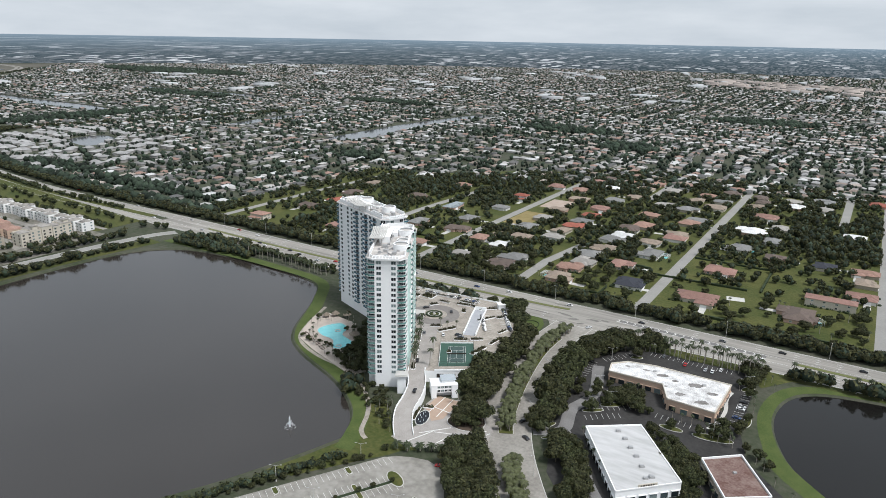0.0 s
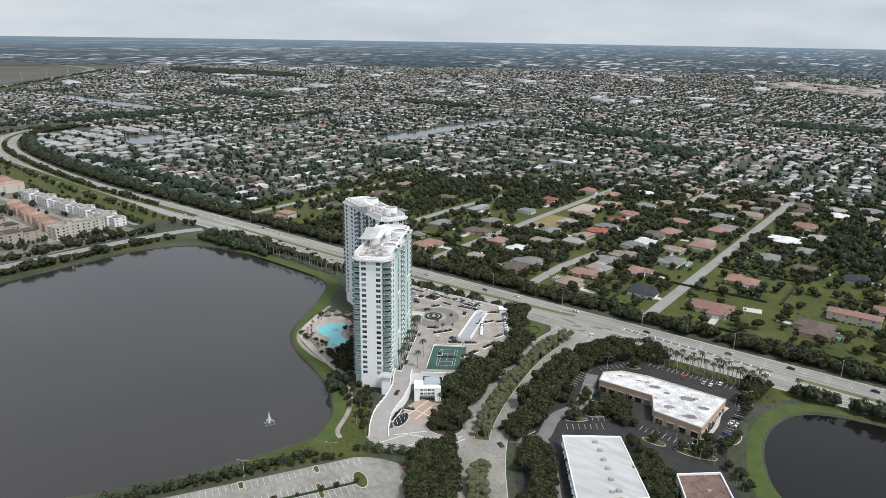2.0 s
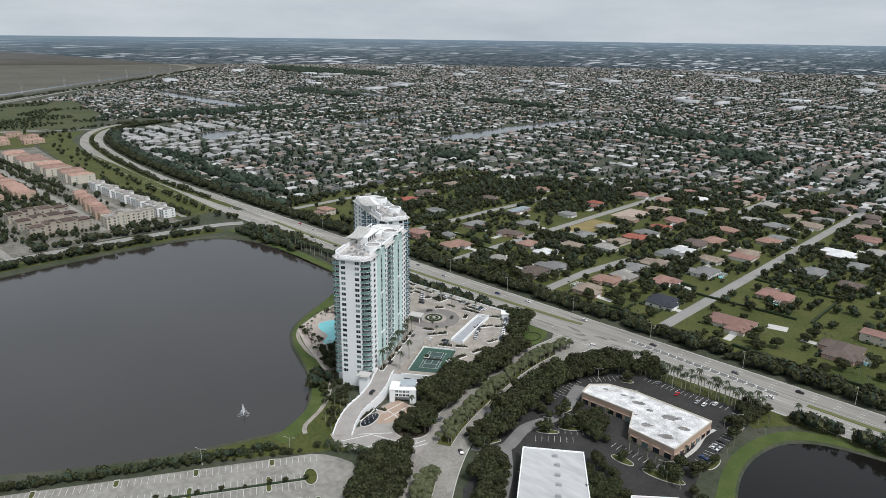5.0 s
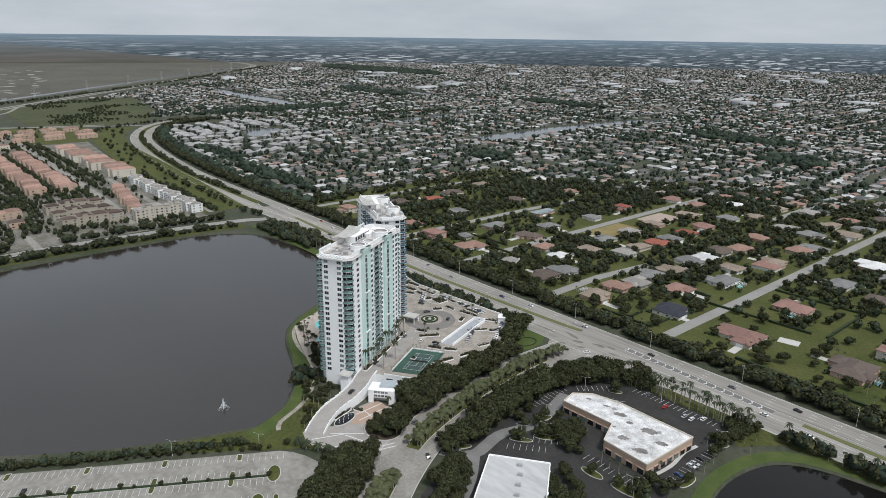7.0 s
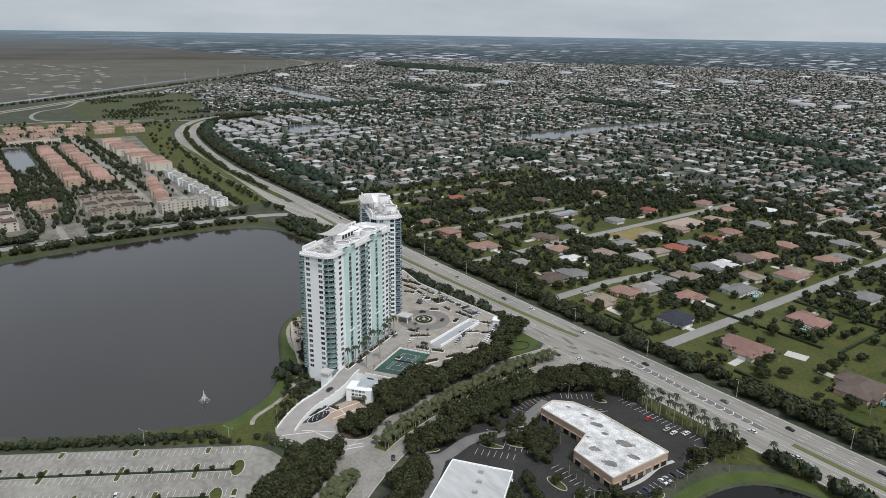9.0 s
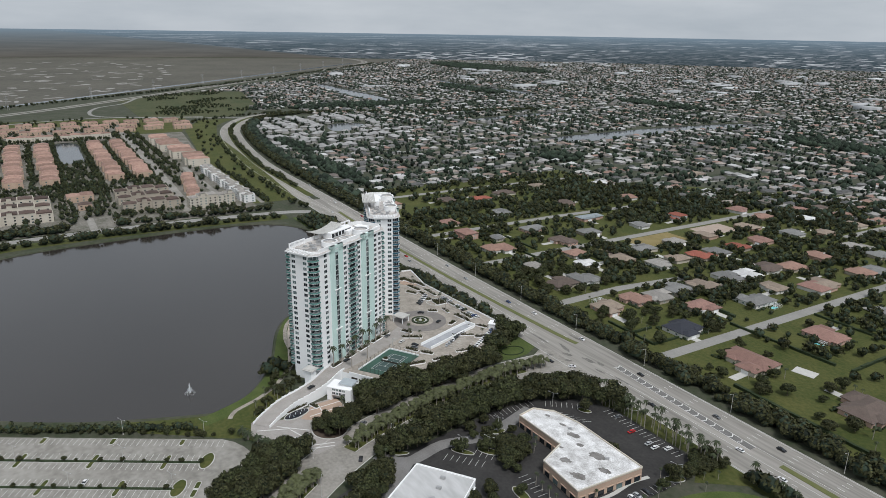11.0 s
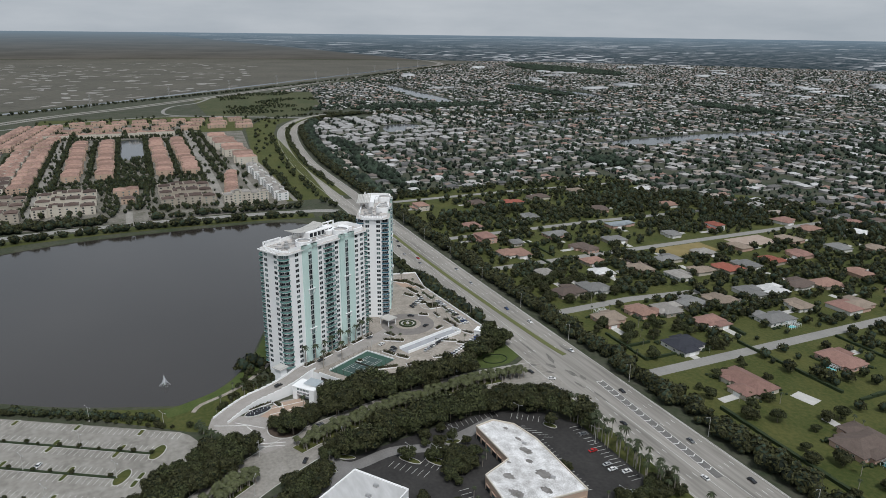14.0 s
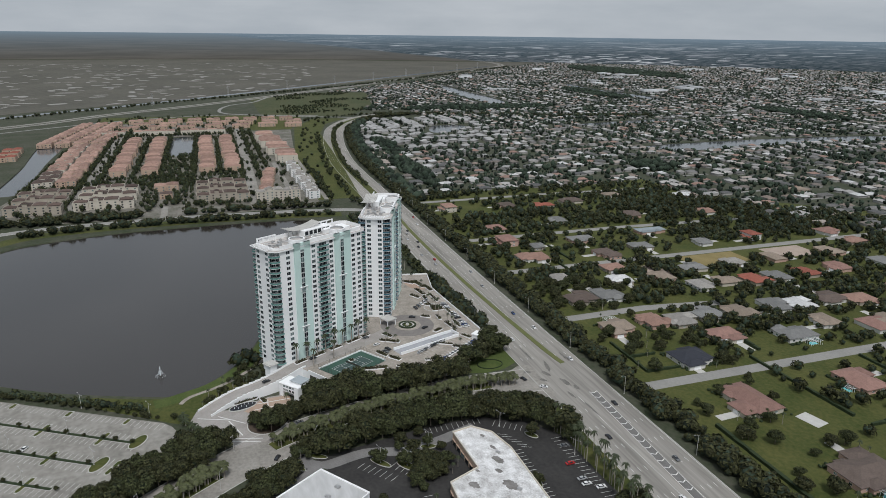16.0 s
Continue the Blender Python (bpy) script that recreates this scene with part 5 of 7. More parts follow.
for k in range(6):
    b = Geo().box(-3.4 + 1.15 * k, -0.2, 0.8, -2.7 + 1.15 * k, -0.14, 1.5)
    part("letter_bar", b.mesh("letter_bar", DARKMETAL), sg)
b = Geo().box(-2.6, -0.2, 0.35, 2.6, -0.14, 0.55)
part("letter_bar", b.mesh("letter_bar", DARKMETAL), sg)
sl = Geo()
for (x0, y0), (x1, y1), dx, dy in (((-128, 352), (-129, 384), 5.2, -0.4), ((-124, 392), (-112, 408), 4.3, -3.2), ((-100, 412), (-52, 413), 0.2, 5.2), ((-112, 388), (-98, 395), 2, 4.6), ((-96, 394), (-54, 393), 0, -5), ((-42, 352), (-42, 396), 5, 0), ((-76, 338), (-52, 337), 0, 5), ((-108, 320), (-94, 332), 3, -4.2), ((-104, 334), (-92, 343), 3, -4)):
    n = int(math.hypot(x1 - x0, y1 - y0) / 2.75)
    for k in range(n + 1):
        x, y = x0 + (x1 - x0) * k / n, y0 + (y1 - y0) * k / n
        wall_line(sl, [(x, y), (x + dx, y + dy)], 0.11, 0.14, 0.15)
single("stall_lines", sl.mesh("shop_stall_lines", PAINT), "white painted stall lines on black asphalt", "road marking", "structure")
for x, y, rx, ry, tn in ((-106, 327, 6, 2, 38), (-100, 338, 6, 2.5, 35), (-112, 352, 4, 2, 80), (-46, 334, 10, 3.2, 10), (-66, 332, 6, 2.5, 0), (-40, 399, 5, 2.5, 60), (-106, 404, 4, 2, 30), (-70, 390, 4, 1.6, 0), (-120, 300, 5, 1.8, 60), (-114, 290, 5, 1.6, 40), (-34, 360, 2, 6, 0)):
    isl = thing("lot_island", "kerbed planted island in the black parking court", "planter", x, y, 0, tn, "court islands")
    part("kerb", Geo().prism(ring_poly(0, 0, rx, ry, 0, 20), 0, 0.3).mesh("court_kerb", CONCRETE), isl)
    part("turf", Geo().prism(ring_poly(0, 0, rx - 0.35, ry - 0.35, 0, 20), 0.1, 0.34).mesh("court_turf", GRASS), isl)
g = Geo()
strip(g, smooth_line([(-50, 342), (-47, 352), (-46, 366), (-48, 380), (-47, 390)], 2), 1.0, 1.0, 0.2)
single("shop_walk", g.mesh("shop_walk", CONCRETE), "curved pale walkway beside the shop building", "path", "structure")

# ---- trees ----
def ico(sub):
    bm = bmesh.new()
    bmesh.ops.create_icosphere(bm, subdivisions=sub, radius=1.0)
    v = np.array([p.co[:] for p in bm.verts])
    f = np.array([[q.index for q in k.verts] for k in bm.faces])
    bm.free()
    return v, f


ICO1, ICO2 = ico(1), ico(2)


def leaf_cloud(rng, lobes, count, size):
    """Small leaf clumps spread over the shells of several lobes."""
    wts = np.array([l[3] ** 2 for l in lobes])
    pick = rng.choice(len(lobes), count, p=wts / wts.sum())
    d = rng.normal(size=(count, 3))
    d[:, 2] = np.abs(d[:, 2]) * 1.0 - 0.35
    d /= np.linalg.norm(d, axis=1)[:, None]
    lb = np.array(lobes)[pick]
    c = lb[:, :3] + d * (lb[:, 3] * rng.uniform(0.78, 1.1, count))[:, None] * np.array([1, 1, 0.8])
    n = d + rng.normal(scale=0.40, size=(count, 3))
    n /= np.linalg.norm(n, axis=1)[:, None]
    a = np.cross(n, rng.normal(size=(count, 3)))
    a /= np.linalg.norm(a, axis=1)[:, None]
    b = np.cross(n, a)
    s = size * rng.uniform(0.6, 1.3, count)[:, None]
    q = np.stack([c + a * s, c - a * s * 0.55 + b * s * 0.9, c - a * s * 0.55 - b * s * 0.9], 1)
    return q.reshape(-1, 3), np.arange(3 * count).reshape(-1, 3)


def crown_lobes(rng, r, h, n):
    out = [(0, 0, h * 0.54, r * 0.74)]
    for k in range(n):
        a, q = rng.uniform(0, math.tau), r * rng.uniform(0.35, 0.72)
        out.append((q * math.cos(a), q * math.sin(a), h * rng.uniform(0.24, 0.76), r * rng.uniform(0.32, 0.5)))
    return out


def tree_meshes(seed, r, h, count, size, leaf):
    """Trunk with limbs and a crown of leaf clumps over inner masses coloured dark as shade."""
    rng = np.random.default_rng(seed)
    lobes = crown_lobes(rng, r, h, 9)
    g = Geo().tube((0, 0, -0.2), (0.1, 0, h * 0.45), 0.05 * r, 0.032 * r, 7)
    for x, y, z, q in lobes[1:6]:
        g.tube((0.1, 0, h * rng.uniform(0.2, 0.4)), (x, y, z), 0.022 * r, 0.008 * r, 5)
    trunk = g.mesh("trunk", BARK)
    v, f = leaf_cloud(rng, lobes, count, size)
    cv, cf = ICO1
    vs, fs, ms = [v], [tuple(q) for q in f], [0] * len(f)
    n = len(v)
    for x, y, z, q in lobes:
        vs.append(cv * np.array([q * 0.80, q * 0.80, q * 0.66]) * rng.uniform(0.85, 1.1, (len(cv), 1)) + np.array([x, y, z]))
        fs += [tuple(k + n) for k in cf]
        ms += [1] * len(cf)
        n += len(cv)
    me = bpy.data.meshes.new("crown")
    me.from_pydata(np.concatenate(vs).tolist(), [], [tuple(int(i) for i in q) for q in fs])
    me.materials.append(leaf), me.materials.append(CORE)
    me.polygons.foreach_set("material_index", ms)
    me.update()
    return trunk, me


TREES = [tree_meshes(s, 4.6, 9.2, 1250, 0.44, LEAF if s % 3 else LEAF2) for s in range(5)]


def frond_mesh(seed, stem, n, reach, droop, leaf, r0=0.22, fan=False):
    """A palm: a ringed stem and arching fronds."""
    rng = np.random.default_rng(seed)
    trunk = Geo()
    lean = rng.uniform(-0.3, 0.3)
    for k in range(4):
        trunk.tube((lean * (k / 4) ** 2, 0, stem * k / 4 - 0.1), (lean * ((k + 1) / 4) ** 2, 0, stem * (k + 1) / 4), r0 * (1.15 - 0.1 * k), r0 * (1.05 - 0.1 * k), 7)
    g = Geo()
    for k in range(n):
        a, lift = math.tau * k / n + rng.uniform(-0.2, 0.2), rng.uniform(-0.25, 1.0)
        d, s = Vector((math.cos(a), math.sin(a), 0)), Vector((-math.sin(a), math.cos(a), 0))
        pts = []
        for j in range(5):
            q = j / 4
            w = (0.16 + 0.5 * math.sin(math.pi * min(1, q * 0.85 + 0.12))) * reach * (0.2 if not fan else 0.42)
            c = Vector((lean, 0, stem)) + d * reach * q * (1 - 0.12 * q) + Vector((0, 0, reach * (lift * 0.6 * q - droop * q * q)))
            pts += [c + s * w - Vector((0, 0, 0.35 * w)), c, c - s * w - Vector((0, 0, 0.35 * w))]
        g.add(pts, [f for j in range(4) for f in ((3 * j, 3 * j + 1, 3 * j + 4, 3 * j + 3), (3 * j + 1, 3 * j + 2, 3 * j + 5, 3 * j + 4))])
    return trunk.mesh("palm_stem", PALMBARK), g.mesh("palm_fronds", leaf)


ROYAL = [frond_mesh(40 + s, 8.6, 15, 2.15, 0.85, PALMLEAF, 0.2) for s in range(3)]
SABAL = [frond_mesh(50 + s, 3.6, 19, 1.5, 0.72, MEDPALM, 0.17, True) for s in range(3)]
DATE = [frond_mesh(60 + s, 4.0, 20, 3.4, 0.55, PALMLEAF, 0.3) for s in range(2)]


def plant(kind, meshes, x, y, size, rng, label, category, group, z=0.0):
    trunk, crown = meshes[int(rng.integers(len(meshes)))]
    t = tagged(new(kind, trunk), label, category, group)
    t.matrix_world = pose(x, y, z, 0, 0, rng.uniform(0, 360))
    t.scale = (size, size, size * rng.uniform(0.88, 1.15))
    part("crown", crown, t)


def scatter(poly, spacing, rng, keep=None):
    xs, ys = [p[0] for p in poly], [p[1] for p in poly]
    out = []
    for x in np.arange(min(xs), max(xs), spacing):
        for y in np.arange(min(ys), max(ys), spacing):
            a, b = x + rng.uniform(-0.4, 0.4) * spacing, y + rng.uniform(-0.4, 0.4) * spacing
            if inside(a, b, poly) and (keep is None or keep(a, b)):
                out.append((a, b))
    return out


rng = np.random.default_rng(7)
BELTS = [
    ([(-147, 279), (-157, 272), (-165, 280), (-166, 292), (-164, 300), (-172, 304), (-176, 318), (-174, 352), (-177, 388), (-190, 403), (-206, 424), (-200, 428), (-193, 412), (-184, 401), (-173, 392), (-168, 362), (-164, 338), (-160, 318), (-155, 300)], 4.8, 1.5),
    ([(-203, 424), (-260, 419), (-332, 422), (-345, 412), (-352, 424), (-330, 431), (-262, 432), (-206, 434), (-195, 431)], 5.2, 0.82),
    ([(-118, 300), (-126, 300), (-132, 318), (-137, 345), (-140, 372), (-139, 392), (-134, 405), (-126, 414), (-111, 421), (-98, 424), (-94, 419), (-116, 409), (-128, 390), (-129, 360), (-125, 330), (-119, 308)], 4.8, 1.4),
    ([(-22, 426), (100, 429), (100, 431.5), (-22, 430)], 4.2, 0.6),
    ([(-104, 270), (-116, 284), (-108, 294), (-94, 276), (-78, 252), (-90, 244)], 5.4, 1.0),
    ([(-150, 253), (-138, 262), (-122, 241), (-108, 224), (-96, 205), (-116, 198), (-136, 226)], 5.4, 1.1),
    ([(-44, 268), (-38, 288), (-50, 308), (-60, 304), (-68, 312), (-76, 312), (-50, 282)], 5.4, 0.85),
    ([(-228, 268), (-236, 280), (-214, 288), (-204, 280), (-206, 266)], 4.5, 0.62),
    ([(-550, 398), (-545, 424), (-500, 438), (-450, 426), (-455, 408), (-500, 402)], 5.6, 1.15),
    ([(-96, 356), (-82, 348), (-86, 338), (-100, 340), (-104, 352)], 5.5, 0.8),
    ([(-30, 430), (-36, 405), (-46, 412), (-50, 430)], 5.0, 0.8),
    ([(-130, 300), (-122, 286), (-116, 292), (-122, 306)], 5.0, 0.8),
]
far_belt = []
for poly, gap, size in BELTS:
    for x, y in scatter(poly, gap, rng):
        size_ = size * (0.58 if y < 302 and x < -150 else 1.0)
        if x < -225 or (x > -30 and y > 400):
            far_belt.append((x, y, 0))
            continue
        plant("broadleaf_tree", TREES, x, y, size_ * rng.uniform(0.75, 1.2), rng, "dense dark green broadleaf tree in a roadside belt", "tree", "roadside trees")
# sabal palms down the median of the side road
a, b = sides(SIDE, 3.2, 3.2)
for i, p in enumerate(SIDE):
    if (i < 20 or i > 26) and p.y < 418:
        for q in (-2.6, -1.3, 0.2, 1.5, 2.7) + ((-2.0, 0.0, 2.0) if i < 20 else ()):
            d = (SIDE[min(i + 1, len(SIDE) - 1)] - SIDE[max(i - 1, 0)]).normalized()
            plant("sabal_palm", SABAL, p.x - d.y * q + rng.uniform(-1.2, 1.2), p.y + d.x * q + rng.uniform(-1.8, 1.8), rng.uniform(1.3, 1.75), rng, "short bushy sabal palm on the planted median", "palm", "median palms")
# royal palms along the highway
for x in np.arange(-112, -34, 3.6):
    for y in (419, 425):
        plant("royal_palm", ROYAL, x + rng.uniform(-1.5, 1.5), y + rng.uniform(-2, 2), rng.uniform(1.0, 1.3), rng, "tall palm in a row beside the highway", "palm", "highway palms")
for x in np.arange(-20, 100, 6.5):
    plant("royal_palm", ROYAL, x, 428 + rng.uniform(-1, 1), rng.uniform(0.9, 1.2), rng, "tall palm in a row beside the pond", "palm", "pond palms")
for x in np.arange(-460, -366, 4.4):
    plant("royal_palm", ROYAL, x, 413 + (3 if x < -400 else 0) + rng.uniform(-1.5, 1.5), rng.uniform(0.95, 1.25), rng, "tall palm in a row on the lake shore", "palm", "lake palms")


def grove(name, pts, size, label, seed, tall=1.0, quads=72, leaf=1.15):
    """Many trees too far to tell apart: leaf clumps over dark masses, in one mesh each."""
    r = np.random.default_rng(seed)
    lobes = crown_lobes(r, 4.4, 7.6, 4)
    v, f = leaf_cloud(r, lobes, quads, leaf)
    pl = [(x, y, z, r.uniform(0, math.tau), s, s, s * tall) for (x, y, z), s in zip(pts, size * r.uniform(0.55, 1.45, len(pts)))]
    single(name, bulk(name, v, f, pl, LEAF if seed % 2 else LEAF2), label, "trees", "stuff")
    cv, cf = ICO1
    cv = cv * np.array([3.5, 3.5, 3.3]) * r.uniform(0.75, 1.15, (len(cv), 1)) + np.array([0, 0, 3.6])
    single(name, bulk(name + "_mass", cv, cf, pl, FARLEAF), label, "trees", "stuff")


def run(line, width, gap, rng):
    out = []
    for i in range(len(line) - 1):
        d = line[i + 1] - line[i]
        n = max(1, int(d.length / gap))
        for k in range(n):
            p = line[i] + d * (k + rng.uniform(0, 1)) / n
            m = Vector((-d.y, d.x)).normalized() * rng.uniform(-width / 2, width / 2)
            out.append((p.x + m.x, p.y + m.y, 0))
    return out


def way(*p):
    return [Vector(q) for q in p]


grove("tree_belt", far_belt, 0.95, "dense dark trees by lake and highway", 23)
north = run(way((300, 481), (-120, 480), (-380, 481), (-560, 484), (-700, 486), (-800, 488), (-900, 493), (-1040, 508), (-1160, 528), (-1240, 546), (-1310, 575), (-1380, 615), (-1420, 660), (-1450, 730)), 12, 1.5, rng)
grove("tree_belt", north, 1.0, "dense dark belt of trees along the highway", 3, 0.95, 170, 0.78)
south = run(way((-330, 422), (-420, 424), (-470, 428)), 6, 3.0, rng) + run(way((-590, 425), (-800, 428), (-1000, 445), (-1180, 470)), 9, 9, rng) + run(way((-700, 456), (-800, 457), (-900, 462), (-1040, 478), (-1160, 498), (-1240, 516), (-1320, 545)), 4, 5, rng)
grove("tree_belt", south, 0.7, "loose row of trees on the highway verge", 4)
west = run(way((-560, 90), (-571, 152), (-575, 230), (-572, 330), (-566, 390)), 3, 5.6, rng) + run(way((-604, 40), (-612, 194)), 14, 1.7, rng) + run(way((-611, 236), (-612, 300), (-604, 395)), 4, 5.0, rng)
shore = Geo()
strip(shore, smooth_line([(-536, 70), (-560, 100), (-572, 152), (-577, 230), (-574, 330), (-566, 398)]), 9, 9, 0.06)
single("lawn", shore.mesh("far_shore_lawn", GRASS), "rough green bank between street and lake", "grass", "structure")
grove("tree_belt", west, 1.05, "row of trees along the lakeside street", 5, 0.85, 120, 0.8)
lotedge = run(way((-262, 85), (-240, 125), (-218, 166), (-200, 200), (-189, 222)), 2.5, 1.2, rng)
grove("shrub_row", lotedge, 0.42, "low shrubs and young trees on the lake edge", 6)

# ---- suburbs out to the horizon ----
def hip_template():
    """A hip roof with overhang, unit footprint, ridge along x."""
    v = [(-0.54, -0.54, 0), (0.54, -0.54, 0), (0.54, 0.54, 0), (-0.54, 0.54, 0), (-0.2, 0, 1), (0.2, 0, 1)]
    return np.array(v), np.array([(0, 1, 5, 4), (2, 3, 4, 5), (1, 2, 5, 5), (3, 0, 4, 4)])


HV, HF4 = hip_template()
HF = np.array([(0, 1, 5), (0, 5, 4), (2, 3, 4), (2, 4, 5), (1, 2, 5), (3, 0, 4)])
BV = np.array([(x, y, z) for z in (0, 1) for x, y in ((-0.5, -0.5), (0.5, -0.5), (0.5, 0.5), (-0.5, 0.5))], float)
BF = np.array([(0, 1, 5, 4), (1, 2, 6, 5), (2, 3, 7, 6), (3, 0, 4, 7)])
TF = np.array([(0, 1, 5, 4), (1, 2, 6, 5), (2, 3, 7, 6), (3, 0, 4, 7), (4, 5, 6, 7)])
MARSH_EDGE = [(-1000, -700), (-1307, -87), (-1760, 240), (-1960, 515), (-2480, 1010), (-3620, 1990), (-4800, 3000), (-6000, 3000), (-6000, -700)]
TOWN = [(-610, 40), (-620, 400), (-640, 450), (-1440, 520), (-1760, 420), (-1300, -100), (-700, -60)]


def suburb_mask(x, y):
    """Where the far suburbs may stand: within the view, off the water, marsh and main roads."""
    a = np.degrees(np.arctan2(-x, y))
    ok = (a > -4) & (a < 108) & (x * x + y * y < 4700 ** 2)
    for q in WATERS[2:]:
        ok &= ~inside_many(x, y, q)
    ok &= ~inside_many(x, y, MARSH_EDGE) & ~inside_many(x, y, TOWN)
    hw = np.interp(-x, [-4000, 400, 600, 800, 900, 1040, 1160, 1240, 1320, 1390], [449, 451, 455, 457, 462, 478, 498, 516, 545, 582])
    ok &= (y > hw + 48)
    ok &= ~((x > -1560) & (x < -1385) & (y < 760))
    ok &= ~inside_many(x, y, [(-1480, 395), (-1940, 400), (-2100, 610), (-2080, 770), (-1700, 700), (-1470, 600)])
    return ok


def near_lots(x, y):
    return (x > -625) & (y < 820 + 0.35 * np.maximum(0, x + 520))


srng = np.random.default_rng(21)
rows, lanes = [], []
# tracts of houses on parallel streets, each tract with its own spacing and turn
for tx in np.arange(-4800, 500, 400):
    for ty in np.arange(-200, 4800, 400):
        along = srng.random() < 0.45
        pitch = srng.uniform(23, 32)
        step = srng.uniform(14, 20)
        skip = srng.uniform(0.05, 0.36)
        bend = srng.uniform(-1.5, 1.5)
        for i, p in enumerate(np.arange(0, 400, pitch)):
            for q in np.arange(0, 400, step):
                if srng.random() < skip:
                    continue
                u, w = p + (4.5 if i % 2 else -4.5) + srng.normal(0, 1.8) + 6 * bend * math.sin(q / 60), q + srng.normal(0, 2.0)
                x, y = (tx + u, ty + w) if along else (tx + w, ty + u)
                sx, sy = srng.uniform(11, 17), srng.uniform(8.5, 12.5)
                if i % 2 and q % 40 < step:
                    lanes.append((tx + p + pitch / 2, ty + q, 0.0, math.pi / 2, 42.0, 5.5, 1.0) if along else (tx + q, ty + p + pitch / 2, 0.0, 0.0, 42.0, 5.5, 1.0))
                rows.append((x, y, 0.0, (math.pi / 2 if along else 0) + srng.normal(0, 0.08) + (math.pi / 2 if srng.random() < 0.3 else 0), sx, sy, 1.0))
rows = np.array(rows)
ok = suburb_mask(rows[:, 0], rows[:, 1]) & ~near_lots(rows[:, 0], rows[:, 1])
rd = np.hypot(rows[:, 0], rows[:, 1])
ok &= srng.random(len(rows)) < np.interp(rd, [900, 2000, 4700], [0.95, 0.85, 0.5])
rows = rows[ok]
GREY = [(-950, 530), (-955, 700), (-1050, 800), (-1340, 840), (-1440, 720), (-1390, 640), (-1250, 560)]
WOODS = [(-1555, 960, 40, 210), (-3050, 2340, 520, 150), (-565, 1425, 110, 45), (-384, 1250, 55, 45), (-780, 540, 110, 16), (-1000, 560, 90, 16), (-250, 1860, 130, 60), (-1900, 1500, 200, 60), (-720, 900, 40, 30), (-1250, 1700, 160, 40)]


def in_woods(x, y):
    """How deep inside one of the woods a place lies, 0 at its edge."""
    return np.max([1 - ((x - a) / c) ** 2 - ((y - b) / d) ** 2 for a, b, c, d in WOODS], axis=0)


rows = rows[in_woods(rows[:, 0], rows[:, 1]) < 0.0]
rows = rows[~((rows[:, 0] > -840) & (np.abs(rows[:, 1] - np.interp(rows[:, 0], [-820, -550, -233, 0, 500], [2195, 2261, 2274, 2276, 2276])) < 24))]
grey = inside_many(rows[:, 0], rows[:, 1], GREY)
gr = rows[grey].copy()
rows = rows[~grey]
gr[:, 4], gr[:, 5] = gr[:, 4] * 1.05, gr[:, 5] * 1.15
gr[:, 3] += 0.5 * np.sin(gr[:, 0] / 90)
gw = gr.copy()
gw[:, 6] = 4.6
single("grey_tract", bulk("grey_tract_walls", BV, BF, gw, FARWALL), "closely set pale two-storey houses", "houses", "stuff")
gr[:, 2], gr[:, 6] = 4.5, srng.uniform(2.2, 3.0, len(gr))
single("grey_tract", bulk("grey_tract_roofs", HV, HF, gr, mat("pale_grey_roofing", (0.34, 0.335, 0.33), (0.27, 0.265, 0.26), 0.85, 9, 7, 0, island=0.22)), "pale grey tiled roofs of close-set houses", "houses", "stuff")
lanes = np.array(lanes)
lanes = lanes[suburb_mask(lanes[:, 0], lanes[:, 1]) & ~near_lots(lanes[:, 0], lanes[:, 1]) & (in_woods(lanes[:, 0], lanes[:, 1]) < 0)]
single("tract_streets", bulk("tract_streets", np.array([(-0.5, -0.5, 0.08), (0.5, -0.5, 0.08), (0.5, 0.5, 0.08), (-0.5, 0.5, 0.08)]), np.array([(0, 1, 2, 3)]), lanes, STREET), "pale straight streets between tract houses", "streets", "stuff")
walls = rows.copy()
walls[:, 6] = 3.0
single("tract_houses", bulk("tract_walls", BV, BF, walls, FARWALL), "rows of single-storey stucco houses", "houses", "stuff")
roofs = rows.copy()
roofs[:, 2], roofs[:, 6] = 2.9, srng.uniform(1.7, 2.5, len(rows))
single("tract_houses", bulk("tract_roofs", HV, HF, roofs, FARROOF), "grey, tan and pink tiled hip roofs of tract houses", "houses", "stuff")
# far trees between the houses
n = 150000
r = np.sqrt(srng.uniform(560 ** 2, 4700 ** 2, n)) * srng.uniform(0.3, 1.0, n) ** 0.5
ang = np.radians(srng.uniform(-4, 108, n))
tx, ty = -r * np.sin(ang), r * np.cos(ang)
noi = np.array([noise.noise((x / 150, y / 150, 3.0)) + 0.5 * noise.noise((x / 45, y / 45, 8.0)) for x, y in zip(tx, ty)])
ok = suburb_mask(tx, ty) & ~near_lots(tx, ty) & (srng.random(n) < 0.55 + 0.95 * noi)
ok &= ~inside_many(tx, ty, GREY) | (srng.random(n) < 0.6)
tx, ty = tx[ok], ty[ok]
both = np.concatenate([rows, rows[srng.random(len(rows)) < 0.8], gr])
ga, gd = srng.uniform(0, math.tau, len(both)), srng.uniform(7.5, 13, len(both))
gx, gy = both[:, 0] + gd * np.cos(ga), both[:, 1] + gd * np.sin(ga)
ok = suburb_mask(gx, gy)
tx, ty = np.append(tx, gx[ok]), np.append(ty, gy[ok])
wv = []
for a, b, c, d in WOODS:
    k = int(math.pi * c * d / 22)
    q, w = np.sqrt(srng.random(k)), srng.uniform(0, math.tau, k)
    wv.append(np.column_stack([a + c * q * np.cos(w), b + d * q * np.sin(w)]))
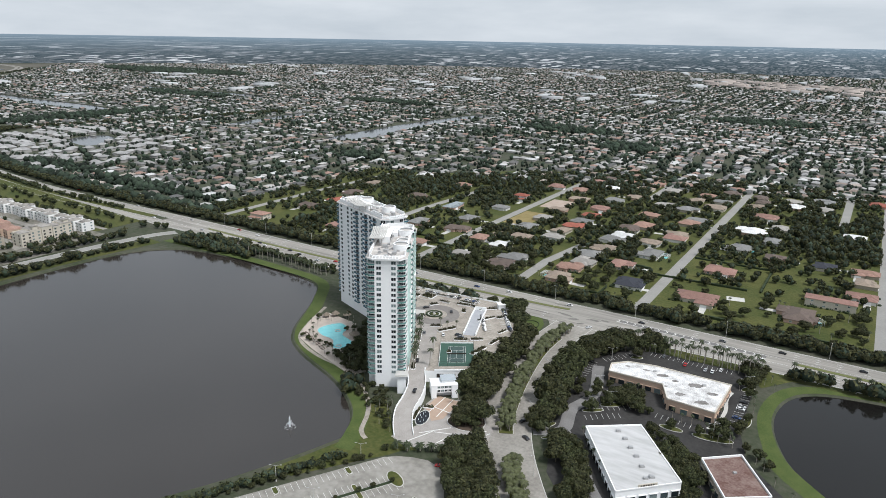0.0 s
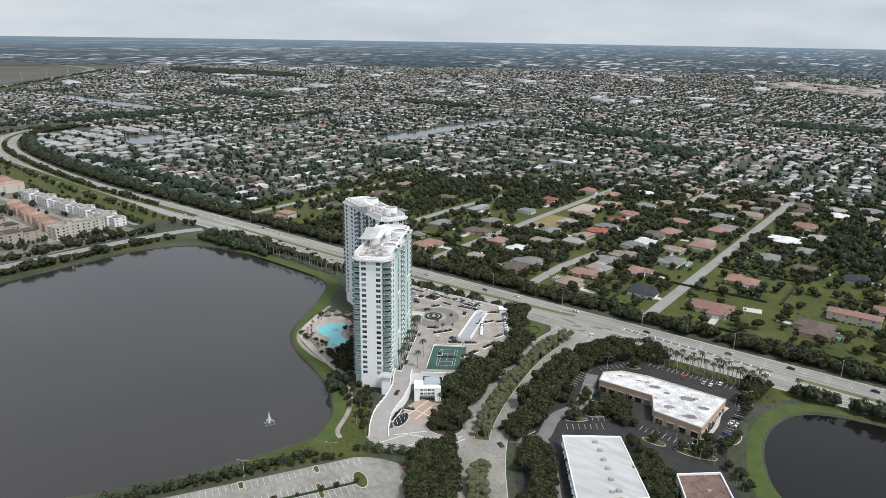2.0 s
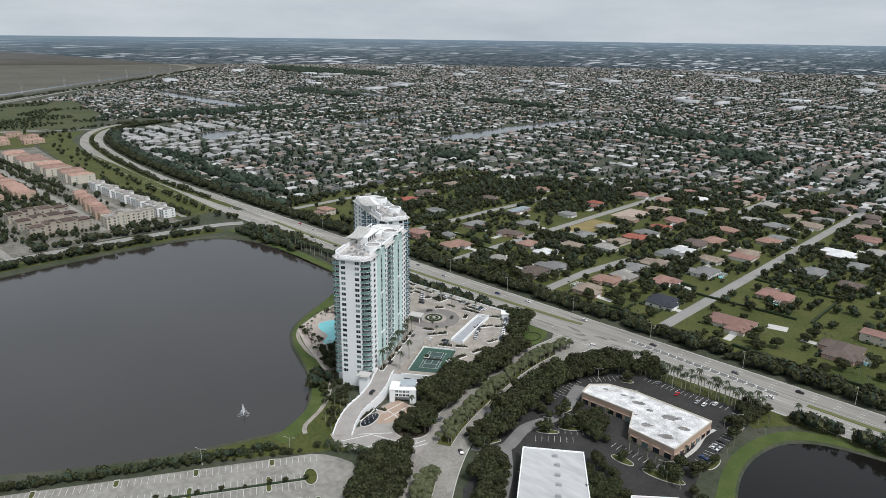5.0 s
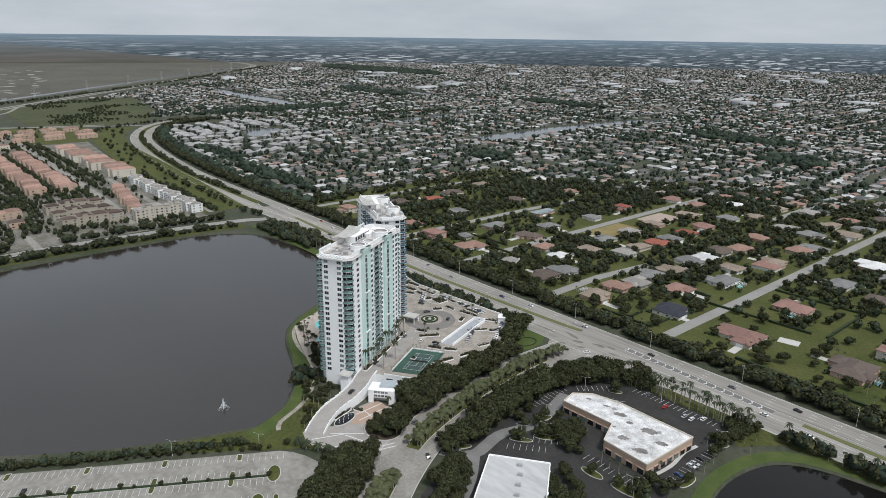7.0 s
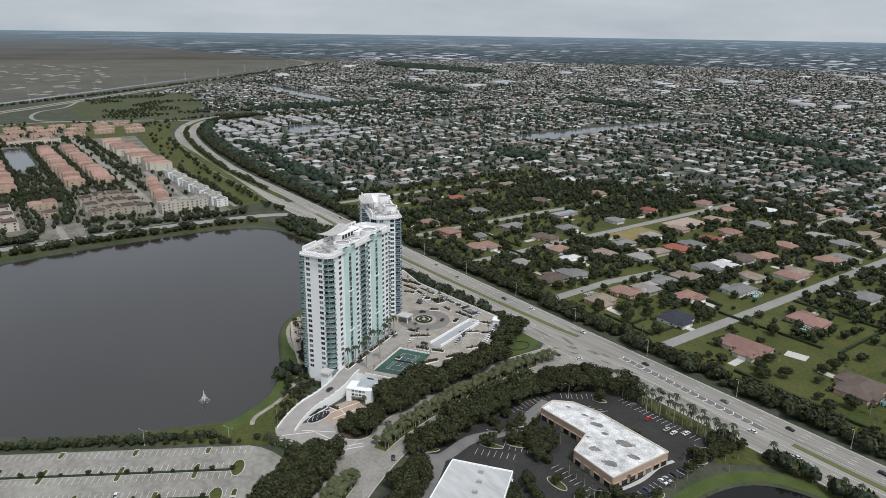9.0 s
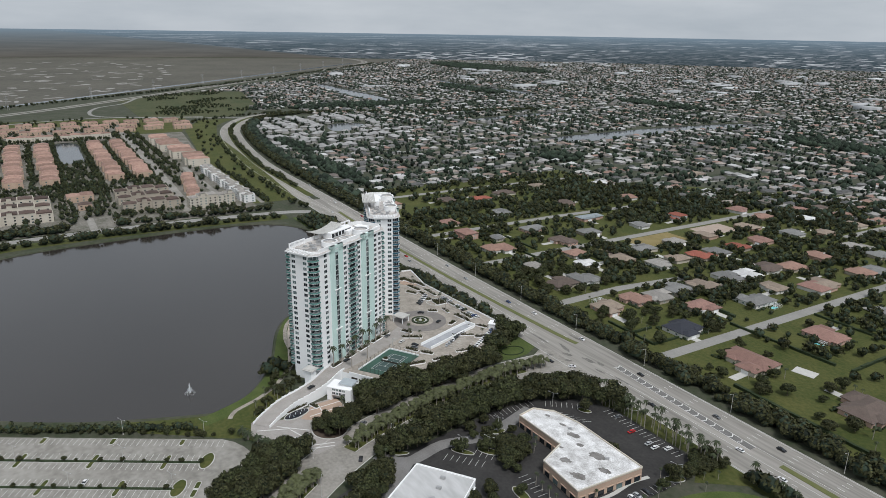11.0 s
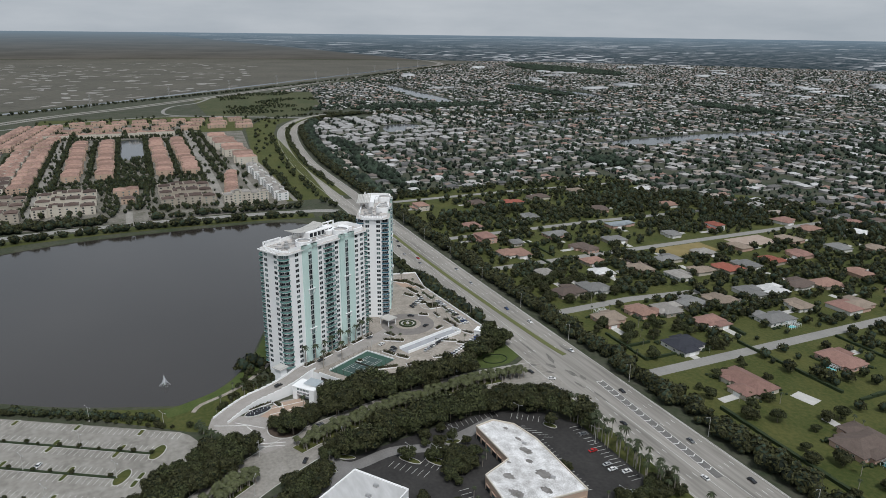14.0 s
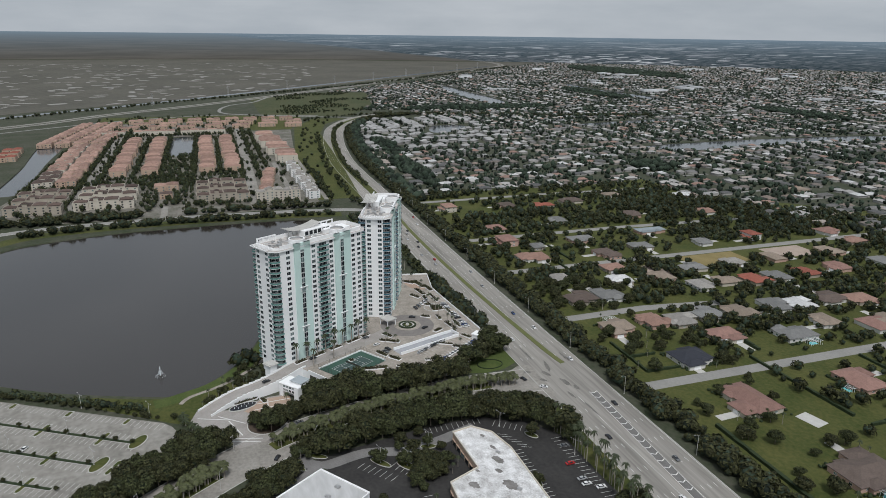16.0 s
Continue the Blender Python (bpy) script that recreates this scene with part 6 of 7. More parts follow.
# the tree belt along the far side of the highway
bx = srng.uniform(-1330, -600, 900)
by = np.interp(-bx, [400, 600, 800, 900, 1040, 1160, 1240, 1320, 1390], [451, 455, 457, 462, 478, 498, 516, 545, 582]) + srng.uniform(34, 50, 900)
wv.append(np.column_stack([bx, by]))
wv = np.concatenate(wv)
wv = wv[~np.any([inside_many(wv[:, 0], wv[:, 1], q) for q in WATERS[2:]], axis=0)]
tx, ty = np.append(tx, wv[:, 0]), np.append(ty, wv[:, 1])
r = np.hypot(tx, ty)
s = srng.uniform(1.5, 1.8 + 2.9 * srng.random(len(tx)), len(tx)) * np.interp(r, [600, 4700], [0.95, 1.4])
s[-len(wv):] *= 1.35
OCT = (np.array([(1, 0, 0), (0, 1, 0), (-1, 0, 0), (0, -1, 0), (0, 0, 1.0), (0, 0, -0.8)]), np.array([(0, 1, 4), (1, 2, 4), (2, 3, 4), (3, 0, 4), (1, 0, 5), (2, 1, 5), (3, 2, 5), (0, 3, 5)]))
for (cv, cf), sel in ((ICO1, r < 1900), (OCT, r >= 1900)):
    tv = cv * srng.uniform(0.75, 1.2, (len(cv), 1)) * np.array([1, 1, 0.9]) + np.array([0, 0, 0.85])
    u, k = s[sel], int(sel.sum())
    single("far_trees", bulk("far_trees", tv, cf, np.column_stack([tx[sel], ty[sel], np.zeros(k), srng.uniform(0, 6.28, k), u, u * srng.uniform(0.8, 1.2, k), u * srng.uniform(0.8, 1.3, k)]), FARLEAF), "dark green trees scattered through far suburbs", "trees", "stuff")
# warehouses and stores on the far plain
k = 95
wr, wa = srng.uniform(2300, 4650, k), np.radians(srng.uniform(0, 70, k))
wx, wy = -wr * np.sin(wa), wr * np.cos(wa)
ok = suburb_mask(wx, wy)
wx, wy = wx[ok], wy[ok]
single("far_warehouses", bulk("far_warehouses", BV, TF, np.column_stack([wx, wy, np.zeros(len(wx)), srng.choice([0, math.pi / 2], len(wx)), srng.uniform(30, 100, len(wx)), srng.uniform(16, 36, len(wx)), srng.uniform(6, 11, len(wx))]), FARWHITE), "low white flat-roofed warehouses on the plain", "buildings", "stuff")

# a wide avenue and rows of pale apartment blocks beyond it
g = Geo()
strip(g, smooth_line([(-820, 2195), (-550, 2261), (-233, 2274), (0, 2276), (400, 2276)], 6), 9, 9, 0.12)
single("road", g.mesh("far_avenue", STREET), "wide pale avenue crossing the far suburbs", "road", "structure")
k = 130
ax, ay = srng.uniform(-760, 200, k), srng.uniform(3080, 3600, k)
ay = np.round(ay / 65) * 65 - 0.45 * ax - 120
ok = suburb_mask(ax, ay)
ax, ay = ax[ok], ay[ok]
k = len(ax)
single("far_apartments", bulk("far_apartments", BV, TF, np.column_stack([ax, ay, np.zeros(k), srng.normal(-0.4, 0.05, k), srng.uniform(40, 70, k), srng.uniform(13, 17, k), srng.uniform(8, 11, k)]), mat("far_apartment_stucco", (0.46, 0.40, 0.36), (0.38, 0.33, 0.30), 0.9, 30, 30, 0, island=0.2)), "rows of low pinkish apartment blocks", "buildings", "stuff")

# ---- houses on the large lots north of the highway ----
def hip(geo, cx, cy, lx, ly, z, h, over=0.7, slot=0):
    """A hip roof with a fascia over a rectangle, ridge along the longer side."""
    a, b = lx / 2 + over, ly / 2 + over
    r = max(0.0, abs(a - b))
    ridge = [(-r, 0), (r, 0)] if a >= b else [(0, -r), (0, r)]
    v = [(-a, -b, z), (a, -b, z), (a, b, z), (-a, b, z), (-a, -b, z + 0.25), (a, -b, z + 0.25), (a, b, z + 0.25), (-a, b, z + 0.25)] + [(x, y, z + h) for x, y in ridge]
    f = [(3, 2, 1, 0), (0, 1, 5, 4), (1, 2, 6, 5), (2, 3, 7, 6), (3, 0, 4, 7)]
    f += [(4, 5, 9, 8), (6, 7, 8, 9), (5, 6, 9), (7, 4, 8)] if a >= b else [(5, 6, 9, 8), (7, 4, 8, 9), (4, 5, 8), (6, 7, 9)]
    geo.add([(x + cx, y + cy, w) for x, y, w in v], f, slot)


ROOFC = {"pink": (0.284, 0.168, 0.139), "red": (0.289, 0.098, 0.069), "grey": (0.204, 0.204, 0.198), "tan": (0.277, 0.224, 0.178), "brown": (0.125, 0.096, 0.082), "slate": (0.037, 0.04, 0.051), "white": (0.64, 0.64, 0.633), "blue": (0.25, 0.285, 0.302), "pale": (0.316, 0.299, 0.275), "clay": (0.303, 0.188, 0.148)}


def roof_mat(c):
    """Roof tiles: courses of relief and blotches of age."""
    k = ROOFC[c]
    return mat("roof_tile_" + c, k, tuple(0.72 * v for v in k), 0.85, 3.2, 5, 0.35, rnd=0.14)


WALLS = [CREAM, TAN, mat("white_house_stucco", (0.66, 0.65, 0.62), (0.72, 0.71, 0.69), 0.85, 6, 8), mat("rose_stucco", (0.5, 0.33, 0.27), (0.57, 0.4, 0.33), 0.85, 6, 8)]
HOUSE_WIN, HOUSE_DOOR = window_mesh(1.8, 1.3, DARKGLASS), window_mesh(1.1, 2.1, DARKGLASS)
GARAGE = Geo().box(-2.4, -0.05, 0, 2.4, 0.08, 2.2).mesh("garage_door", WHITE)
hrng = np.random.default_rng(11)
HOUSES = []


def house(x, y, c, lx=20.0, ly=13.0, storeys=1, cage=False, drive=None):
    """Hip-roofed stucco house with a wing, windows, garage, and sometimes a screened pool cage."""
    HOUSES.append((x, y, max(lx, ly) * 0.62))
    turn = 90 * int(hrng.integers(0, 4)) + hrng.normal(0, 2)
    h = 3.0 * storeys
    words = {"pink": "pink tile", "red": "bright red tile", "grey": "grey shingle", "tan": "tan tile", "brown": "dark brown", "slate": "dark slate", "white": "bright white metal", "blue": "pale blue-grey metal", "pale": "pale grey tile", "clay": "orange clay tile"}[c]
    t = thing("house", f"{'two-storey' if storeys > 1 else 'single-storey'} stucco house with a {words} hip roof", "house", x, y, 0, turn, "houses on large lots")
    wl = WALLS[int(hrng.integers(len(WALLS)))]
    wx, wy = hrng.uniform(0.4, 0.55) * lx, hrng.uniform(0.5, 0.75) * ly
    ox, oy = hrng.choice([-1, 1]) * (lx - wx) * 0.42, -(ly + wy) * 0.36
    rise = 0.2 * ly
    part("wall", Geo().box(-lx / 2, -ly / 2, -0.1, lx / 2, ly / 2, h + 0.02).mesh("house_wall", wl), t)
    part("wing", Geo().box(ox - wx / 2, oy - wy / 2, -0.1, ox + wx / 2, oy + wy / 2, 3.0).mesh("house_wing", wl), t)
    g = Geo()
    hip(g, 0, 0, lx, ly, h, rise)
    part("roof", g.mesh("house_roof", roof_mat(c)), t)
    g = Geo()
    hip(g, ox, oy, wx, wy, 2.95, 0.2 * wy)
    part("wing_roof", g.mesh("wing_roof", roof_mat(c)), t)
    bx, by = -ox * 0.9, -ly * 0.42
    part("porch", Geo().box(bx - 3, by - 3, -0.1, bx + 3, by + 3, 2.95).mesh("house_porch", wl), t)
    g = Geo()
    hip(g, bx, by, 6, 6, 2.9, 1.5, 0.5)
    part("porch_roof", g.mesh("porch_roof", roof_mat(c)), t)
    nb = 46
    sc = np.column_stack([hrng.uniform(-lx * 0.62, lx * 0.62, nb), hrng.choice([-1, 1], nb) * hrng.uniform(0.56, 0.72, nb) * ly, hrng.uniform(0.3, 1.0, nb)])
    v_ = np.concatenate([ICO1[0] * q * np.array([1, 1, 0.9]) + p for p, q in zip(sc, hrng.uniform(0.5, 1.3, nb))])
    f_ = np.concatenate([ICO1[1] + 12 * k for k in range(nb)])
    if y < 640:
        part("shrubs", raw_mesh("house_shrubs", v_, f_, HEDGE), t, "dark shrubs planted round the house")
    if hrng.random() < 0.6:
        g = Geo()
        hip(g, -ox * 0.7, ly * 0.42, wx * 0.8, wy * 0.8, 2.9, 0.18 * wy)
        part("rear_roof", g.mesh("rear_roof", roof_mat(c)), t)
        part("rear_wall", Geo().box(-ox * 0.7 - wx * 0.4, ly * 0.42 - wy * 0.4, -0.1, -ox * 0.7 + wx * 0.4, ly * 0.42 + wy * 0.4, 2.95).mesh("rear_wall", wl), t)
    for s in range(storeys if y < 625 else 0):
        for u in (-0.36, -0.12, 0.12, 0.36):
            part("window", HOUSE_WIN, t, "", pose(u * lx, ly / 2, 0.9 + 3 * s))
        for v in (-0.25, 0.2):
            part("window", HOUSE_WIN, t, "", pose(lx / 2, v * ly, 0.9 + 3 * s, 0, 0, -90))
            part("window", HOUSE_WIN, t, "", pose(-lx / 2, v * ly, 0.9 + 3 * s, 0, 0, 90))
    part("garage_door", GARAGE, t, "", pose(ox, oy - wy / 2, 0, 0, 0, 180))
    part("door", HOUSE_DOOR, t, "", pose(-ox * 0.6, -ly / 2, 0.05, 0, 0, 180))
    part("driveway", Geo().box(ox - 2.6, oy - wy / 2 - 12, -0.1, ox + 2.6, oy - wy / 2, 0.11).mesh("driveway", CONCRETE), t)
    if cage:
        a, b, d = 9.0, 7.0, 2.8
        g = Geo()
        cx, cy = -ox * 0.5, ly / 2 + b / 2 + 0.6
        for i in np.linspace(-a / 2, a / 2, 6):
            g.box(cx + i - 0.06, cy - b / 2, d, cx + i + 0.06, cy + b / 2, d + 0.12)
            g.box(cx + i - 0.06, cy + b / 2 - 0.1, 0, cx + i + 0.06, cy + b / 2, d)
        for i in np.linspace(-b / 2, b / 2, 5):
            g.box(cx - a / 2, cy + i - 0.06, d, cx + a / 2, cy + i + 0.06, d + 0.12)
            g.box(cx - a / 2, cy + i - 0.06, 0, cx - a / 2 + 0.1, cy + i + 0.06, d).box(cx + a / 2 - 0.1, cy + i - 0.06, 0, cx + a / 2, cy + i + 0.06, d)
        part("pool_cage", g.mesh("pool_cage", WHITE), t, "white-framed screen cage over a pool")
        part("pool", Geo().box(cx - 3, cy - 1.8, -0.05, cx + 3, cy + 1.8, 0.12).mesh("house_pool", POOLTILE), t)
    return t


for row in (
    (-548, 515, "clay", 18, 13, 2), (-544, 586, "brown", 22, 13), (-533, 625, "red", 22, 12), (-545, 666, "brown", 26, 14), (-458, 536, "pink", 20, 12), (-411, 525, "pink", 20, 15, 2), (-363, 528, "clay", 26, 15),
    (-401, 598, "grey", 24, 13), (-352, 599, "brown", 24, 12), (-408, 681, "blue", 30, 11), (-536, 816, "white", 26, 13), (-458, 788, "clay", 20, 13), (-358, 705, "grey", 18, 11), (-295, 646, "grey", 22, 12), (-304, 524, "pale", 18, 10),
    (-260, 519, "brown", 23, 14), (-259, 543, "grey", 20, 14), (-207, 516, "tan", 20, 14, 1, True), (-208, 545, "clay", 20, 13), (-203, 564, "pale", 19, 14), (-205, 590, "grey", 20, 14), (-153, 534, "slate", 22, 16), (-204, 614, "tan", 20, 14),
    (-257, 676, "red", 21, 14), (-258, 730, "red", 19, 12), (-259, 699, "grey", 18, 14), (-206, 648, "grey", 22, 14), (-202, 668, "white", 21, 15), (-259, 652, "tan", 19, 12), (-258, 624, "pale", 20, 12), (-198, 721, "clay", 22, 15),
    (-156, 689, "pink", 20, 15), (-97, 608, "pink", 24, 16, 1, True), (-99, 532, "pink", 30, 17), (-160, 624, "grey", 24, 15, 1, True), (-360, 764, "red", 16, 12, 2), (-204, 700, "brown", 24, 13), (-28, 535, "brown", 28, 18, 1, True), (-520, 980, "tan", 24, 14),
    (-355, 855, "pink", 22, 14), (-11, 573, "pink", 34, 11, 2), (-24, 674, "slate", 18, 12), (-65, 675, "brown", 18, 12), (-95, 691, "grey", 22, 15, 1, True), (-95, 763, "white", 24, 18), (-93, 840, "pink", 24, 15), (-152, 855, "tan", 24, 15),
    (-156, 703, "tan", 21, 14), (-153, 778, "grey", 24, 13), (-46, 965, "grey", 24, 16), (11, 984, "red", 22, 15), (-34, 1018, "tan", 20, 14), (-300, 690, "pale", 18, 12), (-300, 735, "tan", 20, 12), (-262, 770, "pink", 20, 14), (-205, 770, "clay", 20, 14),
    (-262, 820, "grey", 20, 14), (-205, 830, "pale", 20, 14), (-300, 800, "tan", 22, 13), (-365, 640, "grey", 20, 12), (-470, 610, "grey", 20, 12), (-470, 700, "brown", 22, 12), (-560, 730, "tan", 20, 13), (-160, 760, "clay", 20, 14),
    (48, 560, "grey", 22, 14), (50, 640, "pink", 22, 14), (52, 720, "tan", 22, 14), (-5, 800, "white", 20, 12), (50, 820, "clay", 22, 14), (-390, 545, "grey", 14, 9),
):
    house(*row)
frng = np.random.default_rng(63)
for hx in (-318, -286, -248, -216, -176, -150, -112, -74, -40, 8):
    for hy in np.arange(575, 980, 31):
        x, y = hx + frng.uniform(-4, 4), hy + frng.uniform(-6, 6)
        clear = all((x - a) ** 2 + (y - b) ** 2 > 27 ** 2 for a, b, _ in HOUSES) and all(abs(x - a) > 15 or y > c for a, c in ((-131, 2300), (-335, 1700), (-232, 640), (24, 1900)))
        if clear and frng.random() < 0.75 and not (x > -66 and 690 < y < 900) and not (-332 < x < -286 and 592 < y < 795) and not (-137 < x < -30 and y < 650):
            house(x, y, str(frng.choice(["pink", "grey", "tan", "pale", "clay", "brown", "tan", "white"])), frng.uniform(17, 22), frng.uniform(11, 14))
shed = thing("garden_shed", "small white flat-roofed garden shed", "shed", -168, 571, 0, 4)
part("wall", Geo().box(-2.2, -1.6, -0.05, 2.2, 1.6, 2.4).mesh("shed_wall", WHITE), shed)
part("roof", Geo().box(-2.5, -1.9, 2.4, 2.5, 1.9, 2.6).mesh("shed_roof", WHITE), shed)
pad = single("concrete_pad", Geo().box(-6.5, -4.5, -0.1, 6.5, 4.5, 0.12).box(-5.5, -4.0, 0.12, -1.5, -1.0, 0.16).mesh("concrete_pad", CONCRETE), "pale concrete slab lying on the lawn", "slab")
pad.matrix_world = pose(-74, 550, 0.05, 0, 0, 12)
sheet("bare_lot", [(-302, 655), (-302, 715), (-330, 715), (-330, 655)], 0.1, mat("dry_grass", (0.19, 0.15, 0.06), (0.25, 0.2, 0.09), 0.95, 10, 9), "dry ochre empty lot")
sheet("bare_lot", [(-300, 745), (-300, 790), (-328, 790), (-328, 745)], 0.1, mat("bare_sand", (0.33, 0.26, 0.21), (0.4, 0.33, 0.28), 0.95, 8, 9), "cleared sandy building plot")
sheet("bare_lot", [(-318, 600), (-318, 625), (-290, 625), (-290, 600)], 0.1, MATS["bare_sand"], "cleared sandy building plot")
# clipped hedges between lots
hg = Geo()
for a, b, h, w in (((-146, 499), (-188, 500), 1.6, 1.5), ((-146, 499), (-146, 522), 1.6, 1.5), ((-84, 498), (0, 496), 1.8, 1.8), ((-144, 572), (-70, 574), 1.7, 1.7), ((-345, 545), (-325, 545), 1.6, 1.5), ((-395, 560), (-345, 560), 1.5, 1.4), ((-125, 640), (-60, 640), 1.6, 1.5), ((-150, 585), (-222, 585), 2.2, 1.8), ((-440, 560), (-400, 560), 1.5, 1.5), ((-60, 575), (-60, 640), 1.8, 1.6), ((-60, 640), (-50, 720), 1.5, 1.5), ((-166, 500), (-166, 518), 1.6, 1.5)):
    g = Geo()
    n = 14
    r = np.random.default_rng(int(abs(a[0])))
    for k in range(n):
        p, q = [a[i] + (b[i] - a[i]) * k / n for i in (0, 1)], [a[i] + (b[i] - a[i]) * (k + 1.05) / n for i in (0, 1)]
        wall_line(g, [p, q], -0.1, h * r.uniform(0.85, 1.15), w * r.uniform(0.8, 1.2))
    single("hedge", g.mesh("hedge", HEDGE), "dark clipped hedge between two lots", "hedge", group="lot hedges")

# trees over the lots: single ones nearest, the rest as groves
STREETS = [(-131, 486, 2300), (-232, 492, 620), (-335, 490, 1700), (-431, 490, 820), (-592, 490, 830), (24, 488, 1900), (-18, 850, 2300), (-231, 860, 1900)]
WOODS = [[(-64, 700), (30, 700), (30, 900), (-64, 880)], [(-520, 700), (-420, 735), (-340, 815), (-350, 880), (-450, 870), (-560, 800)], [(-505, 505), (-488, 505), (-484, 620), (-508, 620)], [(-330, 860), (-240, 850), (-240, 940), (-330, 960)]]


def open_spot(x, y):
    for sx, y0, y1 in STREETS:
        if abs(x - sx) < 7.5 and y0 < y < y1:
            return False
    for hx, hy, hr in HOUSES:
        if (x - hx) ** 2 + (y - hy) ** 2 < hr * hr:
            return False
    return not (inside(x, y, [(-302, 655), (-302, 715), (-330, 715), (-330, 655)]) or inside(x, y, [(-300, 745), (-300, 790), (-328, 790), (-328, 745)]) or inside(x, y, [(-86, 540), (-62, 540), (-62, 560), (-86, 560)]))


trng = np.random.default_rng(31)
lots = [(-625, 496), (110, 494), (110, 1040), (-300, 1040), (-520, 822), (-625, 822)]
near_pts, far_pts = [], []
OPEN = [(-137, 490, -30, 640, 0.16), (-600, 495, -495, 575, 0.25), (-420, 495, -340, 700, 0.40), (-230, 492, -142, 560, 0.35), (-30, 490, 20, 560, 0.3)]
for x, y in scatter(lots, 6.3, trng, open_spot):
    dens = (0.6 if y < 600 else 0.53) + 0.65 * noise.noise((x / 60, y / 60, 9.0))
    for x0, y0, x1, y1, d in OPEN:
        if x0 < x < x1 and y0 < y < y1:
            dens *= d * 1.3
    if any(inside(x, y, w) for w in WOODS):
        dens = 0.55
    if trng.random() < dens:
        (near_pts if y < 556 and x > -300 else far_pts).append((x, y, 0))
for x, y, _ in near_pts:
    if trng.random() < 0.16:
        plant("garden_palm", ROYAL, x, y, trng.uniform(0.55, 0.85), trng, "slender palm on a house lawn", "palm", "garden palms")
    else:
        plant("garden_tree", TREES, x, y, trng.uniform(0.5, 1.05), trng, "rounded dark green tree on a house lot", "tree", "garden trees")
h1 = [p for i, p in enumerate(far_pts) if i % 2]
h2 = [p for i, p in enumerate(far_pts) if not i % 2]
grove("lot_trees", h1, 0.82, "dark green trees among house lots", 13, 1.05, 130, 0.85)
grove("lot_trees", h2, 0.68, "olive green trees among house lots", 14, 1.1, 130, 0.8)
wood = [(x, y, 0) for w in WOODS for x, y in scatter(w, 11.0, trng, open_spot)]
grove("woodland", wood, 0.8, "dense dark woodland between house lots", 15, 1.35, 150, 0.8)

# ---- townhouse quarter beyond the lake ----
FOOT = []


def townhouses(label, x, y, units, ulen, depth, height, turn, wall, roofm, flat=False, fac=True):
    """A row of joined units, each with its own roof, and windows along the front."""
    FOOT.append((x, y, radians(turn), units * ulen / 2 + 3.2, depth / 2 + 3.2))
    t = thing("townhouse_row", label, "building", x, y, 0, turn, "townhouse rows")
    n = units
    for k in range(n):
        u = (k - (n - 1) / 2) * ulen
        dz = 0.9 * ((k * 7) % 3 - 1) if flat else 0.4 * (k % 2)
        dv = 1.2 * ((k * 5) % 3 - 1)
        b = Geo().box(u - ulen / 2, -depth / 2 + dv, -0.1, u + ulen / 2, depth / 2 + dv, height + dz)
        for s in range(int(height / 3)):
            for q in (-0.27, 0.27):
                for e in (-1, 1):
                    yy = e * depth / 2 + dv
                    b.box(u + q * ulen - 0.9, yy - 0.08, 0.9 + 3 * s, u + q * ulen + 0.9, yy + 0.08, 2.3 + 3 * s, 1)
                    b.box(e * (ulen / 2) + u - 0.05, q * depth + dv - 0.9, 0.9 + 3 * s, e * (ulen / 2) + u + 0.05, q * depth + dv + 0.9, 2.3 + 3 * s, 1)
        part("unit", b.mesh("unit_wall", wall, DARKGLASS), t)
        g = Geo()
        if flat:
            wall_line(g, [(u - ulen / 2 + 0.2, -depth / 2 + dv), (u + ulen / 2 - 0.2, -depth / 2 + dv), (u + ulen / 2 - 0.2, depth / 2 + dv), (u - ulen / 2 + 0.2, depth / 2 + dv), (u - ulen / 2 + 0.2, -depth / 2 + dv)], height + dz, height + dz + 0.5, 0.4, 0)
            g.box(u - ulen / 2 + 0.5, -depth / 2 + 0.5 + dv, height + dz, u + ulen / 2 - 0.5, depth / 2 - 0.5 + dv, height + dz + 0.05, 1)
            hip(g, u, dv + depth * (0.08 if k % 2 else -0.1), ulen * 0.86, depth * (0.8 if k % 3 else 0.55), height + dz + 0.45, 2.3, 0.4, 1)
            part("roof", g.mesh("unit_roof", wall, roofm), t)
            if k % 3 == 1:
                w = Geo().box(u - 2.4, dv - depth / 2 + 0.4, height, u + 2.4, dv - depth / 2 + 5.2, height + dz + 3.4)
                turret = part("turret", w.mesh("turret", wall), t)
                w = Geo()
                hip(w, u, dv - depth / 2 + 2.8, 4.8, 4.8, height + dz + 3.4, 1.5, 0.5)
                part("turret_roof", w.mesh("turret_roof", roofm), turret)
        else:
            hip(g, u, dv, ulen - 1.2, depth - 1.0, height + dz, 2.4, 0.5)
            part("roof", g.mesh("unit_roof", roofm), t)


BROWN = mat("dark_brown_tiles", (0.075, 0.052, 0.044), (0.11, 0.08, 0.068), 0.85, 3, 5, 0.3, rnd=0.3)
PALE = roof_mat("pale")
for y0, y1 in ((58, 113), (123, 184), (250, 309)):
    for dx, lab in ((-682, 0), (-712, 1), (-742, 0)):
        n = max(3, int((y1 - y0) / 13))
        townhouses("cream four-storey apartment block with a stepped parapet", dx + 6 * math.sin(y0) + (18 if dx > -690 else 8), (y0 + y1) / 2, n, (y1 - y0) / n, 17, 9.6 if lab == 0 else 8.4, 90, CREAM if y0 % 2 else TAN, BROWN, True, dx > -690)
townhouses("yellow and white four-storey apartment block", -652, 340, 5, 10, 15, 13, 92, CREAM, PALE, True)
